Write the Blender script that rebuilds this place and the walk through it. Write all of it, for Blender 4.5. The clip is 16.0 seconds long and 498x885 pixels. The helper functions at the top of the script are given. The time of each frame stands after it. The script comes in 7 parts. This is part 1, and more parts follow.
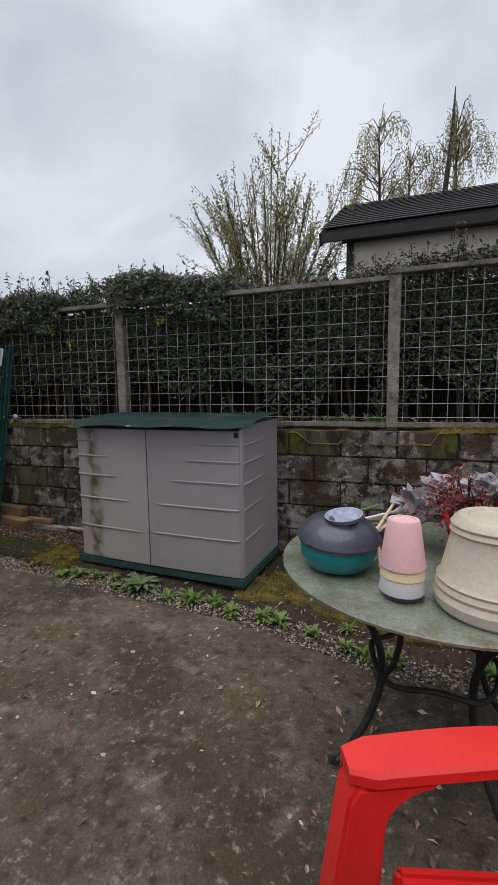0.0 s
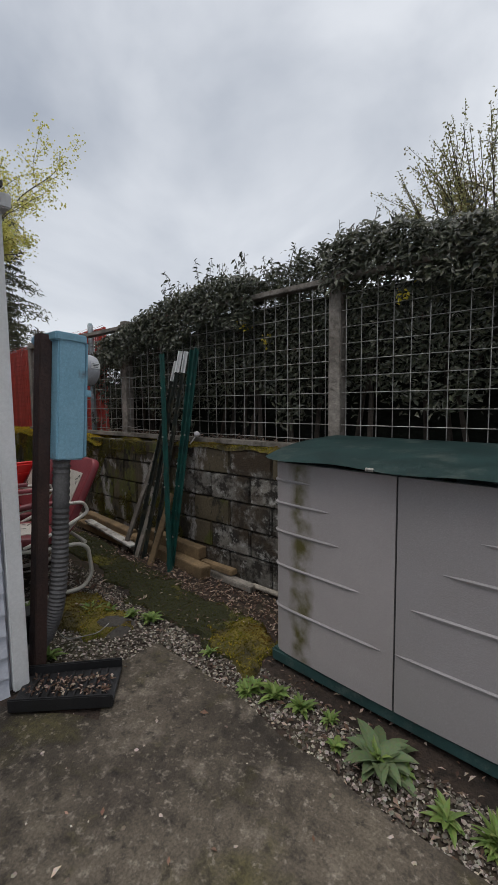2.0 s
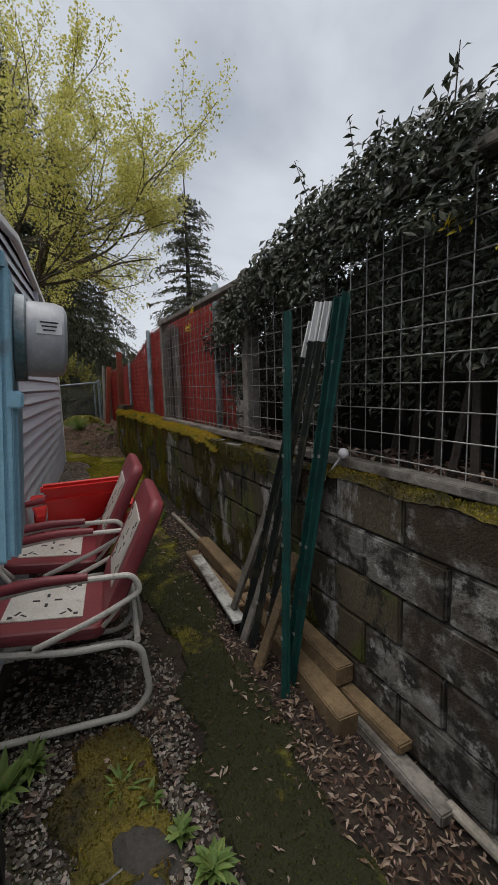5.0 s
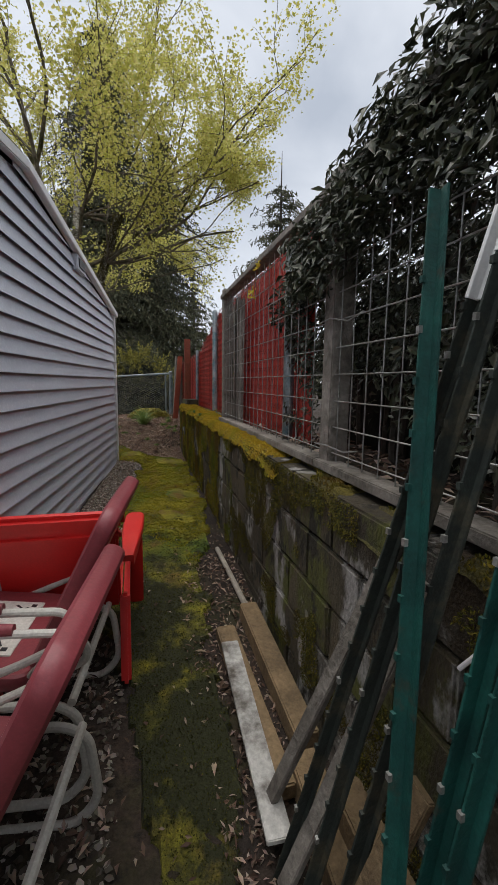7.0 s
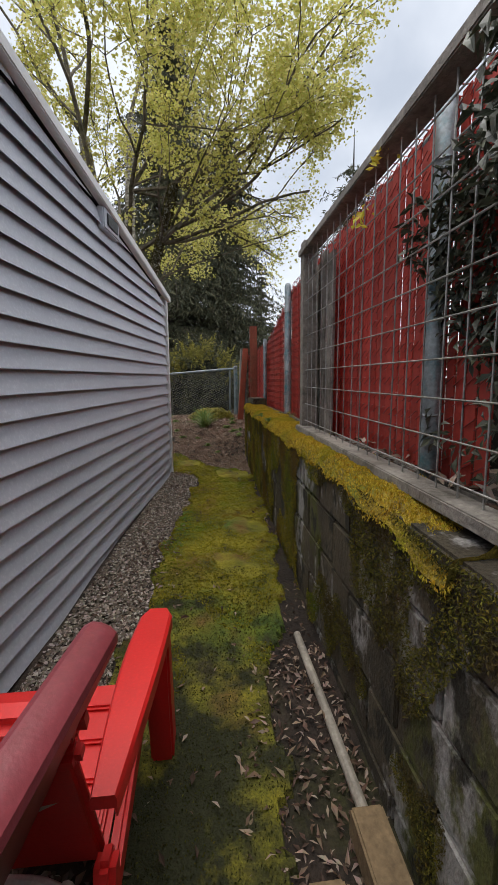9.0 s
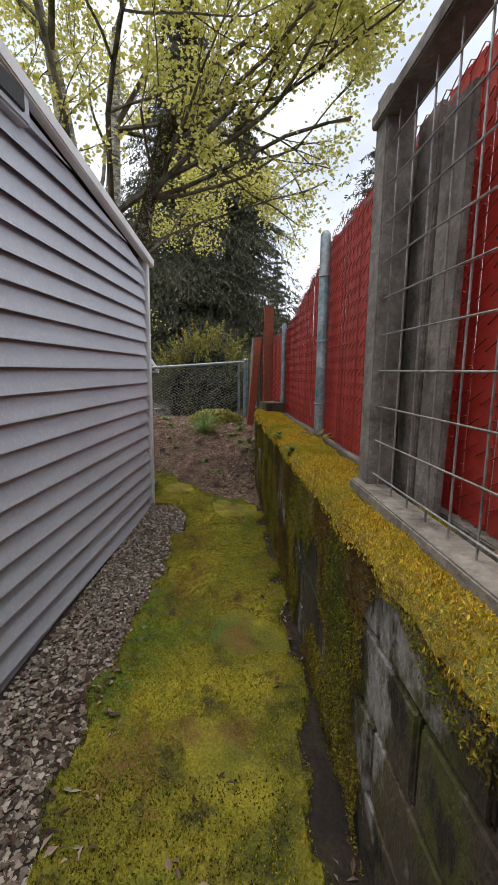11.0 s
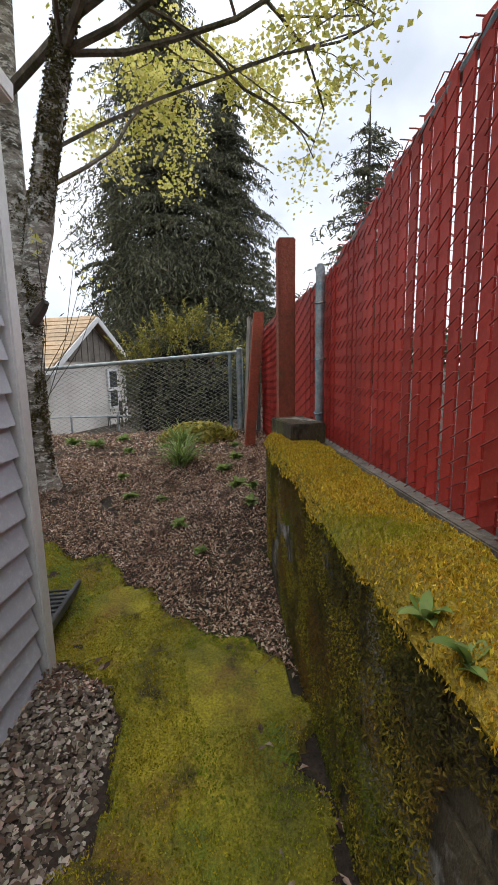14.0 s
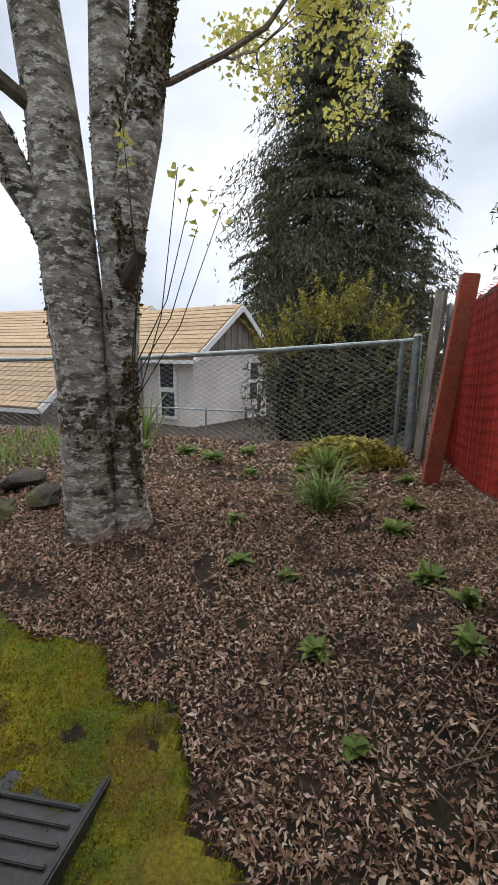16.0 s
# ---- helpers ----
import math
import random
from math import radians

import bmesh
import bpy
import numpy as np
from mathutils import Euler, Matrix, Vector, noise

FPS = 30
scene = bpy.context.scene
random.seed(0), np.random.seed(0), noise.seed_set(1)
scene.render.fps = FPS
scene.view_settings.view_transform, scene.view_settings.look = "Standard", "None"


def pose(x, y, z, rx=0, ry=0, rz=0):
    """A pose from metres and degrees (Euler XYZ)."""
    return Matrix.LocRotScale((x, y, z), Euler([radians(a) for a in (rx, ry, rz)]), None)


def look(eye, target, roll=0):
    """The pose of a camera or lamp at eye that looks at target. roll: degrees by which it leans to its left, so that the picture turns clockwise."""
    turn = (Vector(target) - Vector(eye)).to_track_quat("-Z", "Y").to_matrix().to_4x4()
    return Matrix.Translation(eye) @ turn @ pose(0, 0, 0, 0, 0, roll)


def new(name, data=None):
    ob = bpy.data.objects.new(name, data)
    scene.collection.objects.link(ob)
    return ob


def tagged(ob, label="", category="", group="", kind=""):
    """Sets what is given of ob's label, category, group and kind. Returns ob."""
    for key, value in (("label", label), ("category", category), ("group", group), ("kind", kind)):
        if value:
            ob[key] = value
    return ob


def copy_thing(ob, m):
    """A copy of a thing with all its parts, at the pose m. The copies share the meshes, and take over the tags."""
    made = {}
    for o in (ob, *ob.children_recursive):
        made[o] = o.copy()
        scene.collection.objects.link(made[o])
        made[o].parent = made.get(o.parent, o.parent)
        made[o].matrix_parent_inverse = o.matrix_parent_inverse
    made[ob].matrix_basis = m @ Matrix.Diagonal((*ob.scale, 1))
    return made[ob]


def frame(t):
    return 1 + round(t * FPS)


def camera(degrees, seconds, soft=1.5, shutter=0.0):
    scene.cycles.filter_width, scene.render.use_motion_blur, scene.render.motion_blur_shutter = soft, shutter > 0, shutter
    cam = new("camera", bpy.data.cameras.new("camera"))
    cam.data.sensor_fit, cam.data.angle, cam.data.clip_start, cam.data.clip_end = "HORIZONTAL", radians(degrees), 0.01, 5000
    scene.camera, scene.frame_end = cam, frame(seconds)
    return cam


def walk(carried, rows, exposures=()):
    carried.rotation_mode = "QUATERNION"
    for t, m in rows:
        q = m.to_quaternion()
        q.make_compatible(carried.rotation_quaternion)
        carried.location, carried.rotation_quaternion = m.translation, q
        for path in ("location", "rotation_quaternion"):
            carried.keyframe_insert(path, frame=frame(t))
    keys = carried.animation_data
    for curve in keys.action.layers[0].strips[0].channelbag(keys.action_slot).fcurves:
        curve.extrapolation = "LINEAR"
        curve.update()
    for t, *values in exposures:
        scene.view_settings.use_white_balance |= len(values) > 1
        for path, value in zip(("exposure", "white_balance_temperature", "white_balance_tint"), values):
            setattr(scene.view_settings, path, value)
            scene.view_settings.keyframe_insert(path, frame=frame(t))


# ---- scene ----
cam = camera(60.1, 16.0)
PATH = [
    (0, (1.143, -0.378, 1.31), (0.491, 1.499, 1.083), -0.8),
    (0.4, (0.943, -0.176, 1.316), (0.086, 1.62, 1.118), -0.7),
    (0.5, (0.887, -0.128, 1.315), (-0.01, 1.648, 1.113), -1.0),
    (1, (0.66, 0.149, 1.336), (-0.424, 1.82, 1.155), -0.9),
    (1.5, (0.379, 0.353, 1.337), (-0.829, 1.937, 1.168), -1.1),
    (2, (0.132, 0.575, 1.362), (-1.176, 2.077, 1.179), -0.6),
    (2.5, (-0.075, 0.839, 1.404), (-1.47, 2.256, 1.189), -0.6),
    (3, (-0.303, 1.04, 1.397), (-1.795, 2.352, 1.162), -0.8),
    (3.5, (-0.465, 1.275, 1.366), (-2.044, 2.48, 1.13), -0.4),
    (4, (-0.605, 1.505, 1.41), (-2.258, 2.6, 1.152), -0.9),
    (4.5, (-0.808, 1.634, 1.424), (-2.535, 2.61, 1.162), -1.3),
    (5, (-0.979, 1.767, 1.437), (-2.768, 2.617, 1.164), -1.7),
    (5.2, (-1.047, 1.825, 1.429), (-2.856, 2.635, 1.161), -1.6),
    (7.3, (-2.159, 2.317, 1.384), (-4.086, 2.763, 1.088), 0.3),
    (7.5, (-2.221, 2.324, 1.39), (-4.152, 2.737, 1.078), -0.2),
    (8, (-2.515, 2.366, 1.376), (-4.464, 2.685, 1.061), -0.0),
    (8.5, (-2.855, 2.424, 1.397), (-4.817, 2.662, 1.088), -0.3),
    (9, (-3.146, 2.431, 1.376), (-5.115, 2.618, 1.08), -0.6),
    (9.2, (-3.261, 2.441, 1.38), (-5.232, 2.615, 1.087), -0.6),
    (11.3, (-4.7, 2.573, 1.418), (-6.667, 2.7, 1.083), 0.5),
    (11.5, (-4.82, 2.566, 1.413), (-6.787, 2.698, 1.075), -0.2),
    (12, (-5.162, 2.55, 1.407), (-7.132, 2.671, 1.082), -1.3),
    (12.5, (-5.47, 2.565, 1.403), (-7.437, 2.698, 1.07), -1.2),
    (13, (-5.805, 2.572, 1.375), (-7.769, 2.731, 1.036), -1.3),
    (13.5, (-6.156, 2.576, 1.379), (-8.119, 2.75, 1.038), -1.0),
    (14, (-6.519, 2.622, 1.385), (-8.481, 2.798, 1.042), -1.1),
    (14.5, (-6.843, 2.571, 1.384), (-8.81, 2.704, 1.045), -0.7),
    (15, (-7.135, 2.576, 1.38), (-9.102, 2.597, 1.018), -0.0),
    (15.5, (-7.455, 2.562, 1.359), (-9.413, 2.395, 0.988), 0.7),
    (16, (-7.749, 2.48, 1.375), (-9.664, 2.037, 1.006), 0.9),
]

walk(cam, [(t, look(eye, target, roll)) for t, eye, target, roll in PATH], exposures=[(0.0, 0.15), (2.0, 0.05), (5.0, 0.05), (7.5, 0.48), (9.0, 0.65), (11.5, 0.92), (13.5, 0.95), (14.5, 0.85), (16.0, 0.75)])

# ---- sky, sun ----
world = bpy.data.worlds.new("overcast")
scene.world = world
world.use_nodes = True
wn, wl = world.node_tree.nodes, world.node_tree.links
wn.clear()


def wnode(kind, **kw):
    n = wn.new(kind)
    for k, v in kw.items():
        n.inputs[k].default_value = v
    return n


sky = wn.new("ShaderNodeTexSky")
sky.sky_type, sky.sun_disc = "NISHITA", False
sky.sun_elevation, sky.sun_rotation = radians(80), radians(205)
coord = wn.new("ShaderNodeTexCoord")
stretch = wnode("ShaderNodeMapping", Scale=(1.0, 1.0, 1.7))
wl.new(coord.outputs["Generated"], stretch.inputs["Vector"])
cloud = wnode("ShaderNodeTexNoise", Scale=1.7, Detail=6.0, Roughness=0.48, Distortion=0.4)
wl.new(stretch.outputs["Vector"], cloud.inputs["Vector"])
ramp = wn.new("ShaderNodeValToRGB")
ramp.color_ramp.elements[0].position, ramp.color_ramp.elements[0].color = 0.36, (0.42, 0.46, 0.53, 1)
ramp.color_ramp.elements[1].position, ramp.color_ramp.elements[1].color = 0.64, (0.80, 0.83, 0.88, 1)
wl.new(cloud.outputs["Fac"], ramp.inputs["Fac"])
dim = wnode("ShaderNodeMix")
dim.data_type = "RGBA"
dim.inputs["Factor"].default_value = 0.9
scale_sky = wn.new("ShaderNodeVectorMath")
scale_sky.operation = "SCALE"
scale_sky.inputs["Scale"].default_value = 0.1
wl.new(sky.outputs["Color"], scale_sky.inputs[0])
wl.new(scale_sky.outputs["Vector"], dim.inputs[6])
wl.new(ramp.outputs["Color"], dim.inputs[7])
back = wnode("ShaderNodeBackground", Strength=0.97)
wl.new(dim.outputs[2], back.inputs["Color"])
wout = wn.new("ShaderNodeOutputWorld")
wl.new(back.outputs["Background"], wout.inputs["Surface"])

sun = new("sun", bpy.data.lights.new("sun", "SUN"))
sun.data.energy, sun.data.angle, sun.data.color = 2.1, radians(65), (1.0, 0.96, 0.91)
sun.matrix_world = look((0, 0, 20), (-20 * math.cos(radians(80)) * math.sin(radians(205)), -20 * math.cos(radians(80)) * math.cos(radians(205)), 20 - 20 * math.sin(radians(80))))

# ---- materials ----
MATS = {}


def mat(name, base, rough=0.8, metal=0.0, dark=None, scale=8.0, fine=60.0, bump=0.15, spread=0.5, vary=0.12, stain=None, stain_scale=2.0, stain_at=0.55, soft=0.1, along=None, spec=0.5, thin=0.0, fine_amount=0.35, stretch=(1, 1, 1)):
    """A node material: a base colour mottled at two scales, an optional stain with ragged patches, relief, and a little change from object to object."""
    if name in MATS:
        return MATS[name]
    m = bpy.data.materials.new(name)
    m.use_nodes = True
    n, l = m.node_tree.nodes, m.node_tree.links
    b = n["Principled BSDF"]
    b.inputs["Roughness"].default_value, b.inputs["Metallic"].default_value = rough, metal
    b.inputs["Specular IOR Level"].default_value = spec
    geo = n.new("ShaderNodeNewGeometry")
    mp = n.new("ShaderNodeMapping")
    mp.inputs["Scale"].default_value = stretch
    l.new(geo.outputs["Position"], mp.inputs["Vector"])

    def tex(s, det=5.0, rgh=0.6):
        t = n.new("ShaderNodeTexNoise")
        t.inputs["Scale"].default_value, t.inputs["Detail"].default_value, t.inputs["Roughness"].default_value = s, det, rgh
        l.new(mp.outputs["Vector"], t.inputs["Vector"])
        return t.outputs["Fac"]

    def remap(f, lo, hi):
        r = n.new("ShaderNodeMapRange")
        r.inputs["From Min"].default_value, r.inputs["From Max"].default_value = lo, hi
        l.new(f, r.inputs["Value"])
        return r.outputs["Result"]

    def mix(f, a, c, how="MIX"):
        x = n.new("ShaderNodeMix")
        x.data_type, x.blend_type = "RGBA", how
        if isinstance(f, float):
            x.inputs["Factor"].default_value = f
        else:
            l.new(f, x.inputs["Factor"])
        for v, k in ((a, 6), (c, 7)):
            if isinstance(v, tuple):
                x.inputs[k].default_value = (*v, 1)
            else:
                l.new(v, x.inputs[k])
        return x.outputs[2]

    dark = dark or tuple(c * (1 - spread) for c in base)
    big = remap(tex(scale), 0.35, 0.65)
    small = remap(tex(fine, 3.0), 0.3, 0.7)
    col = mix(big, dark, base)
    col = mix(small, mix(fine_amount, col, (0.02, 0.02, 0.02), "MULTIPLY"), col)
    if fine_amount > 0:
        lighter = mix(0.18, col, (1.0, 1.0, 1.0), "OVERLAY")
        col = mix(remap(tex(fine * 1.7, 2.0), 0.5, 0.75), col, lighter)
    if vary:
        info = n.new("ShaderNodeObjectInfo")
        hsv = n.new("ShaderNodeHueSaturation")
        l.new(remap(info.outputs["Random"], 0.0, 1.0), hsv.inputs["Value"])
        r = hsv.inputs["Value"].links[0].from_node
        r.inputs["To Min"].default_value, r.inputs["To Max"].default_value = 1 - vary, 1 + vary
        l.new(col, hsv.inputs["Color"])
        col = hsv.outputs["Color"]
    if stain:
        stains = stain if isinstance(stain[0], tuple) else ((stain, stain_scale, stain_at),)
        for k, (colour, sc, at) in enumerate(stains):
            f = remap(tex(sc, 7.0, 0.65), at - soft, at + soft)
            # the last stain can thicken along an axis; on the moss it carries shade too
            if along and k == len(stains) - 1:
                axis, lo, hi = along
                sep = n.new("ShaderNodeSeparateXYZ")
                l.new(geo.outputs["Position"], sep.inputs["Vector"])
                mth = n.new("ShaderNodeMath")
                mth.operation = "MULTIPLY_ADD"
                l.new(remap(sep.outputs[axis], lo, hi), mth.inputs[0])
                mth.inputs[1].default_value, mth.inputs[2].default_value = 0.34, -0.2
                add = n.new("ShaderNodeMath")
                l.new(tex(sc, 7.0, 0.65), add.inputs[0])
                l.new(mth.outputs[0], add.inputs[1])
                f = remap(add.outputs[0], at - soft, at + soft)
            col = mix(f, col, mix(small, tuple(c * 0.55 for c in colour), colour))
    l.new(col, b.inputs["Base Color"])
    if bump:
        bp = n.new("ShaderNodeBump")
        bp.inputs["Strength"].default_value, bp.inputs["Distance"].default_value = min(1.0, bump * 2), 0.01
        hsum = n.new("ShaderNodeMath")
        l.new(tex(fine, 4.0), hsum.inputs[0])
        l.new(tex(scale * 3, 3.0), hsum.inputs[1])
        l.new(hsum.outputs[0], bp.inputs["Height"])
        l.new(bp.outputs["Normal"], b.inputs["Normal"])
    if thin:
        b.inputs["Subsurface Weight"].default_value = 0.0
        tr = n.new("ShaderNodeBsdfTranslucent")
        l.new(col, tr.inputs["Color"])
        mx = n.new("ShaderNodeMixShader")
        mx.inputs[0].default_value = thin
        l.new(b.outputs[0], mx.inputs[1])
        l.new(tr.outputs[0], mx.inputs[2])
        l.new(mx.outputs[0], n["Material Output"].inputs["Surface"])
    MATS[name] = m
    return m


def leaf_mat(name, a, b2, c, rough=0.5, thin=0.3, spec=0.4, patch=()):
    """Leaf material whose colour changes from leaf to leaf."""
    m = bpy.data.materials.new(name)
    m.use_nodes = True
    n, l = m.node_tree.nodes, m.node_tree.links
    b = n["Principled BSDF"]
    b.inputs["Roughness"].default_value, b.inputs["Specular IOR Level"].default_value = rough, spec
    geo = n.new("ShaderNodeNewGeometry")
    r = n.new("ShaderNodeValToRGB")
    e = r.color_ramp.elements
    e[0].color, e[1].color = (*a, 1), (*c, 1)
    mid = e.new(0.5)
    mid.color = (*b2, 1)
    l.new(geo.outputs["Random Per Island"], r.inputs["Fac"])
    t = n.new("ShaderNodeTexNoise")
    t.inputs["Scale"].default_value = 70.0
    l.new(geo.outputs["Position"], t.inputs["Vector"])
    mx = n.new("ShaderNodeMix")
    mx.data_type, mx.blend_type = "RGBA", "MULTIPLY"
    mx.inputs["Factor"].default_value = 0.45
    l.new(r.outputs["Color"], mx.inputs[6])
    l.new(t.outputs["Color"], mx.inputs[7])
    gain = n.new("ShaderNodeHueSaturation")
    gain.inputs["Value"].default_value = 1.2
    out = mx.outputs[2]
    for colour, sc, at in patch:
        pt = n.new("ShaderNodeTexNoise")
        pt.inputs["Scale"].default_value, pt.inputs["Detail"].default_value = sc, 5.0
        l.new(geo.outputs["Position"], pt.inputs["Vector"])
        pr = n.new("ShaderNodeMapRange")
        pr.inputs["From Min"].default_value, pr.inputs["From Max"].default_value, pr.inputs["To Max"].default_value = at - 0.06, at + 0.06, 0.8
        l.new(pt.outputs["Fac"], pr.inputs["Value"])
        pm = n.new("ShaderNodeMix")
        pm.data_type = "RGBA"
        l.new(pr.outputs["Result"], pm.inputs["Factor"])
        l.new(out, pm.inputs[6])
        pm.inputs[7].default_value = (*colour, 1)
        out = pm.outputs[2]
    l.new(out, gain.inputs["Color"])
    l.new(gain.outputs["Color"], b.inputs["Base Color"])
    tr = n.new("ShaderNodeBsdfTranslucent")
    l.new(gain.outputs["Color"], tr.inputs["Color"])
    sh = n.new("ShaderNodeMixShader")
    sh.inputs[0].default_value = thin
    l.new(b.outputs[0], sh.inputs[1])
    l.new(tr.outputs[0], sh.inputs[2])
    l.new(sh.outputs[0], n["Material Output"].inputs["Surface"])
    MATS[name] = m
    return m


DIRT = mat("soil", (0.07, 0.046, 0.033), 0.95, dark=(0.026, 0.018, 0.013), scale=2.5, fine=70, bump=0.7, fine_amount=0.6, stain=(((0.05, 0.05, 0.014), 2.0, 0.6), ((0.02, 0.014, 0.01), 17.0, 0.58)), soft=0.08)
CONCRETE = mat("patio concrete", (0.165, 0.137, 0.10), 0.85, dark=(0.07, 0.055, 0.042), scale=1.6, fine=110, bump=0.3, fine_amount=0.55, stain=(((0.026, 0.019, 0.013), 1.3, 0.51), ((0.25, 0.21, 0.165), 4.2, 0.64), ((0.11, 0.095, 0.035), 2.6, 0.62), ((0.33, 0.285, 0.23), 34.0, 0.65), ((0.02, 0.015, 0.011), 21.0, 0.62)), soft=0.09)
BLOCK = mat("concrete block", (0.31, 0.295, 0.27), 0.95, dark=(0.13, 0.115, 0.095), scale=6, fine=100, bump=0.6, vary=0.3, stain=(((0.03, 0.025, 0.02), 9.0, 0.52), ((0.46, 0.45, 0.42), 16.0, 0.60), ((0.06, 0.04, 0.022), 2.4, 0.54)), soft=0.05)
BLOCK_MOSSY = mat("mossy concrete block", (0.115, 0.092, 0.055), 0.95, dark=(0.055, 0.042, 0.026), scale=4, fine=90, bump=0.8, vary=0.25, stretch=(1, 1, 0.55), stain=(((0.10, 0.105, 0.02), 3.0, 0.55), ((0.40, 0.38, 0.36), 4.6, 0.58), ((0.03, 0.025, 0.015), 8.0, 0.57)), soft=0.035)
MORTAR = mat("mortar", (0.05, 0.045, 0.038), 0.95, scale=9, fine=80, bump=0.4)
# last stain: dark olive moss with shade painted in, thicker towards +X
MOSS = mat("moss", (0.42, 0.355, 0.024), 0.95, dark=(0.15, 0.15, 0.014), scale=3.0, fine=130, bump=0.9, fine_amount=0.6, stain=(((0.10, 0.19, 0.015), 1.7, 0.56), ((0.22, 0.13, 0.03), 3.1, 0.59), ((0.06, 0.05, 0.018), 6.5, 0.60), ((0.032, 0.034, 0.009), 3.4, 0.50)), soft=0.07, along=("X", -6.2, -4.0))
STONE = leaf_mat("gravel stone", (0.22, 0.18, 0.14), (0.10, 0.075, 0.055), (0.56, 0.49, 0.42), 0.85, 0.0)
LITTER = leaf_mat("dry leaves", (0.15, 0.085, 0.058), (0.38, 0.235, 0.165), (0.80, 0.66, 0.54), 0.8, 0.1, 0.2, patch=(((0.08, 0.045, 0.032), 5.0, 0.62),))
# darker version of the dead leaf colours
DARKLITTER = leaf_mat("dark dead leaves", (0.05, 0.028, 0.02), (0.14, 0.085, 0.06), (0.46, 0.36, 0.29), 0.7, 0.1, 0.3)
TANLEAF = leaf_mat("curled tan leaves", (0.10, 0.06, 0.04), (0.24, 0.165, 0.115), (0.46, 0.35, 0.26), 0.75, 0.1, 0.2)
# darker, browner version of the gravel stone colours
EARTHSTONE = leaf_mat("dark earthy gravel", (0.12, 0.10, 0.08), (0.05, 0.04, 0.03), (0.46, 0.41, 0.35), 0.85, 0.0)
LAUREL = leaf_mat("hedge leaf", (0.026, 0.031, 0.018), (0.055, 0.062, 0.036), (0.115, 0.12, 0.075), 0.36, 0.15, 0.5)
MAPLE = leaf_mat("spring maple leaf", (0.42, 0.41, 0.085), (0.62, 0.59, 0.16), (0.82, 0.76, 0.29), 0.6, 0.5)
FIRLEAF = leaf_mat("fir needles", (0.05, 0.058, 0.034), (0.085, 0.09, 0.048), (0.13, 0.125, 0.065), 0.7, 0.1)
SPRIG = leaf_mat("young green leaf", (0.13, 0.20, 0.05), (0.21, 0.30, 0.08), (0.32, 0.42, 0.13), 0.55, 0.35)
BUSHLEAF = leaf_mat("bronze green leaf", (0.20, 0.15, 0.05), (0.27, 0.27, 0.11), (0.40, 0.40, 0.20), 0.6, 0.35)
SHRUBLEAF = leaf_mat("golden shrub leaf", (0.14, 0.14, 0.03), (0.30, 0.28, 0.055), (0.52, 0.45, 0.10), 0.6, 0.3)
OCHREMOSS = mat("ochre moss", (0.26, 0.20, 0.03), 0.95, dark=(0.10, 0.09, 0.02), scale=4.0, fine=130, bump=0.9, fine_amount=0.6, stain=(((0.05, 0.04, 0.02), 5.0, 0.55),), soft=0.08)
BARK = mat("mottled bark", (0.58, 0.53, 0.46), 0.9, dark=(0.24, 0.21, 0.175), scale=11, fine=60, bump=0.9, stretch=(1, 1, 2.2), stain=(((0.055, 0.05, 0.022), 3.2, 0.57), ((0.17, 0.15, 0.12), 8.0, 0.55), ((0.78, 0.77, 0.72), 15.0, 0.55), ((0.07, 0.06, 0.045), 24.0, 0.63)), soft=0.035)
TWIG = mat("twig bark", (0.10, 0.08, 0.065), 0.9, scale=6, fine=50, bump=0.3)
GREYWOOD = mat("weathered grey wood", (0.30, 0.27, 0.235), 0.9, dark=(0.15, 0.13, 0.11), scale=5, fine=45, bump=0.4, stretch=(1, 1, 1), vary=0.2, stain=((0.07, 0.06, 0.045)), stain_scale=7.0, stain_at=0.62)
NEWWOOD = mat("treated timber", (0.28, 0.19, 0.10), 0.85, dark=(0.14, 0.095, 0.05), scale=5, fine=60, bump=0.3, vary=0.15)
WIRE = mat("galvanised wire", (0.50, 0.49, 0.46), 0.5, 0.6, scale=20, fine=90, bump=0.0)
GALV = mat("galvanised steel", (0.42, 0.46, 0.48), 0.5, 0.5, scale=9, fine=70, bump=0.05, stain=((0.10, 0.26, 0.30)), stain_scale=12.0, stain_at=0.6)
SIDING = mat("pale grey vinyl siding", (0.54, 0.56, 0.62), 0.5, dark=(0.48, 0.50, 0.56), scale=1.5, fine=40, bump=0.02, vary=0.02, fine_amount=0.05)
WHITE = mat("white painted trim", (0.80, 0.80, 0.80), 0.5, dark=(0.68, 0.68, 0.67), scale=3, fine=60, bump=0.03, fine_amount=0.1)
SHEDGREY = mat("taupe resin", (0.32, 0.30, 0.305), 0.5, dark=(0.29, 0.27, 0.268), scale=2, fine=160, bump=0.06, fine_amount=0.12)
SHEDGREEN = mat("dark green resin", (0.032, 0.085, 0.082), 0.6, dark=(0.02, 0.055, 0.053), scale=6, fine=120, bump=0.06, stain=((0.16, 0.20, 0.18)), stain_scale=5.0, stain_at=0.64, fine_amount=0.2)
RED = mat("bright red plastic", (0.72, 0.022, 0.020), 0.42, dark=(0.62, 0.018, 0.016), scale=3, fine=90, bump=0.03, fine_amount=0.06, vary=0.0)
SLATRED = mat("red privacy slat", (0.62, 0.09, 0.068), 0.45, dark=(0.50, 0.07, 0.053), scale=3, fine=60, bump=0.05, vary=0.12, fine_amount=0.12, thin=0.4)
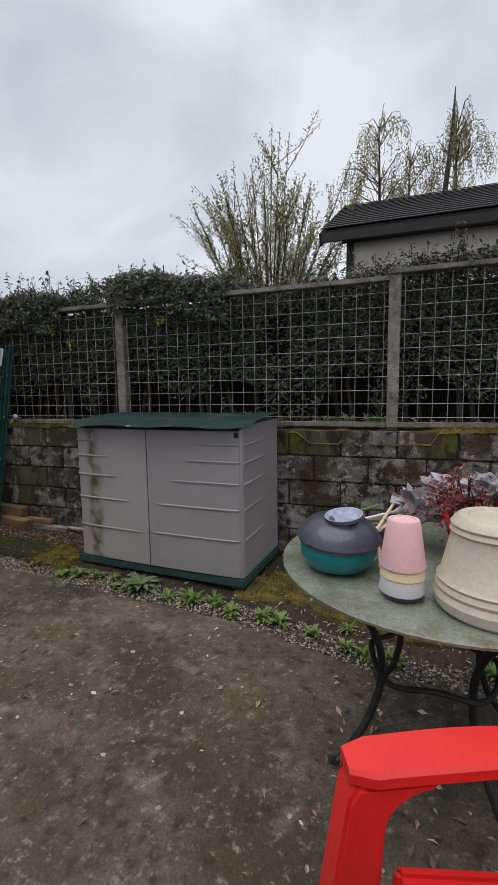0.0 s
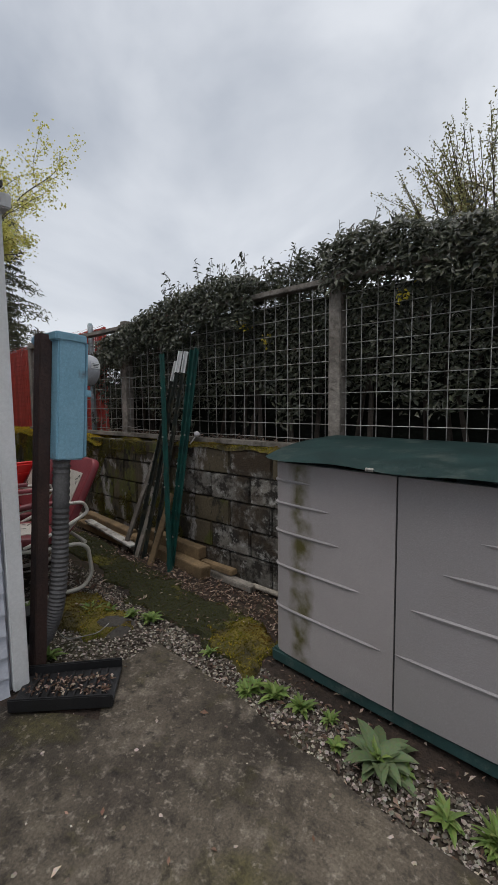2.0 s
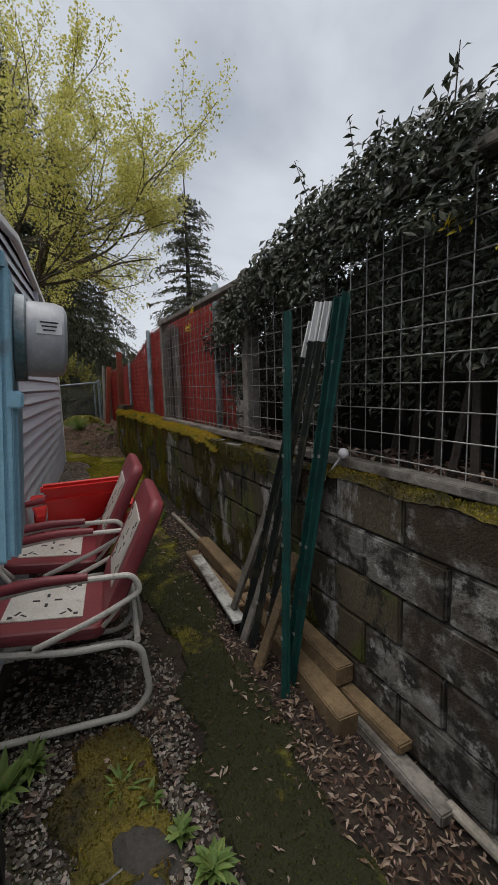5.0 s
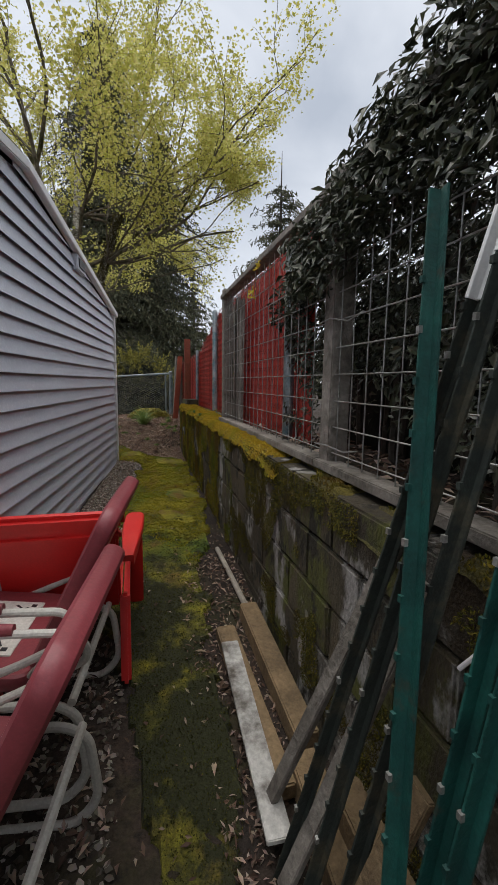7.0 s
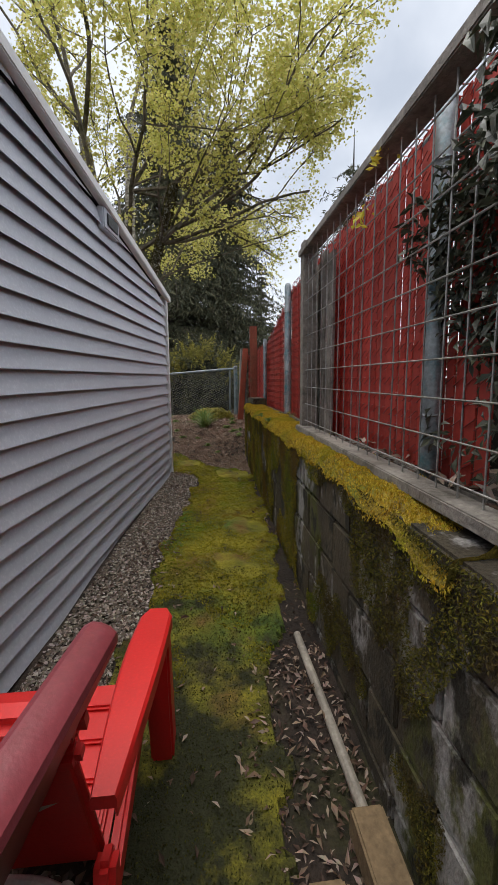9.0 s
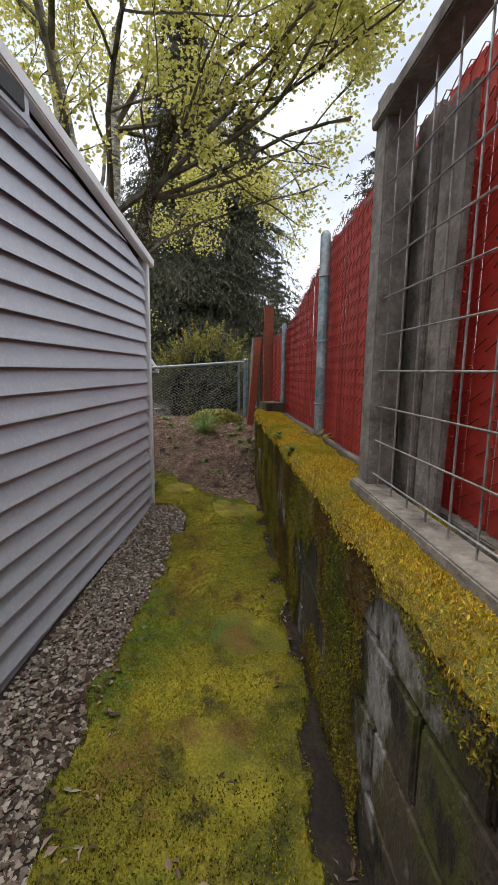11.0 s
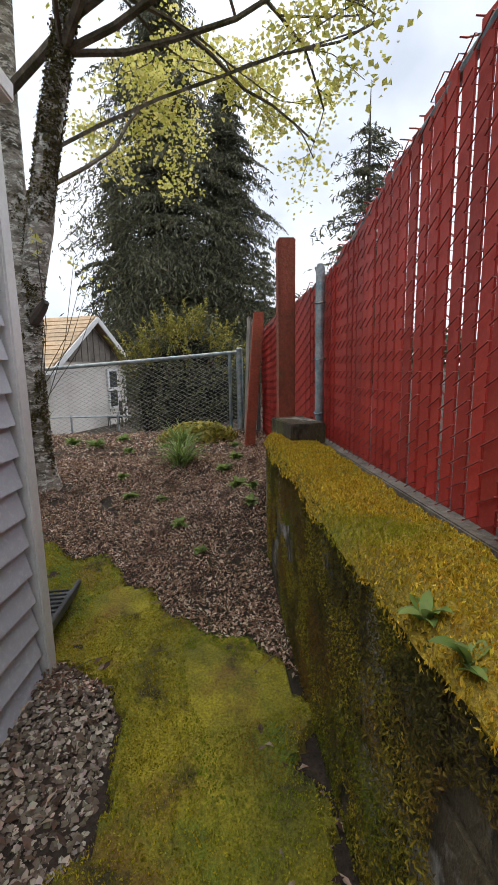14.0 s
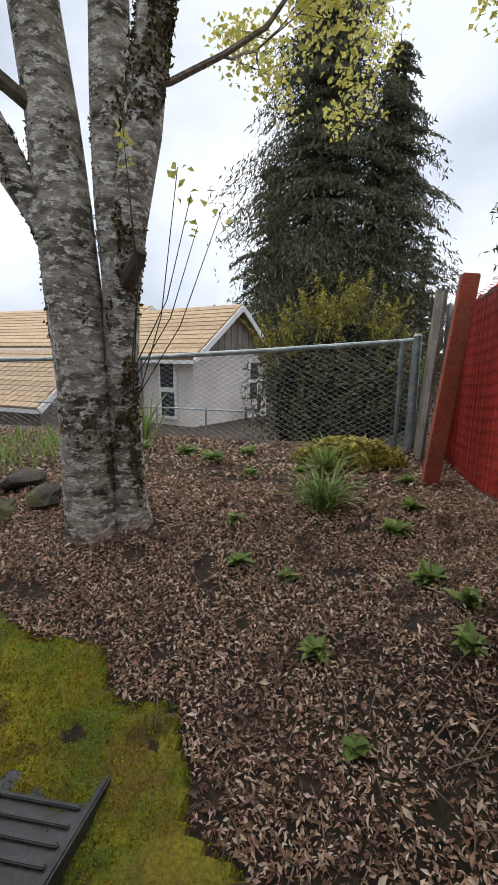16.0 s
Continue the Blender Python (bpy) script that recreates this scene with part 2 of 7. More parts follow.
POSTRED = mat("red stained timber", (0.40, 0.085, 0.045), 0.85, dark=(0.24, 0.07, 0.038), scale=4, fine=50, bump=0.3, stain=((0.16, 0.13, 0.06)), stain_scale=2.5, stain_at=0.62)
MAROON = mat("maroon enamel", (0.25, 0.045, 0.055), 0.42, dark=(0.19, 0.032, 0.04), scale=4, fine=80, bump=0.05, fine_amount=0.15)
CREAM = mat("cream enamel", (0.66, 0.63, 0.57), 0.5, dark=(0.54, 0.51, 0.45), scale=5, fine=80, bump=0.05, fine_amount=0.2, stain=((0.22, 0.12, 0.07)), stain_scale=11.0, stain_at=0.7)
BLACK = mat("black plastic", (0.018, 0.018, 0.02), 0.5, scale=6, fine=80, bump=0.1)
BOXBLUE = mat("pale blue enamel", (0.25, 0.46, 0.58), 0.5, dark=(0.20, 0.39, 0.50), scale=5, fine=70, bump=0.08, fine_amount=0.15, stain=((0.13, 0.065, 0.035)), stain_scale=7.0, stain_at=0.72)
RUSTPOST = mat("brown painted steel", (0.075, 0.038, 0.03), 0.7, dark=(0.04, 0.022, 0.018), scale=8, fine=70, bump=0.2)
CONDUIT = mat("grey flexible conduit", (0.14, 0.135, 0.135), 0.6, scale=6, fine=80, bump=0.1)
TGREEN = mat("green fence stake paint", (0.012, 0.085, 0.07), 0.5, dark=(0.008, 0.045, 0.04), scale=9, fine=80, bump=0.1, fine_amount=0.3, stain=((0.10, 0.05, 0.03)), stain_scale=14.0, stain_at=0.70)
SHINGLE = mat("charcoal shingle", (0.055, 0.052, 0.055), 0.9, scale=14, fine=60, bump=0.3, vary=0.2)
TANSHINGLE = mat("tan shingle", (0.46, 0.34, 0.215), 0.9, dark=(0.33, 0.235, 0.145), scale=7, fine=40, bump=0.2, vary=0.15)
STUCCO = mat("off white stucco", (0.72, 0.67, 0.62), 0.9, dark=(0.62, 0.57, 0.52), scale=2, fine=50, bump=0.15, fine_amount=0.1)
CLEAR = bpy.data.materials.new("clear glass")
CLEAR.use_nodes = True
CLEAR.node_tree.nodes["Principled BSDF"].inputs["Transmission Weight"].default_value = 1.0
CLEAR.node_tree.nodes["Principled BSDF"].inputs["Roughness"].default_value = 0.03
CLEAR.node_tree.nodes["Principled BSDF"].inputs["IOR"].default_value = 1.45
DARKGLASS = mat("window glass", (0.05, 0.06, 0.07), 0.06, scale=2, fine=10, bump=0.0, vary=0.0, fine_amount=0.0)
GLASS = mat("dusty patterned glass", (0.22, 0.24, 0.20), 0.2, dark=(0.13, 0.145, 0.115), scale=7, fine=120, bump=0.1, stain=((0.16, 0.15, 0.09)), stain_scale=9.0, stain_at=0.6)
IRON = mat("dark iron", (0.035, 0.033, 0.035), 0.55, 0.3, scale=8, fine=70, bump=0.15)

# ---- mesh helpers ----


def shade(me, angle=0.6):
    me.polygons.foreach_set("use_smooth", [True] * len(me.polygons))
    me.set_sharp_from_angle(angle=angle)


def mesh_of(bm, name, material, smooth=True):
    me = bpy.data.meshes.new(name)
    bm.to_mesh(me)
    bm.free()
    me.materials.append(material)
    if smooth:
        shade(me)
    return me


def part(name, bm, material, parent=None, label="", smooth=True, kind=""):
    ob = new(name, mesh_of(bm, name, material, smooth) if not isinstance(bm, bpy.types.Mesh) else bm)
    ob.parent = parent
    return tagged(ob, label=label, kind=kind)


def thing(name, label, category, m=None, group="", kind=""):
    ob = new(name)
    ob.empty_display_size = 0.1
    if m is not None:
        ob.matrix_world = m
    return tagged(ob, label, category, group, kind)


def box(bm, size, at=(0, 0, 0), rot=None, bevel=0.0, taper=None):
    r = bmesh.ops.create_cube(bm, size=1)
    vs = r["verts"]
    for v in vs:
        v.co = Vector((v.co.x * size[0], v.co.y * size[1], v.co.z * size[2]))
        if taper and v.co.z > 0:
            v.co.x *= taper[0]
            v.co.y *= taper[1]
    if bevel:
        es = list({e for v in vs for e in v.link_edges})
        vs = list({v for f in bmesh.ops.bevel(bm, geom=es, offset=bevel, segments=2, affect="EDGES", clamp_overlap=True)["faces"] for v in f.verts} | {v for v in vs if v.is_valid})
    m = Matrix.Translation(at) @ (rot.to_4x4() if rot is not None else Matrix())
    bmesh.ops.transform(bm, matrix=m, verts=[v for v in vs if v.is_valid])
    return bm


def beam(bm, a, b, w, h, bevel=0.004, up=(0, 0, 1)):
    """A squared bar from a to b, w across and h high."""
    a, b = Vector(a), Vector(b)
    d = (b - a).normalized()
    side = d.cross(Vector(up)).normalized()
    top = side.cross(d)
    rot = Matrix((side, d, top)).transposed()
    return box(bm, (w, (b - a).length, h), (a + b) / 2, rot, bevel)


def tube(bm, pts, r, seg=8, closed=False, cap=True):
    """A round tube through points; r may be one number or one for each point."""
    pts = [Vector(p) for p in pts]
    n = len(pts)
    rs = r if isinstance(r, (list, tuple)) else [r] * n
    rings = []
    ref = None
    for i, p in enumerate(pts):
        a = pts[(i - 1) % n] if closed or i > 0 else p
        c = pts[(i + 1) % n] if closed or i < n - 1 else p
        d = (c - a).normalized()
        if ref is None:
            ref = d.orthogonal().normalized()
        ref = (ref - d * ref.dot(d))
        ref = ref.normalized() if ref.length > 1e-6 else d.orthogonal().normalized()
        q = d.cross(ref)
        rings.append([bm.verts.new(p + (ref * math.cos(k * math.tau / seg) + q * math.sin(k * math.tau / seg)) * rs[i]) for k in range(seg)])
    for i in range(n if closed else n - 1):
        u, w = rings[i], rings[(i + 1) % n]
        for k in range(seg):
            bm.faces.new((u[k], u[(k + 1) % seg], w[(k + 1) % seg], w[k]))
    if cap and not closed:
        bm.faces.new(rings[0][::-1])
        bm.faces.new(rings[-1])
    return bm


def rounded(pts, r=0.05, steps=4):
    """A polyline with its corners rounded."""
    pts = [Vector(p) for p in pts]
    out = [pts[0]]
    for a, b, c in zip(pts, pts[1:], pts[2:]):
        u, w = (a - b), (c - b)
        k = min(r, u.length * 0.45, w.length * 0.45)
        p, q = b + u.normalized() * k, b + w.normalized() * k
        out += [p.lerp(b, s / steps).lerp(b.lerp(q, s / steps), s / steps) for s in range(steps + 1)]
    return out + [pts[-1]]


def lathe(bm, profile, seg=32, at=(0, 0, 0), wobble=0.0):
    at = Vector(at)
    rings = []
    for r, z in profile:
        if r < 1e-5:
            rings.append([bm.verts.new(at + Vector((0, 0, z)))])
        else:
            rings.append([bm.verts.new(at + Vector((r * math.cos(k * math.tau / seg), r * math.sin(k * math.tau / seg), z + wobble * math.sin(3 * k * math.tau / seg)))) for k in range(seg)])
    for u, w in zip(rings, rings[1:]):
        for k in range(seg):
            q = [u[k % len(u)], u[(k + 1) % len(u)], w[(k + 1) % len(w)], w[k % len(w)]]
            q = list(dict.fromkeys(q))
            if len(q) > 2:
                bm.faces.new(q)
    return bm


RNG = np.random.default_rng(7)


def cards(name, centres, normals, length, width, material, fold=0.25, spin=None, size_var=0.4, seg=1):
    """Many small leaves in one mesh: each a folded pointed blade of four triangles."""
    c = np.asarray(centres, float)
    n = len(c)
    nr = np.asarray(normals, float)
    nr = nr / (np.linalg.norm(nr, axis=1, keepdims=True) + 1e-9)
    t = RNG.normal(size=(n, 3)) if spin is None else np.asarray(spin, float)
    t = t - nr * np.sum(t * nr, axis=1, keepdims=True)
    t /= np.linalg.norm(t, axis=1, keepdims=True) + 1e-9
    s = np.cross(nr, t)
    k = (1 + size_var * RNG.uniform(-1, 1, n))[:, None]
    L, W = length * k, width * k * RNG.uniform(0.8, 1.2, (n, 1))
    f = fold * W * RNG.uniform(0.3, 1.6, (n, 1))
    tipdrop = -nr * L * RNG.uniform(-0.1, 0.3, (n, 1))
    base, tip = c - t * L * 0.5, c + t * L * 0.5 + tipdrop
    mid = c + t * L * 0.02
    left, right = mid + s * W * 0.5 + nr * f, mid - s * W * 0.5 + nr * f
    co = np.stack([base, left, mid, right, tip], axis=1).reshape(-1, 3)
    i = np.arange(n)[:, None] * 5
    faces = np.concatenate([i + [0, 2, 1], i + [0, 3, 2], i + [1, 2, 4], i + [2, 3, 4]], axis=0)
    me = bpy.data.meshes.new(name)
    me.from_pydata(co.tolist(), [], faces.tolist())
    me.materials.append(material)
    return me


def pebbles(name, centres, size, material, flat=0.6):
    """Many small stones in one mesh."""
    base = np.array([(1, 0, 0), (0.3, 0.95, 0.1), (-0.8, 0.6, 0), (-0.85, -0.55, 0.05), (0.25, -0.95, 0), (0.1, 0.05, 1), (0.45, 0.3, 0.75), (-0.4, -0.3, 0.8)])
    tris = np.array([(0, 1, 6), (1, 2, 5), (1, 5, 6), (2, 3, 7), (2, 7, 5), (3, 4, 7), (4, 0, 6), (4, 6, 5), (4, 5, 7)])
    c = np.asarray(centres, float)
    n = len(c)
    a = RNG.uniform(0, math.tau, n)
    sz = size * RNG.uniform(0.5, 1.5, (n, 1, 1))
    p = base[None] * (1 + RNG.uniform(-0.3, 0.3, (n, 8, 1))) * np.stack([np.ones(n), RNG.uniform(0.55, 0.95, n), flat * RNG.uniform(0.6, 1.3, n)], axis=1)[:, None, :] * sz
    x = p[..., 0] * np.cos(a)[:, None] - p[..., 1] * np.sin(a)[:, None]
    y = p[..., 0] * np.sin(a)[:, None] + p[..., 1] * np.cos(a)[:, None]
    co = np.stack([x, y, p[..., 2]], axis=2) + c[:, None, :]
    faces = (np.arange(n)[:, None, None] * 8 + tris[None]).reshape(-1, 3)
    me = bpy.data.meshes.new(name)
    me.from_pydata(co.reshape(-1, 3).tolist(), [], faces.tolist())
    me.materials.append(material)
    shade(me, 0.9)
    return me


# ---- the lie of the land ----
SLOPE_X = [-300, -30, -15.0, -12.6, -11.6, -10.4, -9.9, -9.0, -8.2, -7.2, -6.0, -4.7, -3.0, -2.0, 1.0, 300]
SLOPE_Z = [-0.5, -0.5, -0.45, 0.35, 0.68, 0.66, 0.60, 0.44, 0.315, 0.29, 0.255, 0.18, 0.06, 0.005, -0.03, -0.03]


def lie(x, y):
    """Height of the yard's ground."""
    return float(np.interp(x, SLOPE_X, SLOPE_Z))


def land(x, y):
    z = lie(x, y)
    if -11.6 < x < -8.7 and y > 2.3:
        foot = float(np.interp(x, [-11.4, -10.41, -9.46, -8.75], [0.60, 0.65, 0.77, 0.99]))
        f = min(1.0, (y - 2.3) / 0.9)
        z += max(0.0, foot - z) * f * f * min(1.0, (-8.7 - x) / 0.3)
    elif y > 3.03:
        hi = float(np.interp(x, [-40, -14, -12.5, -11.0, -9.0, -8.6, 300], [-0.5, -0.45, 0.6, 0.78, 0.95, 1.0, 1.0]))
        z = max(z, hi)
    elif x < -8.9 and y > 2.5:
        z += (y - 2.5) * 0.28
    return z + 0.012 * noise.noise((x * 1.7, y * 1.7, 0.3))


def steps(*spans):
    out = []
    for a, b, n in spans:
        out += list(np.linspace(a, b, n, endpoint=False))
    return out + [spans[-1][1]]


def sheet(name, xs, ys, f, material, parent=None, keep=None):
    bm = bmesh.new()
    g = [[bm.verts.new((x, y, f(x, y))) for y in ys] for x in xs]
    for i in range(len(xs) - 1):
        for j in range(len(ys) - 1):
            if keep is None or keep((xs[i] + xs[i + 1]) / 2, (ys[j] + ys[j + 1]) / 2):
                bm.faces.new((g[i][j], g[i + 1][j], g[i + 1][j + 1], g[i][j + 1]))
    for v in [v for v in bm.verts if not v.link_faces]:
        bm.verts.remove(v)
    return mesh_of(bm, name, material)


GX = steps((-400, -30, 8), (-30, -13, 12), (-13, 4, 140), (4, 20, 8), (20, 400, 6))
GY = steps((-400, -20, 6), (-20, -2, 9), (-2, 3.0, 50), (3.0, 3.06, 1), (3.06, 4, 6), (4, 30, 10), (30, 400, 6))
ground = tagged(part("ground", sheet("ground", GX, GY, land, DIRT), DIRT), "bare brown soil strewn with dead leaves", "ground", kind="structure")

# the patio slab
SLAB = [(4.5, 1.30), (1.03, 1.58), (0.23, 1.79), (-0.62, 1.87), (-1.30, 1.95), (-1.80, 2.0), (-1.78, 1.7), (-1.5, 1.45), (-1.95, 1.2), (-2.3, -6), (4.5, -6)]


def plate(bm, outline, top, thick):
    up = [bm.verts.new((x, y, top(x, y) if callable(top) else top)) for x, y in outline]
    lo = [bm.verts.new((v.co.x, v.co.y, v.co.z - thick)) for v in up]
    bm.faces.new(up)
    bm.faces.new(lo[::-1])
    for i in range(len(up)):
        j = (i + 1) % len(up)
        bm.faces.new((up[i], lo[i], lo[j], up[j]))
    bmesh.ops.recalc_face_normals(bm, faces=bm.faces)
    return bm


def ragged(outline, amount=0.02, step=0.06, seed=0):
    """The outline with its edges broken into small uneven steps."""
    out = []
    for k, (a, b) in enumerate(zip(outline, outline[1:] + outline[:1])):
        a, b = Vector(a), Vector(b)
        n = max(1, int((b - a).length / step))
        if (b - a).length > 4:
            n = 1
        for i in range(n):
            p = a.lerp(b, i / n)
            w = amount if 0 < i else amount * 0.3
            out.append((p.x + w * noise.noise((p.x * 6, p.y * 6, seed)), p.y + w * noise.noise((p.x * 6, p.y * 6, seed + 5.5))))
    return out


bm = plate(bmesh.new(), ragged(SLAB, 0.03), 0.012, 0.12)
bmesh.ops.triangulate(bm, faces=bm.faces)
tagged(part("pavement", bm, CONCRETE, smooth=False), "worn stained concrete patio slab with a ragged edge", "patio", kind="structure")

# moss path through the passage, and the dark mossy strip that leads to it
PATH_EDGE = [(-8.95, 1.25), (-8.85, 1.7), (-8.72, 1.98), (-8.5, 2.22), (-8.2, 2.44), (-8.06, 2.72), (-7.9, 2.88), (-7.0, 2.89), (-6.0, 2.88), (-5.0, 2.75), (-4.2, 2.62), (-3.4, 2.58), (-2.5, 2.56), (-1.9, 2.55), (-1.5, 2.5), (-1.28, 2.45), (-1.25, 2.2), (-1.45, 2.12), (-1.85, 2.18), (-2.3, 2.16), (-2.6, 2.22), (-3.2, 2.28), (-3.8, 2.2), (-4.6, 2.0), (-5.1, 2.05), (-6.3, 2.13), (-6.6, 2.2), (-7.35, 2.28), (-7.85, 2.25), (-7.98, 2.08), (-8.0, 1.9), (-8.0, 1.25)]


def inside(x, y, poly):
    c = False
    for (ax, ay), (bx, by) in zip(poly, poly[1:] + poly[:1]):
        if (ay > y) != (by > y) and x < (bx - ax) * (y - ay) / (by - ay) + ax:
            c = not c
    return c


def edge_of(x, y, s=0):
    return x + 0.10 * noise.noise((x * 5, y * 5, s)), y + 0.10 * noise.noise((x * 5, y * 5, s + 9))


def moss_height(x, y):
    return lie(x, y) + 0.02 + 0.020 * noise.noise((x * 4, y * 4, 2)) + 0.016 * noise.noise((x * 13, y * 13, 5)) + 0.009 * noise.noise((x * 45, y * 45, 5))


def moss_patch(name, xs, ys, poly, material, label, lift=0.0):
    me = sheet(name, xs, ys, lambda x, y: moss_height(x, y) + lift - (0.0 if inside(*edge_of(x, y), poly) else 0.07), material)
    return tagged(part(name, me, material), label, "moss", kind="structure")


moss_patch("moss_path", steps((-8.95, -1.1, 330)), steps((1.1, 2.95, 80)), PATH_EDGE, MOSS, "yellow-green moss on a narrow path, dark olive and shaded towards the patio")
BRIGHT = [[(0.15, 2.1), (0.5, 2.15), (1.2, 1.95), (2.2, 1.9), (2.4, 2.3), (1.2, 2.5), (0.3, 2.6), (0.1, 2.3)], [(-1.45, 2.15), (-1.2, 2.1), (-1.22, 2.5), (-1.6, 2.45), (-1.7, 2.25)], [(-2.65, 1.72), (-2.35, 1.68), (-2.1, 1.75), (-2.0, 1.98), (-2.3, 2.08), (-2.6, 2.0)]]
for k, poly in enumerate(BRIGHT):
    xa, xb = min(p[0] for p in poly) - 0.15, max(p[0] for p in poly) + 0.15
    moss_patch("moss_cushion", steps((xa, xb, int((xb - xa) / 0.025))), steps((1.6, 2.75, 46)), poly, OCHREMOSS, "bright ochre-green moss cushion beside the slab", 0.012 if k else 0.0)

# ---- the block wall ----
FACE, BACK, TOP = 2.915, 3.115, 1.022
WALL_A, WALL_B = -8.67, 4.47
wall = thing("wall_1", "mossy retaining wall of grey concrete blocks", "wall", kind="structure")
part("mortar", box(bmesh.new(), (WALL_B - WALL_A - 0.02, 0.16, 1.30), ((WALL_A + WALL_B) / 2, 3.015, 0.365)), MORTAR, wall, smooth=False)


def block_mesh(length, seed, material):
    bm = bmesh.new()
    box(bm, (length - 0.012, 0.2, 0.192), bevel=0.008)
    for v in bm.verts:
        v.co += Vector((0, 0.004, 0.002)) * noise.noise((v.co.x * 9 + seed * 3, v.co.z * 9, seed))
    return mesh_of(bm, "block", material)


BLOCKS = {(L, m.name, s): block_mesh(L, s, m) for L in (0.4064, 0.2032) for m in (BLOCK, BLOCK_MOSSY) for s in range(3)}
rnd = random.Random(3)
for c in range(6):
    zc = 0.92 - 0.2 * c
    x = -1.906 + (0.2032 if c % 2 == 0 else 0.0) - 0.4064 * 17
    while x < WALL_B:
        a, b = max(x, WALL_A), min(x + 0.4064, WALL_B)
        if b - a > 0.1:
            L = 0.4064 if b - a > 0.3 else 0.2032
            m = BLOCK_MOSSY if (a + rnd.uniform(-0.9, 0.9)) < -2.9 or (c == 0 and rnd.random() < 0.6) else BLOCK
            ob = part("block", BLOCKS[(L, m.name, rnd.randrange(3))], m, wall)
            ob.location = ((a + b) / 2, 3.015 + rnd.uniform(-0.004, 0.004), zc)
            ob.rotation_euler = (0, 0, rnd.uniform(-0.006, 0.006))
        x += 0.4064
cap_end = part("block", BLOCKS[(0.4064, BLOCK_MOSSY.name, 0)], BLOCK_MOSSY, wall)
cap_end.matrix_world = pose(-8.60, 3.05, 1.078, 0, 0, 8) @ Matrix.Diagonal((0.8, 0.85, 0.5, 1))


def cap_height(x, y):
    edge = max(0.0, (FACE + 0.03 - y) / 0.05) * (1.0 + 0.5 * noise.noise((x * 4, 2, 6)))
    n = noise.noise((x * 5, y * 7, 4))
    return TOP + 0.028 + 0.018 * n + 0.010 * noise.noise((x * 22, y * 22, 1)) - 0.05 * edge ** 2 * (1 + 0.4 * n) - 0.06 * min(1.0, max(0.0, (x + 4.3) / 0.35)) * (1 if x < -3.9 else 0)


CAPMOSS = mat("golden moss", (0.52, 0.37, 0.035), 0.95, dark=(0.24, 0.18, 0.025), scale=5.0, fine=130, bump=0.9, fine_amount=0.6, stain=(((0.20, 0.22, 0.02), 2.2, 0.58), ((0.10, 0.06, 0.025), 6.0, 0.64)), soft=0.08)
CAPY = [2.894, 2.898, 2.903, 2.91, 2.93, 2.95, 2.97, 2.99, 3.01, 3.03, 3.05, 3.08, 3.11]
me = sheet("moss_cap", steps((WALL_A, -3.9, 300)), CAPY, lambda x, y: cap_height(x, y) - 0.09 * min(1, max(0, 4 * (-0.25 - (0.6 if x < -4 else 0) - noise.noise((x * 3, y * 5, 7))))), CAPMOSS)
tagged(part("moss_cap", me, CAPMOSS), "thick golden moss growing along the wall top", "moss", kind="structure")
me = sheet("moss_cap", steps((-3.9, 4.0, 300)), CAPY[3:], lambda x, y: cap_height(x, y) - 0.016 - 0.09 * min(1, max(0, 4 * (0.05 - noise.noise((x * 3, y * 5, 7))))), OCHREMOSS)
tagged(part("moss_cap", me, OCHREMOSS), "scattered orange-green moss along the wall top", "moss", kind="structure")

# ---- timber and wire fence on the wall ----
POSTS = [1.10, -1.27, -3.64, -5.80]
for k, x in enumerate([3.47] + POSTS):
    bm = bmesh.new()
    box(bm, (0.085, 0.085, 1.15 if k != 1 else 1.18), (0, 0, 0.575 if k != 1 else 0.59), bevel=0.005)
    p = tagged(part("fence_post", bm, GREYWOOD), "weathered grey square timber fence post", "post", "fence posts")
    p.matrix_world = pose(x, 3.055, 1.022, 0.0, 1.0 if x == -3.64 else 0.0, 0)


def wire_mesh(length, r=0.0026):
    return mesh_of(tube(bmesh.new(), [(0, 0, 0), (0, 0, length)], r, 5), "wire", WIRE)


for k, (xa, xb) in enumerate(zip(POSTS + [0], [3.47] + POSTS)):
    if k == len(POSTS):
        break
    bay = thing("wire_fence", "welded wire panel in a weathered grey timber frame", "fence", pose(0, 0, 0), "fence panels")
    w = xb - xa
    x0, x1 = xa + 0.045, xb - 0.045
    ztop = (2.17, 2.125, 2.12, 2.11)[k]
    part("bottom_rail", beam(bmesh.new(), (xa - 0.04, 3.028, 1.062), (xb - 0.045, 3.028, 1.062), 0.085, 0.036), GREYWOOD, bay)
    part("top_rail", beam(bmesh.new(), (xa - 0.04, 3.04, ztop), (xb - 0.045, 3.04, ztop), 0.085, 0.036), GREYWOOD, bay)
    h = ztop - 0.02 - 1.08
    wv = wire_mesh(h)
    n = int((x1 - x0) / 0.1016)
    for i in range(n + 1):
        ob = part("wire", wv, WIRE, bay)
        ob.location = (x0 + 0.03 + i * (x1 - x0 - 0.06) / n, 3.035, 1.08)
        ob.rotation_euler = (0, rnd.uniform(-0.004, 0.004), 0)
    wh = wire_mesh(x1 - x0)
    for i in range(10):
        z = 1.115 + i * 0.1016
        if z < ztop - 0.03:
            ob = part("wire", wh, WIRE, bay)
            ob.matrix_basis = pose(x0, 3.030, z, 0, 90, 0)
wrap = thing("wire_tie", "twisted galvanised wire tie round a fence post", "wire")
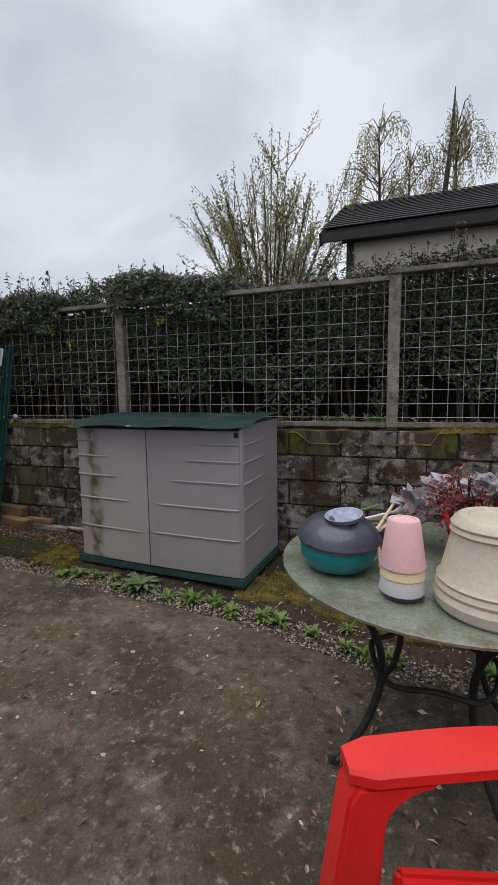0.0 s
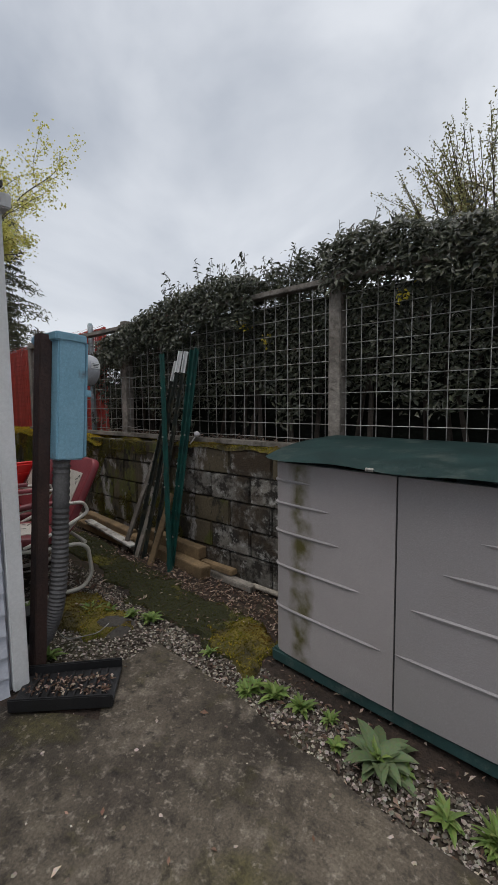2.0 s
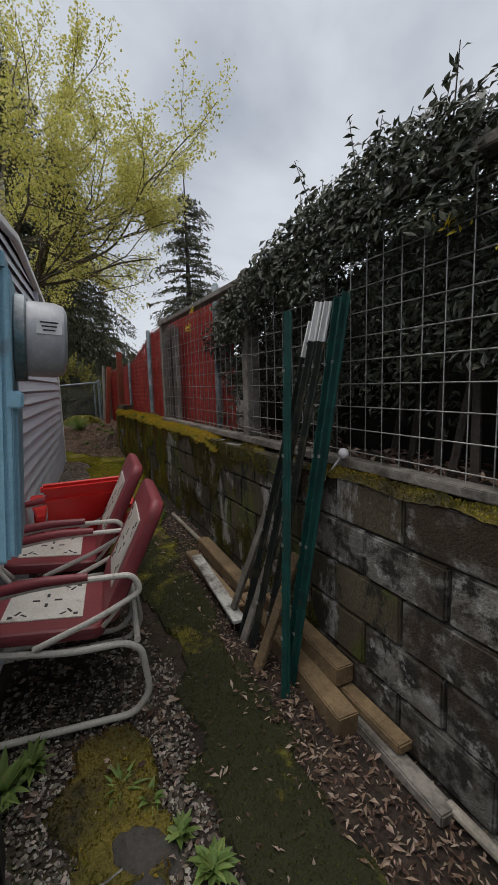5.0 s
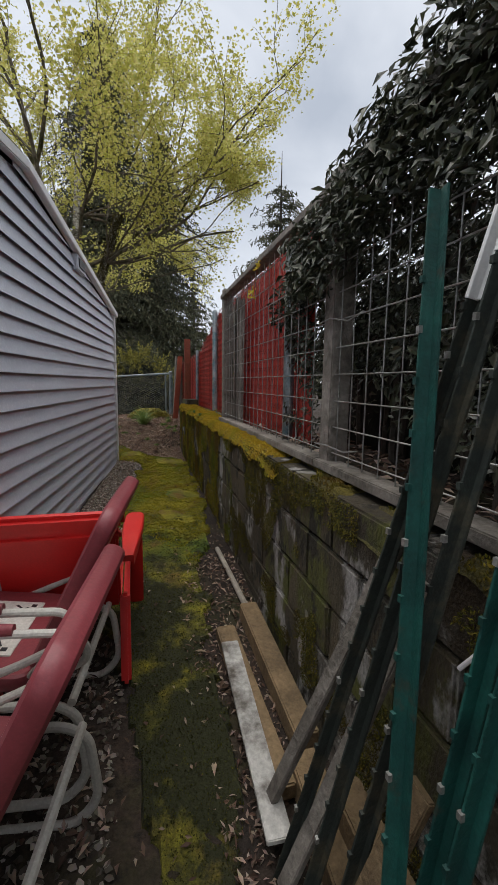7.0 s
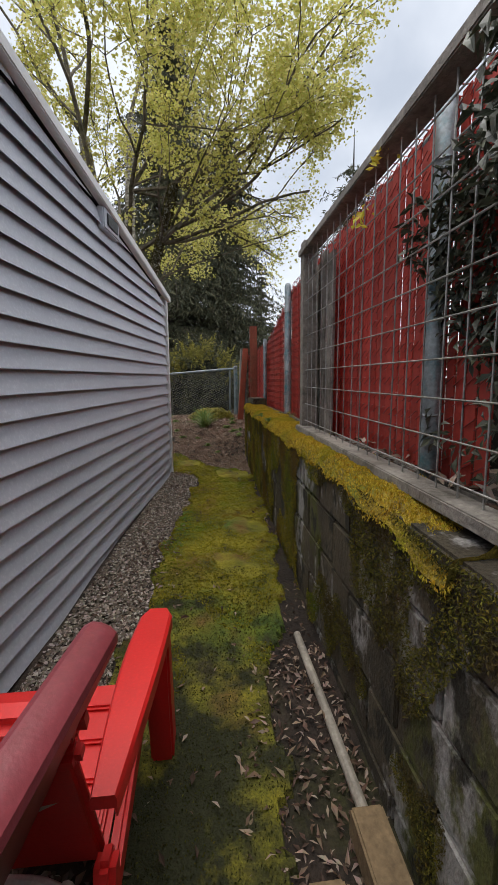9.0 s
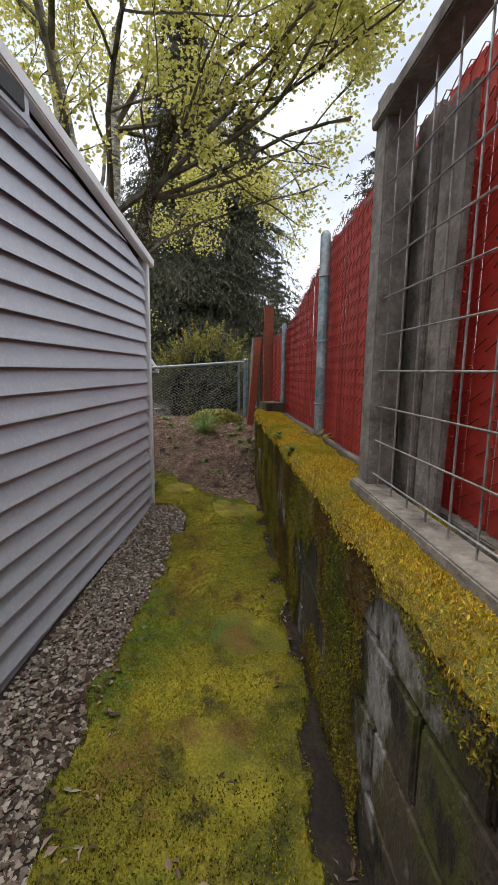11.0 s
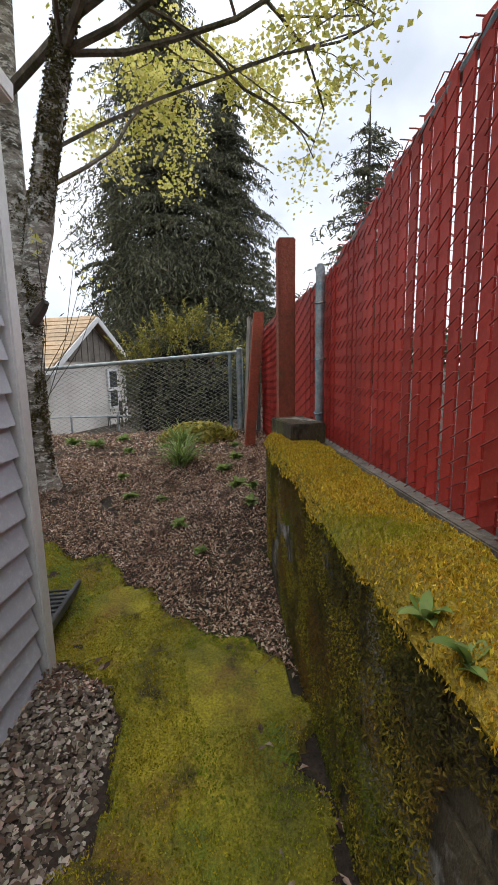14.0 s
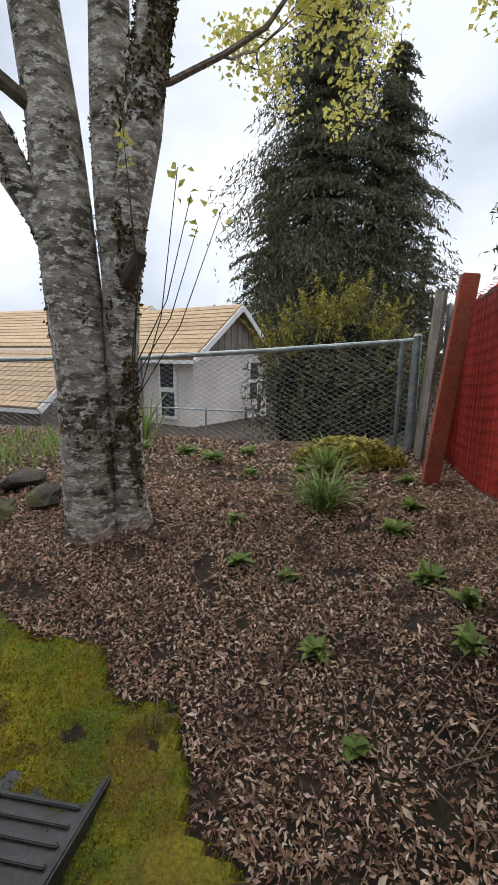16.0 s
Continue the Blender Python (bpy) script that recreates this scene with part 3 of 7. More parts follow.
for z in (1.14, 1.62):
    part("wire_loop", tube(bmesh.new(), [(-3.70, 3.0, z), (-3.58, 2.995, z + 0.008), (-3.50, 3.03, z - 0.01), (-3.40, 3.034, z + 0.01)], 0.003, 5), WIRE, wrap)

# weathered boards beyond the last panel
for i, (xx, zt) in enumerate(((-5.90, 2.06), (-5.76, 2.10), (-5.62, 2.06))):
    tagged(part("fence_board", beam(bmesh.new(), (xx, 3.135, 1.02), (xx + 0.01 * i, 3.135, zt), 0.125, 0.02, 0.004, up=(0, 1, 0)), GREYWOOD), "wide weathered grey board upright behind the wire", "board", "boards behind the wire")

# ---- hedge behind the fence ----
hedge = thing("hedge", "dense dark evergreen hedge spilling over the wire fence", "hedge")


def hedge_top(x):
    base = float(np.interp(x, [-4.65, -4.4, -4.1, -3.8, -3.4, -3.0, -2.2, -1.4, -0.8, -0.2, 0.3, 1.0, 1.8, 4.5], [1.65, 1.85, 1.98, 2.04, 2.12, 2.24, 2.30, 2.34, 2.36, 2.22, 2.18, 2.24, 2.30, 2.33]))
    return base + 0.07 * noise.noise((x * 2.3, 0, 8)) + 0.03 * noise.noise((x * 7, 3, 8))


HEDGE_A, HEDGE_B = -4.5, 4.4
n = 54000
hx = RNG.uniform(HEDGE_A, HEDGE_B, n)
tops = np.array([hedge_top(v) for v in hx])
hz = 1.02 + (tops - 1.02) * RNG.beta(1.7, 1.05, n)
spill = np.array([max(0.0, 0.55 + 0.8 * noise.noise((v * 0.9 + 3, 0.0, 1.0))) for v in hx])
spill = np.maximum(spill, np.interp(hx, [-5.4, -4.6, -2.6, -1.9, -1.3, -0.9, -0.3, 0.0], [1.0, 1.0, 0.9, 0.2, 0.8, 1.0, 0.9, 0.1]))
spill = np.where(hx > 0.1, spill * 0.15, spill)
front = 3.13 - 0.16 * spill * np.clip((hz - 1.55) / 0.55, 0, 1)
hy = front + RNG.exponential(0.14, n)
keepm = np.array([noise.noise((a * 3.2, b * 3.2, c * 3.2)) for a, b, c in zip(hx, hy, hz)]) + np.clip((hz - 1.35) / 0.5, -0.6, 0.35) > -0.05
pts = np.stack([hx, hy, hz], axis=1)[keepm]
nrm = np.stack([RNG.normal(0, 0.5, len(pts)), -1 + RNG.normal(0, 0.5, len(pts)), 0.7 + RNG.normal(0, 0.5, len(pts))], axis=1)
part("foliage", cards("foliage", pts, nrm, 0.046, 0.018, LAUREL), LAUREL, hedge, "glossy narrow dark green leaves", kind="stuff")
# leaves on the flat top
m2 = 20000
tx = RNG.uniform(HEDGE_A, HEDGE_B, m2)
tp = np.stack([tx, RNG.uniform(3.03, 3.75, m2), np.array([hedge_top(v) for v in tx]) + RNG.normal(-0.03, 0.04, m2)], axis=1)
tn = np.stack([RNG.normal(0, 0.6, m2), RNG.normal(-0.3, 0.6, m2), np.ones(m2)], axis=1)
part("foliage", cards("foliage", tp, tn, 0.044, 0.017, LAUREL), LAUREL, hedge, kind="stuff")
# growth hanging over the fence top
m3 = 7500
cx = np.where(RNG.uniform(size=m3) < 0.68, RNG.uniform(-4.0, -1.9, m3), RNG.uniform(-1.35, -0.2, m3))
depth = np.array([0.32 + 0.30 * noise.noise((v * 1.6, 4.0, 0.0)) for v in cx])
cz = np.array([hedge_top(v) for v in cx]) - np.maximum(depth, 0.05) * RNG.uniform(0, 1, m3) ** 1.3
cy = 2.98 - 0.06 * RNG.uniform(0, 1, m3) + 0.12 * RNG.uniform(0, 1, m3) ** 2
sn3 = np.stack([RNG.normal(0, 0.6, m3), -1 + RNG.normal(0, 0.4, m3), 0.8 + RNG.normal(0, 0.4, m3)], axis=1)
part("foliage", cards("foliage", np.stack([cx, cy, cz], axis=1), sn3, 0.046, 0.018, LAUREL), LAUREL, hedge, kind="stuff")
# upright shoots above the top
bm = bmesh.new()
shoot_pts, shoot_n = [], []
for i in range(230):
    x = RNG.uniform(HEDGE_A, HEDGE_B)
    y, z = RNG.uniform(3.0, 3.6), hedge_top(x) - 0.03
    L = RNG.uniform(0.05, 0.21) * (1.5 if rnd.random() < 0.12 else 1.0) * (1.5 if -3.4 < x < -2.0 else 1.0)
    d = Vector((RNG.normal(0, 0.25), RNG.normal(-0.1, 0.25), 1)).normalized()
    e = Vector((x, y, z)) + d * L
    tube(bm, [(x, y, z), e], [0.003, 0.0015], 4, cap=False)
    for j in range(int(L / 0.016)):
        q = Vector((x, y, z)).lerp(e, (j + 0.5) / (L / 0.016))
        r = Vector((RNG.normal(), RNG.normal(), 0.4)).normalized()
        shoot_pts.append(q + r * 0.02)
        shoot_n.append((r.y, -r.x, 0.8))
part("shoots", bm, TWIG, hedge, kind="stuff")
part("shoot_leaves", cards("shoot_leaves", shoot_pts, shoot_n, 0.044, 0.016, LAUREL), LAUREL, hedge, kind="stuff")
# stems, and a near-black sheet in place of the shade inside
bm = bmesh.new()
for i in range(46):
    x = HEDGE_A + 0.2 + (HEDGE_B - HEDGE_A - 0.4) * (i + rnd.uniform(-0.3, 0.3)) / 45
    y = rnd.uniform(3.25, 3.6)
    tube(bm, [(x, y, 0.95), (x + rnd.uniform(-0.1, 0.1), y + 0.03, 1.4), (x + rnd.uniform(-0.25, 0.25), y - 0.05, 1.95)], [0.022, 0.017, 0.008], 6)
part("stem_work", bm, TWIG, hedge, kind="stuff")
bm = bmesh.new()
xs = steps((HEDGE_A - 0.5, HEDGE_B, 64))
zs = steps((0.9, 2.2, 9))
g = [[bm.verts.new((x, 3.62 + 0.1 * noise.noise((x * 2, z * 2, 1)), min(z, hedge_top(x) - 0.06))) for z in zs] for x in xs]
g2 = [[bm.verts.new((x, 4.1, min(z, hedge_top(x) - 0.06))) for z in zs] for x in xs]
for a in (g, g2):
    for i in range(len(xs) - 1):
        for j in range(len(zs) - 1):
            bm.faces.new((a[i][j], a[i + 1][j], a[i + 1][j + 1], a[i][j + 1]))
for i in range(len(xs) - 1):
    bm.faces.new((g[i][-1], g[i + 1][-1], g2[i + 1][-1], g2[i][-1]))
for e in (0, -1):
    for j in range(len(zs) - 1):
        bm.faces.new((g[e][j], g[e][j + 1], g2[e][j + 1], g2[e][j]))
# near-black colour stands for deep shade, here and in the golden shrub
SHADECORE = mat("near-black inner shade", (0.012, 0.016, 0.009), 1.0, dark=(0.004, 0.005, 0.003), scale=9, fine=40, bump=0.3)
part("inner_growth", bm, SHADECORE, hedge, "near-black sheet standing for the shade inside the hedge")

# ---- house with lap siding ----
HA, HB = Vector((-1.97, 1.315)), Vector((-7.99, 1.99))
HLEN = (HB - HA).length
HDIR = (HB - HA) / HLEN
# local frame: u along the gable wall, v into the house, z up
U, V = Vector((HDIR.x, HDIR.y, 0)), Vector((HDIR.y, -HDIR.x, 0)) * (1 if (Vector((HDIR.y, -HDIR.x)).y < 0) else -1)


def hp(u, v, z):
    return Vector((HA.x, HA.y, 0)) + U * u + V * v + Vector((0, 0, z))


def roof_z(u):
    return 2.27 + 0.38 * (1 - abs(u - HLEN / 2) / (HLEN / 2))


house = thing("house", "low grey vinyl sided house with white corner trim", "house", kind="structure")


def prism(bm, quad, depth, axis):
    """A solid from an outline, pushed along an axis."""
    a = [bm.verts.new(p) for p in quad]
    b = [bm.verts.new(Vector(p) + axis * depth) for p in quad]
    bm.faces.new(a)
    bm.faces.new(b[::-1])
    for i in range(len(a)):
        j = (i + 1) % len(a)
        bm.faces.new((a[i], b[i], b[j], a[j]))
    bmesh.ops.recalc_face_normals(bm, faces=bm.faces)
    return bm


core = prism(bmesh.new(), [hp(0.03, 0.03, -0.1), hp(HLEN - 0.03, 0.03, -0.1), hp(HLEN - 0.03, 0.03, 2.22), hp(HLEN / 2, 0.03, 2.6), hp(0.03, 0.03, 2.22)], 11.0, V)
part("wall", core, SIDING, house, smooth=False)
part("roof", prism(bmesh.new(), [hp(-0.12, -0.02, 2.262), hp(HLEN / 2, -0.02, 2.662), hp(HLEN + 0.12, -0.02, 2.262), hp(HLEN + 0.12, -0.02, 2.285), hp(HLEN / 2, -0.02, 2.69), hp(-0.12, -0.02, 2.285)], 11.2, V), SHINGLE, house, smooth=False)
EXPO = 0.1016
row = 0
z = 0.0
while z < 2.66:
    zb, zt = z, z + EXPO + 0.012
    half = HLEN / 2 - (max(0.0, zb + 0.02 - 2.20) / 0.38) * (HLEN / 2)
    if half > 0.15:
        ua, ub = HLEN / 2 - min(half, HLEN / 2 - 0.05), HLEN / 2 + min(half, HLEN / 2 - 0.05)
        ht = HLEN / 2 - (max(0.0, min(zt, 2.6) - 2.20) / 0.38) * (HLEN / 2)
        ta, tb = HLEN / 2 - min(max(ht, 0.1), HLEN / 2 - 0.05), HLEN / 2 + min(max(ht, 0.1), HLEN / 2 - 0.05)
        bm = bmesh.new()
        q = [hp(ua, -0.024, zb), hp(ub, -0.024, zb), hp(tb, 0.006, zt), hp(ta, 0.006, zt), hp(ua, -0.021, zb + 0.001), hp(ub, -0.021, zb + 0.001), hp(tb, 0.009, zt), hp(ta, 0.009, zt)]
        vs = [bm.verts.new(p) for p in q]
        for f in ((0, 1, 2, 3), (5, 4, 7, 6), (4, 5, 1, 0), (3, 2, 6, 7), (4, 0, 3, 7), (1, 5, 6, 2)):
            bm.faces.new([vs[i] for i in f])
        bmesh.ops.recalc_face_normals(bm, faces=bm.faces)
        part("siding_board", bm, SIDING, house, smooth=False)
        bm = bmesh.new()
        q = [hp(-0.016, 0.05, zb), hp(-0.016, 10.9, zb), hp(0.006, 10.9, min(zt, 2.25)), hp(0.006, 0.05, min(zt, 2.25)), hp(0.022, 0.05, zb), hp(0.022, 10.9, zb), hp(0.022, 10.9, min(zt, 2.25)), hp(0.022, 0.05, min(zt, 2.25))]
        if zb < 2.2:
            vs = [bm.verts.new(p) for p in q]
            for f in ((0, 1, 2, 3), (5, 4, 7, 6), (4, 5, 1, 0), (3, 2, 6, 7), (4, 0, 3, 7), (1, 5, 6, 2)):
                bm.faces.new([vs[i] for i in f])
            bmesh.ops.recalc_face_normals(bm, faces=bm.faces)
            part("siding_board", bm, SIDING, house, smooth=False)
    z += EXPO
for u in (-0.02, HLEN - 0.035):
    bm = bmesh.new()
    c = hp(u + 0.03, 0.0, 1.12 if u < 1 else 1.26)
    beam(bm, (c.x, c.y, 0.02 if u < 1 else 0.27), (c.x, c.y, 2.25), 0.07, 0.06, 0.006, up=(U.x, U.y, 0))
    part("corner_trim", bm, WHITE, house, "white vinyl corner post")
for s in (-1, 1):
    a, b = hp(HLEN / 2, -0.035, 2.62), hp(HLEN / 2 + s * (HLEN / 2 + 0.08), -0.035, 2.225)
    part("rake_trim", beam(bmesh.new(), a, b, 0.05, 0.06, 0.006), WHITE, house, "white rake board under the roof edge")
bm = bmesh.new()
c = hp(4.28, -0.02, 2.38)
rot = Matrix((U, -V, Vector((0, 0, 1)))).transposed()
fr = part("vent", box(bm, (0.30, 0.05, 0.13), c, rot, 0.008), SIDING, house, "small grey wall vent with a dark opening")
part("vent_opening", box(bmesh.new(), (0.20, 0.012, 0.075), hp(4.28, -0.048, 2.38), rot, 0.004), BLACK, fr)

# ---- red slatted chain-link fence ----
FTOP_X, FTOP_Z = [-11.4, -10.4, -8.66, -8.62, -7.07, -4.2], [1.78, 1.80, 1.82, 1.84, 2.17, 2.22]
FBOT_X, FBOT_Z = [-11.4, -10.41, -9.46, -8.75, -4.2], [0.62, 0.67, 0.79, 1.01, 1.025]
redfence = thing("chain_link_fence", "chain-link fence filled with red vertical plastic slats", "fence")
SLAT = mesh_of(box(bmesh.new(), (0.0585, 0.006, 1.0), (0, 0, 0.5), bevel=0.002), "slat", SLATRED)
PITCH = 0.060
k = 0
x = -4.3
while x > -11.35:
    lo, hi = float(np.interp(x, FBOT_X, FBOT_Z)), float(np.interp(x, FTOP_X, FTOP_Z))
    ob = part("slat", SLAT, SLATRED, redfence)
    ob.matrix_basis = pose(x, 3.215 + rnd.uniform(-0.003, 0.003), lo + 0.01, 0, rnd.uniform(-0.12, 0.12), rnd.uniform(-5, 5)) @ Matrix.Diagonal((rnd.uniform(0.985, 1.02) - (0.14 if x > -8.6 and rnd.random() < 0.55 else 0.0), 1, hi - lo - rnd.uniform(0.0, 0.02), 1))
    x -= PITCH
REDWIRE = mat("red coated wire", (0.42, 0.055, 0.045), 0.4, scale=9, fine=60, bump=0.0, vary=0.0)
bm = bmesh.new()
x = -4.3
while x > -11.35:
    lo, hi = float(np.interp(x, FBOT_X, FBOT_Z)), float(np.interp(x, FTOP_X, FTOP_Z)) + 0.035
    pts = []
    for i in range(int((hi - lo) / 0.032) + 1):
        q = (x + 0.03 * (1 if i % 2 else -1), lo + i * 0.032)
        a, b = (3.2055, 3.224) if i % 2 else (3.224, 3.2055)
        pts += [(q[0], a, q[1]), (q[0], b, q[1])]
    tube(bm, pts, 0.0022, 4, cap=False)
    x -= PITCH
part("wire_mesh", bm, REDWIRE, redfence, "woven red coated wire diamonds", kind="stuff")
for x, ztop, r in ((-4.5, 2.28, 0.03), (-7.07, 2.20, 0.03), (-8.62, 1.86, 0.022), (-11.3, 1.82, 0.022)):
    lo = float(np.interp(x, FBOT_X, FBOT_Z)) - 0.03
    post = part("fence_post", tube(bmesh.new(), [(x, 3.165, lo), (x, 3.165, ztop - 0.02), (x, 3.165, ztop)], [r, r, r * 0.6], 14), GALV, redfence, "round galvanised steel post")
    for f in (0.2, 0.5, 0.8):
        zz = lo + (ztop - lo) * f
        part("tie_band", tube(bmesh.new(), [(x + (r + 0.003) * math.cos(a), 3.165 + (r + 0.003) * math.sin(a), zz + 0.004 * math.sin(a * 2)) for a in np.linspace(0, math.tau, 14, endpoint=False)], 0.004, 5, closed=True), GALV, post)
part("top_rail", tube(bmesh.new(), [(x, 3.225, float(np.interp(x, FTOP_X, FTOP_Z)) - 0.02) for x in (-4.3, -5.5, -7.07, -8.6, -10, -11.3)], 0.014, 8), GALV, redfence)
part("base_strip", beam(bmesh.new(), (-8.8, 3.20, 0.985), (-4.2, 3.20, 1.02), 0.05, 0.05), GREYWOOD, redfence, "pale strip along the foot of the fence")

p = tagged(part("timber_post", beam(bmesh.new(), (-8.93, 3.05, 0.9), (-8.88, 3.045, 2.04), 0.09, 0.09, 0.006, up=(0, 1, 0)), POSTRED), "tall red-stained square timber post with a mossy top", "post")
p = tagged(part("timber_post", beam(bmesh.new(), (-10.44, 2.97, 0.58), (-10.42, 3.08, 1.86), 0.09, 0.09, 0.006, up=(0, 1, 0)), POSTRED), "leaning red-stained square post against the fence", "post")
for i, (xx, zt, m) in enumerate(((-11.02, 1.86, GREYWOOD), (-11.17, 1.90, GREYWOOD), (-11.33, 1.92, GREYWOOD), (-10.70, 1.74, NEWWOOD))):
    tagged(part("fence_board", beam(bmesh.new(), (xx, 3.0 + 0.005 * i, 0.6), (xx + 0.04, 3.06 + 0.006 * i, zt), 0.14 if m is GREYWOOD else 0.05, 0.022, 0.004, up=(0, 1, 0)), m), "grey weathered upright board leaning at the fence" if m is GREYWOOD else "narrow bare timber batten leaning at the fence", "board", "leaning boards")

# ---- galvanised chain-link fence across the yard ----
farf = thing("chain_link_fence", "plain galvanised chain-link fence with a top rail", "fence")
GATE_A, GATE_B = Vector((-11.4, 2.95, 0)), Vector((-11.0, -4.0, 0))
CORNER = Vector((-11.36, 0.62, 0))
part("corner_post", tube(bmesh.new(), [(-11.4, 2.97, 0.6), (-11.4, 2.97, 1.59), (-11.4, 2.97, 1.61)], [0.036, 0.036, 0.02], 14), GALV, farf)
part("line_post", tube(bmesh.new(), [(CORNER.x, CORNER.y, 0.55), (CORNER.x, CORNER.y, 1.40)], 0.03, 12), GALV, farf)
part("line_post", tube(bmesh.new(), [(-11.2, -2.0, 0.5), (-11.2, -2.0, 1.34)], 0.03, 12), GALV, farf)
part("gate_upright", tube(bmesh.new(), [(-11.39, 2.86, 0.66), (-11.39, 2.86, 1.55)], 0.018, 10), GALV, farf)
part("top_rail", tube(bmesh.new(), [(-11.4, 2.95, 1.555), (-11.38, 1.8, 1.47), (-11.36, 0.6, 1.39), (-11.2, -2.0, 1.33), (-11.0, -4.0, 1.30)], 0.021, 10), GALV, farf)
bm = bmesh.new()
n = 86
for i in range(n):
    y = 2.92 - i * 0.080
    top = float(np.interp(y, [-4.0, 0.6, 2.95], [1.30, 1.38, 1.55]))
    bot = float(np.interp(y, [-4.0, 0.6, 2.95], [0.50, 0.62, 0.68]))
    xx = float(np.interp(y, [-4.0, 0.6, 2.95], [-11.0, -11.36, -11.4]))
    for s in (1, -1):
        tube(bm, [(xx + (0.004 if (j % 2) ^ (s > 0) else -0.004), y + s * 0.040 * (1 if j % 2 else -1), bot + j * 0.044) for j in range(int((top - bot) / 0.044) + 1)], 0.003, 3, cap=False)
part("wire_mesh", bm, WIRE, farf, "woven galvanised wire diamonds", kind="stuff")
low = thing("low_fence", "low pipe and wire fence before the neighbouring house", "fence")
for y in (-3.9, -2.7, -1.5, -0.4, 0.6):
    part("post", tube(bmesh.new(), [(-16.2, y, -0.6), (-16.2, y, 0.42)], 0.022, 8), GALV, low)
part("rail", tube(bmesh.new(), [(-16.2, -4.5, 0.40), (-16.2, 1.4, 0.38)], 0.018, 8), GALV, low)
part("rail", tube(bmesh.new(), [(-16.2, -4.5, -0.32), (-16.2, 1.4, -0.34)], 0.014, 8), GALV, low)

# ---- trees ----


def grow(bm, tips, p, d, length, r, depth, rr, bend=0.25, up=0.06, split=(2, 3), shrink=0.72):
    n = 5
    pts, rs = [Vector(p)], [r]
    d = Vector(d).normalized()
    for i in range(n):
        d = (d + Vector((rr.gauss(0, bend), rr.gauss(0, bend), rr.gauss(0, bend) + up)) * 0.45).normalized()
        pts.append(pts[-1] + d * length / n)
        rs.append(r * (1 - 0.42 * (i + 1) / n))
    tube(bm, pts, rs, 8 if r > 0.05 else (5 if r > 0.015 else 3), cap=False)
    if depth <= 2:
        tips += [(q, d) for q in pts[2:]]
    if depth == 0:
        return
    for b in range(rr.randint(*split)):
        k = n if b == 0 else rr.randint(2, n)
        side = Vector((rr.gauss(0, 1), rr.gauss(0, 1), rr.gauss(0.1, 0.6))).normalized()
        grow(bm, tips, pts[k], (d * (1.2 if b == 0 else 0.75) + side * (0.4 if b == 0 else 0.75)), length * shrink * rr.uniform(0.75, 1.1), rs[k] * (0.95 if b == 0 else 0.66), depth - 1, rr, bend, up, split, shrink)


def leaf_mesh(name, tips, per, spread, length, width, material, droop=0.3, rr=None, limit=None):
    c, nr = [], []
    g = np.random.default_rng(5)
    if limit and len(tips) * per > limit:
        keep = g.choice(len(tips), limit // per, replace=False)
        tips = [tips[i] for i in keep]
    for q, d in tips:
        o = g.normal(0, spread, (per, 3))
        o[:, 2] -= droop * spread
        c.append(np.array(q) + o)
        nr.append(g.normal(0, 0.6, (per, 3)) + (0, 0, 0.8))
    return cards(name, np.concatenate(c), np.concatenate(nr), length, width, material)


maple = thing("maple_tree", "mossy twin-stemmed maple in fresh yellow-green spring leaf", "tree", pose(-9.5, 1.38, 0.40))
TB = Vector((-9.5, 1.38, 0.40))
rt = random.Random(11)


def stem(pts, rs, seg=18):
    bm = bmesh.new()
    tube(bm, pts, rs, seg)
    for v in bm.verts:
        q = v.co
        v.co = q + Vector((0.018 * noise.noise((q.x * 7, q.y * 7, q.z * 3)), 0.018 * noise.noise((q.x * 7 + 5, q.y * 7, q.z * 3)), 0))
    return bm


L_STEM = [Vector(p) + Vector((-0.10, -0.04, 0)) for p in ((-9.46, 1.30, 0.30), (-9.46, 1.30, 0.45), (-9.47, 1.30, 0.62), (-9.48, 1.29, 0.9), (-9.50, 1.27, 1.3), (-9.5, 1.24, 1.7), (-9.52, 1.20, 2.05), (-9.54, 1.16, 2.4), (-9.5, 1.12, 2.9), (-9.45, 1.05, 3.6), (-9.35, 0.95, 4.5))]
R_STEM = [Vector(p) + Vector((-0.10, -0.04, 0)) for p in ((-9.56, 1.50, 0.30), (-9.56, 1.48, 0.45), (-9.56, 1.465, 0.65), (-9.56, 1.455, 0.95), (-9.56, 1.455, 1.4), (-9.56, 1.45, 1.75), (-9.57, 1.44, 2.1), (-9.58, 1.42, 2.5), (-9.62, 1.42, 3.1), (-9.7, 1.45, 4.0), (-9.75, 1.5, 5.0))]
R2 = [Vector(p) + Vector((-0.10, -0.04, 0)) for p in ((-9.56, 1.455, 1.72), (-9.53, 1.53, 1.98), (-9.48, 1.62, 2.3), (-9.42, 1.72, 2.7), (-9.35, 1.88, 3.2), (-9.2, 2.1, 3.9))]
L2 = [Vector(p) for p in ((-9.60, 1.22, 1.72), (-9.57, 1.10, 1.98), (-9.55, 0.98, 2.18), (-9.52, 0.88, 2.42), (-9.48, 0.72, 2.9), (-9.4, 0.5, 3.5))]
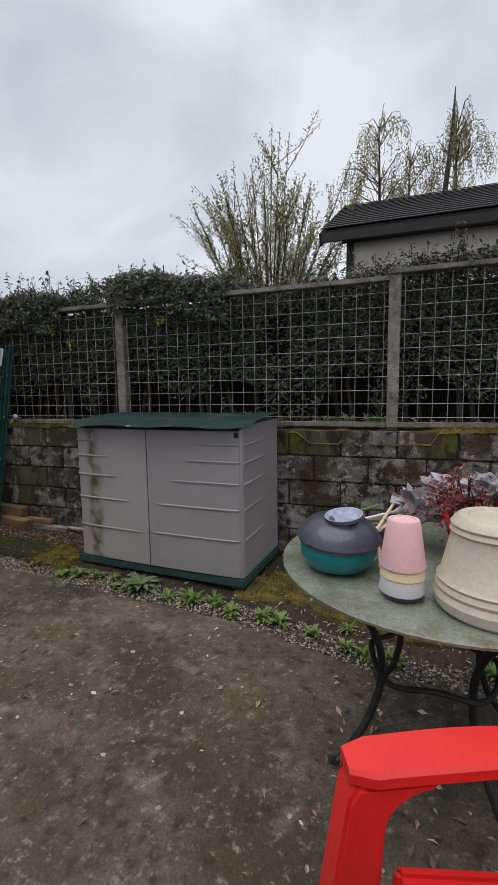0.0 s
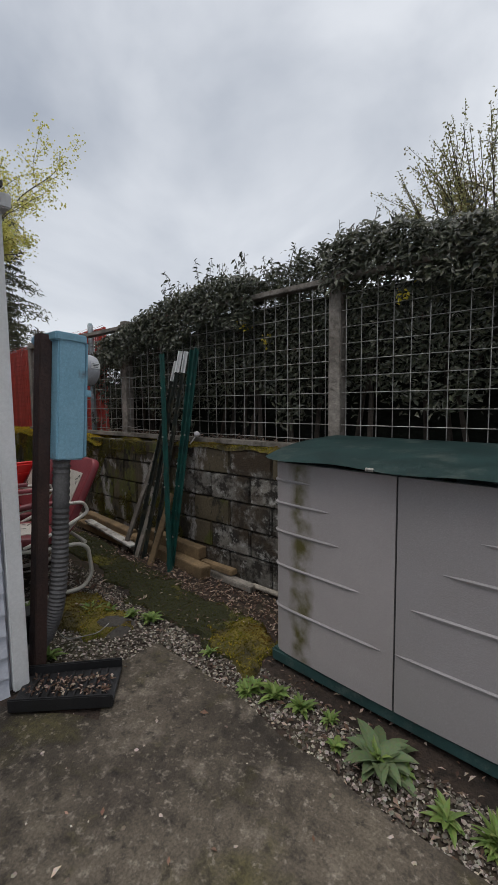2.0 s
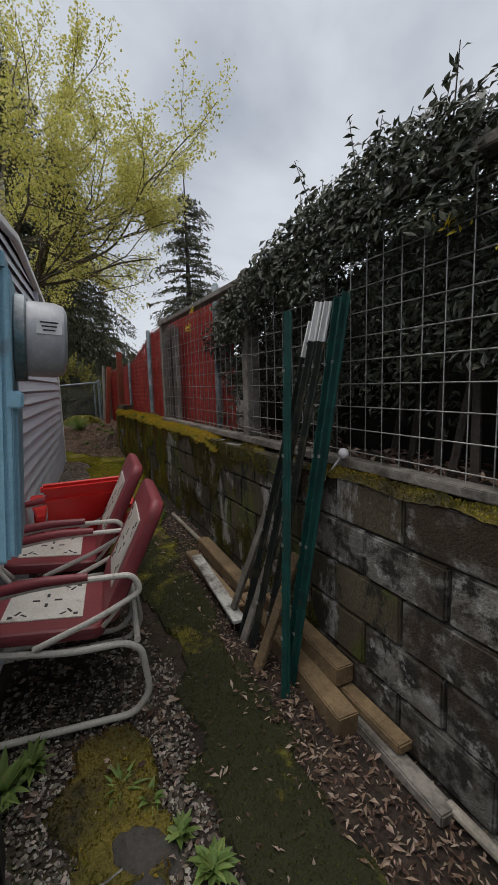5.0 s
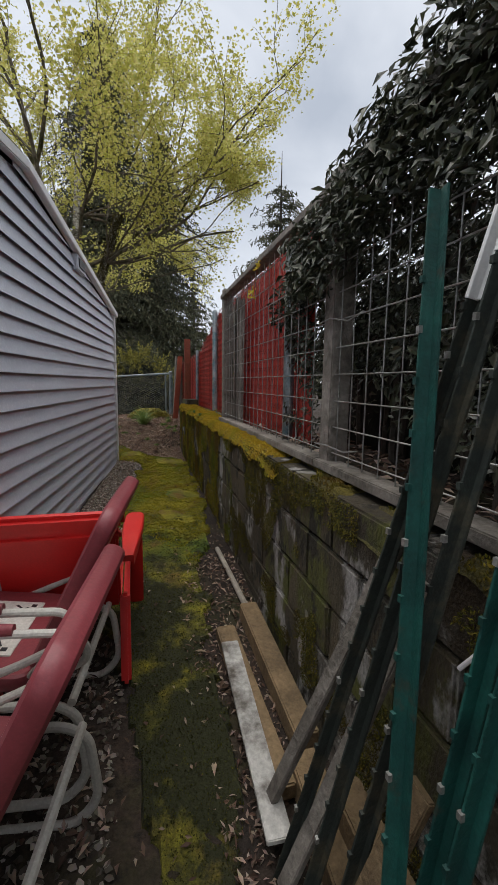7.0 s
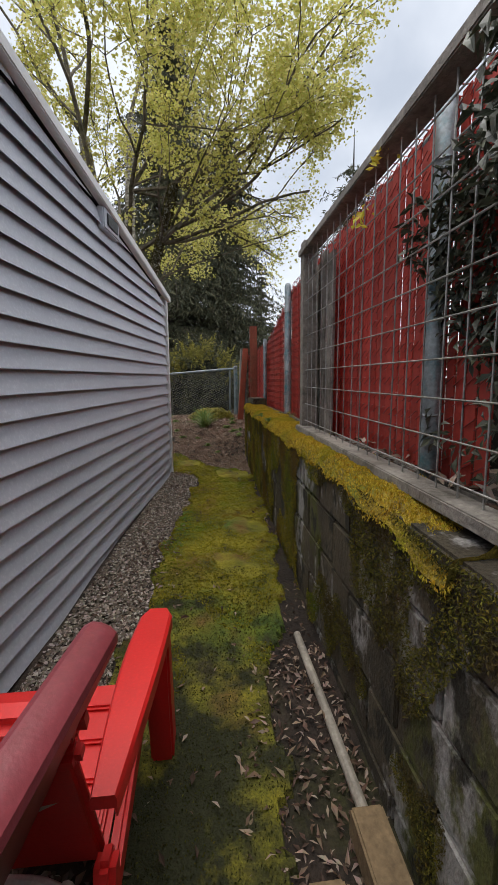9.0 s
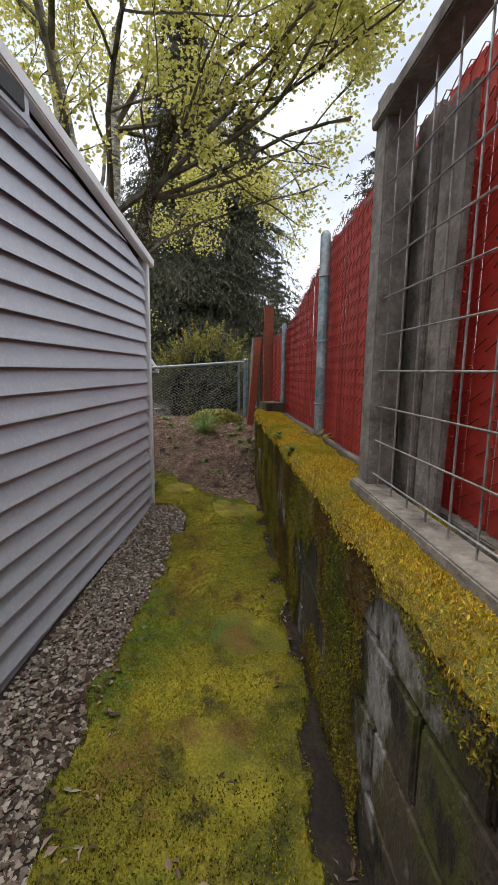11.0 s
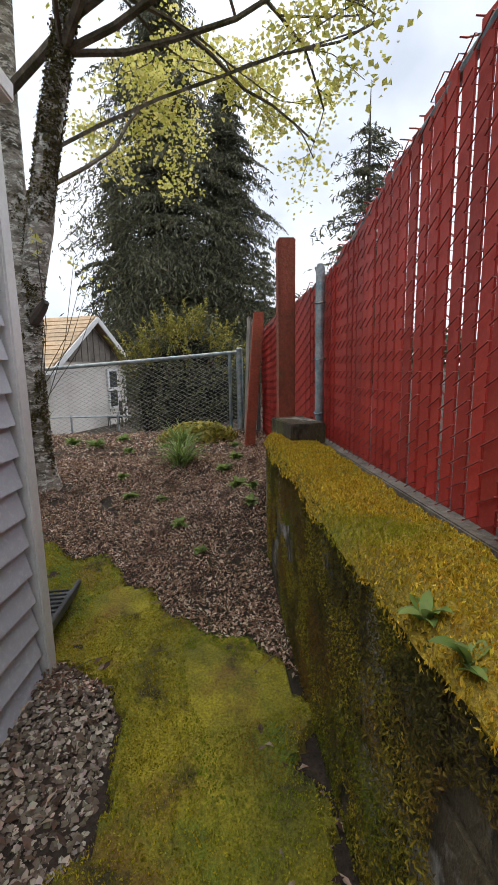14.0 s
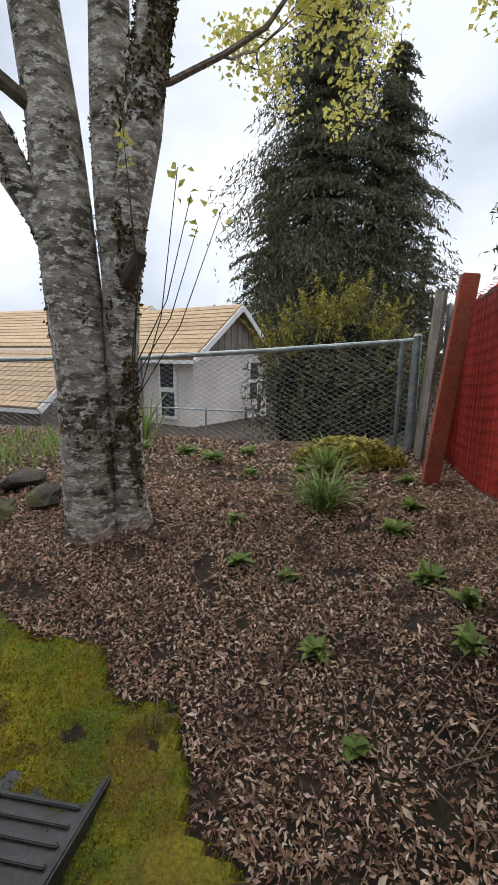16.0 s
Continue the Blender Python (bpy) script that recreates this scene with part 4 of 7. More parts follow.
for pts, rs, nm in ((L2, [0.06, 0.075, 0.072, 0.066, 0.055, 0.03], "limb"), (L_STEM, [0.18, 0.15, 0.134, 0.128, 0.128, 0.125, 0.125, 0.115, 0.10, 0.085, 0.06], "trunk"), (R_STEM, [0.17, 0.125, 0.09, 0.076, 0.078, 0.09, 0.098, 0.09, 0.08, 0.065, 0.045], "trunk"), (R2, [0.085, 0.082, 0.075, 0.068, 0.06, 0.045], "limb")):
    ob = part(nm, stem(pts, rs), BARK, None)
    ob.parent, ob.matrix_parent_inverse = maple, maple.matrix_world.inverted()
ob = part("branch_stub", tube(bmesh.new(), [(-9.64, 1.44, 1.70), (-9.56, 1.55, 1.79), (-9.54, 1.585, 1.83)], [0.045, 0.034, 0.024], 9), TWIG, None, "broken dark branch stub")
ob.parent, ob.matrix_parent_inverse = maple, maple.matrix_world.inverted()
bm, tips = bmesh.new(), []
starts = [(L_STEM[6], (0.2, -1, 0.5), 1.6, 0.06), (L_STEM[7], (0.9, -0.4, 0.7), 1.7, 0.05), (L_STEM[8], (0.4, -0.8, 0.9), 1.8, 0.055), (L_STEM[8], (-0.8, 0.2, 0.8), 1.6, 0.045), (L_STEM[9], (0.7, 0.1, 0.9), 1.7, 0.05), (L_STEM[10], (0.2, -0.3, 1), 1.8, 0.05), (L_STEM[9], (-0.3, -0.8, 0.9), 1.7, 0.05),
          (R_STEM[7], (-0.8, 0.5, 0.5), 1.7, 0.026), (R_STEM[8], (0.5, 0.8, 0.45), 1.9, 0.05), (R_STEM[9], (0.2, 0.7, 0.8), 1.8, 0.045), (R_STEM[10], (-0.2, 0.3, 1), 1.7, 0.04), (R_STEM[8], (0.9, 0.2, 0.5), 1.8, 0.045),
          (R2[3], (0.2, 1, 0.4), 1.9, 0.02), (R2[4], (0.9, 0.6, 0.3), 1.8, 0.04), (R2[5], (0.3, 0.8, 0.6), 1.7, 0.04), (R2[5], (-0.3, 0.7, 0.7), 1.6, 0.035), (R2[4], (1.0, 0.25, 0.35), 1.8, 0.022), (L_STEM[10], (0.8, 0.5, 0.6), 1.8, 0.045), (L_STEM[10], (-0.6, -0.6, 0.8), 1.7, 0.045),
          (R2[4], (0.4, 1.0, 0.2), 1.9, 0.034), (R2[5], (0.5, 1.0, 0.05), 1.9, 0.034), (R_STEM[9], (0.5, 1.0, 0.1), 1.9, 0.038), (R2[4], (-0.1, 1.0, 0.1), 1.8, 0.03), (R2[5], (-0.4, 0.9, 0.0), 1.8, 0.03), (R_STEM[9], (-0.2, 0.9, 0.0), 1.8, 0.034)]
for p0, d0, L0, r0 in starts:
    grow(bm, tips, p0, d0, L0, r0 * 0.72, 3, rt, 0.24, 0.05, (3, 4), 0.64)
# no growth reaches down over the house, nor far out over the red fence
def by_house(q):
    return (q.x > -8.7 and q.y < 2.3 and q.z < 3.1) or (q.x > -8.2 and q.z < 3.9) or q.y > 3.3 + 0.35 * max(0.0, q.z - 2.2)


bmesh.ops.delete(bm, geom=[v for v in bm.verts if by_house(v.co)], context="VERTS")
tips = [q for q in tips if not by_house(q[0] + Vector((0.1, -0.1, -0.1)))]
BRANCHBARK = mat("mossy branch bark", (0.24, 0.20, 0.15), 0.9, dark=(0.11, 0.09, 0.065), scale=9, fine=60, bump=0.6, stain=(((0.07, 0.065, 0.02), 6.0, 0.55),), soft=0.06)
ob = part("branch_work", bm, BRANCHBARK, None, kind="stuff")
ob.parent, ob.matrix_parent_inverse = maple, maple.matrix_world.inverted()
ob = part("crown", leaf_mesh("crown", tips, 13, 0.065, 0.040, 0.034, MAPLE, limit=170000), MAPLE, None, "clusters of young yellow-green leaves", kind="stuff")
ob.parent, ob.matrix_parent_inverse = maple, maple.matrix_world.inverted()
# thin suckers on the trunk
stips = []
for i in range(6):
    q = Vector((-9.62, 1.48, 1.12 + 0.05 * i))
    e = q + Vector((0.25 + rt.uniform(-0.1, 0.1), rt.uniform(0.05, 0.6), rt.uniform(0.4, 1.0)))
    ob = part("sucker", tube(bmesh.new(), [q, q.lerp(e, 0.5) + Vector((0, 0.04, -0.02)), e], [0.0035, 0.0025, 0.0015], 4, cap=False), TWIG, None)
    ob.parent, ob.matrix_parent_inverse = maple, maple.matrix_world.inverted()
    stips.append((e, Vector((0, 0, 1))))
ob.parent, ob.matrix_parent_inverse = maple, maple.matrix_world.inverted()
ob = part("sucker_leaves", leaf_mesh("sucker_leaves", stips, 6, 0.025, 0.032, 0.022, MAPLE), MAPLE, None, kind="stuff")
ob.parent, ob.matrix_parent_inverse = maple, maple.matrix_world.inverted()

# clumps of dark moss on the stems
STEMMOSS = leaf_mat("stem moss", (0.04, 0.032, 0.016), (0.085, 0.07, 0.03), (0.17, 0.145, 0.05), 0.9, 0.1, 0.1)
g = np.random.default_rng(17)
c, nr = [], []
for pts, r0, r1 in ((L_STEM, 0.135, 0.115), (R_STEM, 0.088, 0.092), (R2, 0.085, 0.065), (L2, 0.075, 0.06)):
    for i in range(14000):
        f = g.uniform(0, min(7.0, len(pts) - 1.01))
        k = int(f)
        q = pts[k].lerp(pts[k + 1], f - k)
        a = g.uniform(0, math.tau)
        if noise.noise((q.x * 3 + math.cos(a) * 0.8, q.y * 3 + math.sin(a) * 0.8, q.z * 2.6)) > 0.24 - 0.19 * (q.z - 1):
            r = r0 + (r1 - r0) * f / 8 - 0.012 + abs(g.normal(0, 0.009))
            c.append((q.x + math.cos(a) * r, q.y + math.sin(a) * r, q.z))
            nr.append((math.cos(a) + g.normal(0, 0.6), math.sin(a) + g.normal(0, 0.6), g.normal(0.2, 0.6)))
ob = part("stem_moss", cards("stem_moss", c, nr, 0.022, 0.012, STEMMOSS), STEMMOSS, None, "dark moss clumps on the bark", kind="stuff")
ob.parent, ob.matrix_parent_inverse = maple, maple.matrix_world.inverted()


def conifer(name, at, h, rad, layers, per, label, leader=0.06, droop=0.35, low=0.08, seed=1, fine=0.55, gap=0.0, thick=1.0):
    """A fir: a tapered trunk and whorls of drooping limbs clothed in needle sprays."""
    rr = random.Random(seed)
    tree = thing(name, label, "tree", pose(*at))
    part("trunk", tube(bmesh.new(), [(0, 0, -0.3), (0, 0, h * 0.5), (0, 0, h)], [h * 0.016, h * 0.010, 0.015], 9), TWIG, tree)
    bm = bmesh.new()
    c, nr, sp = [], [], []
    for k in range(layers):
        f = low + (1 - leader - low) * k / layers
        z = h * f
        R = rad * (1 - f) ** 0.75 * rr.uniform(0.5, 1.25) + 0.12
        for j in range(per):
            if rr.random() < gap:
                continue
            a = rr.uniform(0, math.tau)
            Rj = R * rr.uniform(0.45, 1.2)
            pts = [Vector((math.cos(a) * Rj * s, math.sin(a) * Rj * s, z + Rj * (0.18 * s - droop * s * s * 1.3))) for s in (0, 0.35, 0.7, 1.0)]
            tube(bm, pts, [0.012 + 0.01 * R, 0.01 + 0.006 * R, 0.01, 0.004], 3, cap=False)
            m = int((7 + 77 * Rj / max(rad, 0.1)) * thick)
            for i in range(m):
                s = 0.15 + 0.85 * (i + rr.random()) / m
                q = pts[0].lerp(pts[3], s)
                q.z = z + Rj * (0.18 * s - droop * s * s * 1.3)
                w = Rj * 0.16
                o = Vector((-math.sin(a), math.cos(a), 0)) * rr.gauss(0, w)
                c.append(q + o + Vector((0, 0, -abs(rr.gauss(0, 0.12 * fine)) * (1 + droop))))
                nr.append((rr.gauss(0, 0.8), rr.gauss(0, 0.8), 0.5))
                sp.append((math.cos(a) * 0.7 + rr.gauss(0, 0.7), math.sin(a) * 0.7 + rr.gauss(0, 0.7), -droop * 2.2))
    part("limb_work", bm, TWIG, tree, kind="stuff")
    part("crown", cards("crown", c, nr, fine, fine * 0.22, FIRLEAF, spin=sp), FIRLEAF, tree, kind="stuff")
    return tree


conifer("fir_tree", (-36.1, 0.3, -0.5), 26.5, 8.4, 66, 22, "tall dark dense fir with drooping limbs", seed=2, fine=0.33, gap=0.3, leader=0.02, low=0.03, droop=0.42, thick=2.3)
conifer("fir_tree", (-37.3, 4.2, -0.5), 20.5, 6.2, 50, 18, "dark fir with drooping limbs beside a taller one", seed=3, fine=0.33, gap=0.3, leader=0.02, low=0.03, droop=0.42, thick=2.2)
conifer("fir_tree", (-39.0, -3.2, -0.5), 16.0, 4.0, 30, 9, "dark fir with drooping limbs at the wood's edge", seed=9, fine=0.5, low=0.03)
conifer("spruce_tree", (-36.1, 13.4, -0.5), 19.5, 5.4, 36, 8, "slender open spruce with a bare leader", leader=0.12, droop=0.25, seed=4, fine=0.4, gap=0.2)
conifer("spruce_tree", (-52.0, 8.6, -0.5), 14.5, 2.6, 26, 6, "small distant spruce on the skyline", seed=5, fine=0.4, droop=0.2)
conifer("spruce_tree", (-46.0, 18.0, -0.5), 13.0, 3.0, 24, 7, "small distant spruce behind the red fence", seed=6, fine=0.4, droop=0.25)
conifer("fir_tree", (10.5, 24.0, 0.9), 12.0, 3.2, 26, 8, "dark distant fir behind a white house", seed=7, fine=0.4)
conifer("sapling_conifer", (-4.2, 9.0, 1.0), 3.35, 0.75, 14, 5, "small conifer tip showing above the hedge", seed=8, fine=0.13, droop=0.15)
conifer("sapling_conifer", (-2.0, 8.0, 1.0), 3.15, 0.7, 14, 5, "small conifer tip showing above the hedge", seed=18, fine=0.13, droop=0.15)

# upright leafy shrub tree behind the hedge
tree = thing("shrub_tree", "many-stemmed upright small tree in early bronze-green leaf", "tree", pose(-1.3, 8.0, 1.0))
bm, tips = bmesh.new(), []
rt = random.Random(21)
for i in range(38):
    a, k = rt.uniform(0, math.tau), rt.uniform(0.0, 1.0) ** 0.6
    top = Vector((math.cos(a) * 2.3 * k, math.sin(a) * 1.5 * k, rt.uniform(4.3, 5.35) * (1 - 0.36 * k * k)))
    b0 = Vector((math.cos(a) * 0.25, math.sin(a) * 0.25, 0))
    mid = b0.lerp(top, 0.45) + Vector((-math.cos(a) * 0.15, -math.sin(a) * 0.15, 0.3))
    pts = [b0, b0.lerp(mid, 0.6), mid, mid.lerp(top, 0.5), top]
    tube(bm, pts, [0.03, 0.024, 0.016, 0.010, 0.004], 5, cap=False)
    for s in np.linspace(0.25, 1.0, 44):
        q = mid.lerp(top, (s - 0.3) / 0.7) if s > 0.3 else b0.lerp(mid, s / 0.3)
        tips.append((q, top - mid))
    for j in range(9):
        q = mid.lerp(top, rt.uniform(-0.2, 0.75))
        e = q + Vector((math.cos(a) * 0.3 + rt.gauss(0, 0.3), math.sin(a) * 0.3 + rt.gauss(0, 0.3), rt.uniform(0.4, 0.8)))
        tube(bm, [q, q.lerp(e, 0.5) + Vector((0.04, 0, -0.03)), e], [0.008, 0.005, 0.003], 4, cap=False)
        tips += [(q.lerp(e, s), e - q) for s in np.linspace(0.15, 1, 16)]
part("stem_work", bm, TWIG, tree, kind="stuff")
part("crown", leaf_mesh("crown", tips, 4, 0.03, 0.042, 0.022, BUSHLEAF, limit=40000), BUSHLEAF, tree, kind="stuff")

# pale drooping trees farther off
for at, h, seed in (((0.3, 16.0, 1.0), 9.3, 31), ((1.3, 17.5, 1.0), 8.8, 32), ((2.8, 17.0, 1.0), 9.6, 33)):
    tree = thing("birch_tree", "airy birch with drooping twigs in pale new leaf", "tree", pose(*at))
    rt = random.Random(seed)
    bm, tips = bmesh.new(), []
    tube(bm, [(0, 0, -0.2), (0.1, 0, h * 0.5), (0.0, 0.1, h)], [0.14, 0.09, 0.01], 8)
    for i in range(75):
        f = rt.uniform(0.3, 1.0)
        a = rt.uniform(0, math.tau)
        R = 2.6 * (1 - f) ** 0.6 + 0.3
        q = Vector((0.05, 0, h * f))
        e = q + Vector((math.cos(a) * R, math.sin(a) * R, 0.5))
        tube(bm, [q, q.lerp(e, 0.6) + Vector((0, 0, 0.25)), e], [0.02, 0.012, 0.005], 4, cap=False)
        for j in range(4):
            g0 = q.lerp(e, rt.uniform(0.4, 1.0))
            L = rt.uniform(0.5, 1.4)
            g1 = g0 + Vector((math.cos(a) * 0.2, math.sin(a) * 0.2, -L))
            tube(bm, [g0, g0.lerp(g1, 0.5) + Vector((math.cos(a) * 0.12, math.sin(a) * 0.12, 0.06)), g1], [0.006, 0.005, 0.003], 3, cap=False)
            tips += [(g0.lerp(g1, s), g1 - g0) for s in np.linspace(0, 1, 14)]
    part("branch_work", bm, TWIG, tree, kind="stuff")
    part("crown", leaf_mesh("crown", tips, 2, 0.05, 0.07, 0.04, BUSHLEAF, limit=8000), BUSHLEAF, tree, kind="stuff")
snag = tagged(part("dead_trunk", tube(bmesh.new(), [(2.3, 16.2, 0.9), (2.35, 16.2, 7.0), (2.6, 16.2, 9.6), (2.65, 16.2, 11.1)], [0.13, 0.10, 0.07, 0.015], 8), TWIG), "bare broken dead trunk", "tree")

# golden shrub and dark growth beyond the chain-link fence
shrub = thing("shrub", "golden-tipped evergreen shrub behind the chain-link fence", "shrub", pose(-12.75, 2.36, 0.2))
g = np.random.default_rng(3)
n = 17000
d = g.normal(size=(n, 3))
d /= np.linalg.norm(d, axis=1, keepdims=True)
lump = np.array([1 + 0.5 * noise.noise((v[0] * 2.4, v[1] * 2.4, v[2] * 2.4)) for v in d])
rad = lump * g.uniform(0.65, 1.08, n)
c = np.stack([d[:, 0] * 0.7 * rad, d[:, 1] * 0.95 * rad, 0.75 + d[:, 2] * 1.15 * rad], axis=1)
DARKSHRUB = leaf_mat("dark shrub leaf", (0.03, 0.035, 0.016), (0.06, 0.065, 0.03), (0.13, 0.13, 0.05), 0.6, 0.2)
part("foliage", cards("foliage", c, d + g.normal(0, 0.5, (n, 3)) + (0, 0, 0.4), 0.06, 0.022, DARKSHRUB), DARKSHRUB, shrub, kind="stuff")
tc, tn, tsp = [], [], []
for i in range(120):
    a, k = g.uniform(0, math.tau), math.sqrt(g.uniform())
    q = np.array((0.6 * k * math.cos(a), 0.85 * k * math.sin(a), 0.95 + 0.95 * math.sqrt(max(0.0, 1 - k * k)) * (0.75 + 0.35 * noise.noise((i * 0.7, a, k)))))
    up = np.array((0.35 * k * math.cos(a) + g.normal(0, 0.15), 0.45 * k * math.sin(a) + g.normal(0, 0.15), 1.0))
    L = g.uniform(0.15, 0.42)
    for f in np.linspace(0, 1, 60):
        tc.append(q + up * L * f + g.normal(0, 0.035 * (1.15 - f), 3))
        tn.append(g.normal(0, 0.7, 3) + (0, 0, 0.5))
        tsp.append(up + g.normal(0, 0.5, 3))
part("shoot_growth", cards("shoot_growth", tc, tn, 0.055, 0.016, SHRUBLEAF, spin=tsp), SHRUBLEAF, shrub, "upright golden new shoots", kind="stuff")
bm = bmesh.new()
for i in range(14):
    a = i * 0.45
    tube(bm, [(0, 0, -0.3), (0.3 * math.cos(a), 0.4 * math.sin(a), 0.6), (0.5 * math.cos(a), 0.75 * math.sin(a), 1.3)], [0.03, 0.02, 0.006], 5)
part("stem_work", bm, TWIG, shrub, kind="stuff")
# near-black ball painted as the shade within the shrub
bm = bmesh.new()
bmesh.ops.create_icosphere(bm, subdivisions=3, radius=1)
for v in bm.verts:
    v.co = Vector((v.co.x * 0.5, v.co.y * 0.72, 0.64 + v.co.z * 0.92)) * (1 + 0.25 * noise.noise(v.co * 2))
part("inner_growth", bm, SHADECORE, shrub)

# far woods that close the horizon
for k, (cx, cy, half, hh, dirv) in enumerate(((-75, 10, 70, 9, (0, 1)), (0, 75, 90, 6, (1, 0)), (70, -10, 80, 8, (0, 1)), (0, -70, 90, 8, (1, 0)))):
    g = np.random.default_rng(40 + k)
    n = 2600
    s = g.uniform(-half, half, n)
    hgt = np.array([hh * (0.55 + 0.5 * noise.noise((v * 0.12, k, 0)) + 0.35 * noise.noise((v * 0.5, k, 3))) for v in s])
    z = g.uniform(0, 1, n) ** 0.8 * np.maximum(hgt, 1.0)
    c = np.stack([cx + dirv[0] * s + g.normal(0, 1.5, n) * dirv[1], cy + dirv[1] * s + g.normal(0, 1.5, n) * dirv[0], z], axis=1)
    w = tagged(part("backdrop_woods", cards("backdrop_woods", c, g.normal(0, 1, (n, 3)) + (0, 0, 0.5), 2.2, 1.2, FIRLEAF), FIRLEAF), "dark distant line of woods", "woods", kind="structure")

# ---- neighbouring houses ----


def gable_house(name, label, c0, c1, back, eave, rise, base, wallm, roofm, trimm, over=0.35, siding_gable=None):
    """A house whose gable end runs from c0 to c1 and whose body runs back along a vector."""
    h = thing(name, label, "house")
    c0, c1, bk = Vector((*c0, 0)), Vector((*c1, 0)), Vector((*back, 0))
    gd = (c1 - c0).normalized()
    bd = bk.normalized()
    mid = (c0 + c1) / 2
    z = lambda v, zz: Vector((v.x, v.y, zz))
    part("wall", prism(bmesh.new(), [z(c0, base), z(c1, base), z(c1, eave), z(mid, eave + rise), z(c0, eave)], bk.length, bd), wallm, h, smooth=False)
    half = (c1 - c0).length / 2
    for s, c in ((-1, c0), (1, c1)):
        slope = rise / half
        lowp = z(c + gd * s * over, eave - slope * over)
        q = [lowp - bd * over, z(mid, eave + rise) - bd * over, z(mid, eave + rise) + bd * (bk.length + over), lowp + bd * (bk.length + over)]
        nrm = (q[1] - q[0]).cross(q[3] - q[0]).normalized()
        nrm = nrm if nrm.z > 0 else -nrm
        roof = part("roof", prism(bmesh.new(), [v + nrm * 0.02 for v in q], 0.06, nrm), roofm, h, smooth=False)
        rows = 12
        for i in range(rows):
            a, b = q[0].lerp(q[1], i / rows), q[3].lerp(q[2], i / rows)
            a2, b2 = q[0].lerp(q[1], (i + 1.08) / rows), q[3].lerp(q[2], (i + 1.08) / rows)
            part("shingle_course", prism(bmesh.new(), [a + nrm * 0.10, b + nrm * 0.10, b2 + nrm * 0.082, a2 + nrm * 0.082], 0.012, nrm), roofm, roof, smooth=False)
        part("rake_board", beam(bmesh.new(), q[0] - bd * 0.02 + Vector((0, 0, -0.02)), q[1] - bd * 0.02 + Vector((0, 0, -0.02)), 0.04, 0.16), trimm, h)
        part("gutter", beam(bmesh.new(), q[0] + Vector((0, 0, -0.03)), q[3] + Vector((0, 0, -0.03)), 0.09, 0.10), trimm, h)
    return h, gd, bd


BROWN = mat("weathered vertical siding", (0.30, 0.26, 0.225), 0.85, scale=3, fine=40, bump=0.1)
nb, gd, bd = gable_house("house", "cream stucco house with a tan shingle roof", (-19.05, -1.75), (-22.6, -0.45), (-3.2, -9.0), 1.62, 1.35, -0.6, STUCCO, TANSHINGLE, WHITE)
c0, c1 = Vector((-19.05, -1.75, 0)), Vector((-22.6, -0.45, 0))
L = (c1 - c0).length
outn = Vector((gd.y, -gd.x, 0))
outn = outn if outn.dot(bd) < 0 else -outn
tri = [c0 + gd * 0.15 + Vector((0, 0, 1.66)) + outn * 0.02, c1 - gd * 0.15 + Vector((0, 0, 1.66)) + outn * 0.02, (c0 + c1) / 2 + Vector((0, 0, 2.88)) + outn * 0.02]
part("gable_siding", prism(bmesh.new(), tri, 0.02, outn), BROWN, nb, "grey-brown vertical boards in the gable", smooth=False)
for i in range(12):
    f = (i + 0.5) / 12
    q = c0 + gd * L * f + outn * 0.05
    part("batten", beam(bmesh.new(), q + Vector((0, 0, 1.66)), q + Vector((0, 0, 1.68 + 1.2 * (1 - abs(2 * f - 1)))), 0.03, 0.02, 0.0, up=gd), BROWN, nb)


def window(house, c, along, out, w, h, m=WHITE):
    win = part("window", beam(bmesh.new(), c - along * w / 2 + out * 0.03, c + along * w / 2 + out * 0.03, 0.06, h, 0.01), m, house, "white framed window")
    for s in (-1, 1):
        part("pane", beam(bmesh.new(), c + along * (w * 0.02) * s + Vector((0, 0, s * h * 0.24)) - along * w * 0.36 + out * 0.055, c + along * (w * 0.02) * s + Vector((0, 0, s * h * 0.24)) + along * w * 0.36 + out * 0.055, 0.02, h * 0.40, 0.003), DARKGLASS, win)


window(nb, c0 + gd * (L * 0.80) + Vector((0, 0, 0.75)), gd, outn, 0.62, 1.35)
front_n = Vector((-bd.y, bd.x, 0))
front_n = front_n if front_n.dot(gd) < 0 else -front_n
window(nb, c0 + bd * 0.9 + Vector((0, 0, 0.55)), bd, front_n, 0.7, 1.7)
part("downspout", tube(bmesh.new(), [c1 + outn * 0.05 + Vector((0, 0, 1.5)), c1 + outn * 0.05 + Vector((0, 0, -0.6))], 0.04, 8), WHITE, nb)
seat = thing("garden_chair", "small dark metal chair beside the cream house", "chair", pose(-21.2, -0.55, -0.6, 0, 0, 20))
part("seat", box(bmesh.new(), (0.5, 0.45, 0.05), (0, 0, 0.45), bevel=0.01), IRON, seat)
part("backrest", box(bmesh.new(), (0.5, 0.04, 0.5), (0, 0.22, 0.72), bevel=0.01), IRON, seat)
for sx in (-1, 1):
    for sy in (-1, 1):
        part("leg", tube(bmesh.new(), [(0.22 * sx, 0.19 * sy, 0), (0.22 * sx, 0.19 * sy, 0.45)], 0.018, 6), IRON, seat)

nb2, g2, b2 = gable_house("house", "low wing with a broad tan shingle roof and white gutters", (-20.6, -6.0), (-27.0, -5.0), (-1.5, -9.0), 1.85, 1.5, -0.6, STUCCO, TANSHINGLE, WHITE)
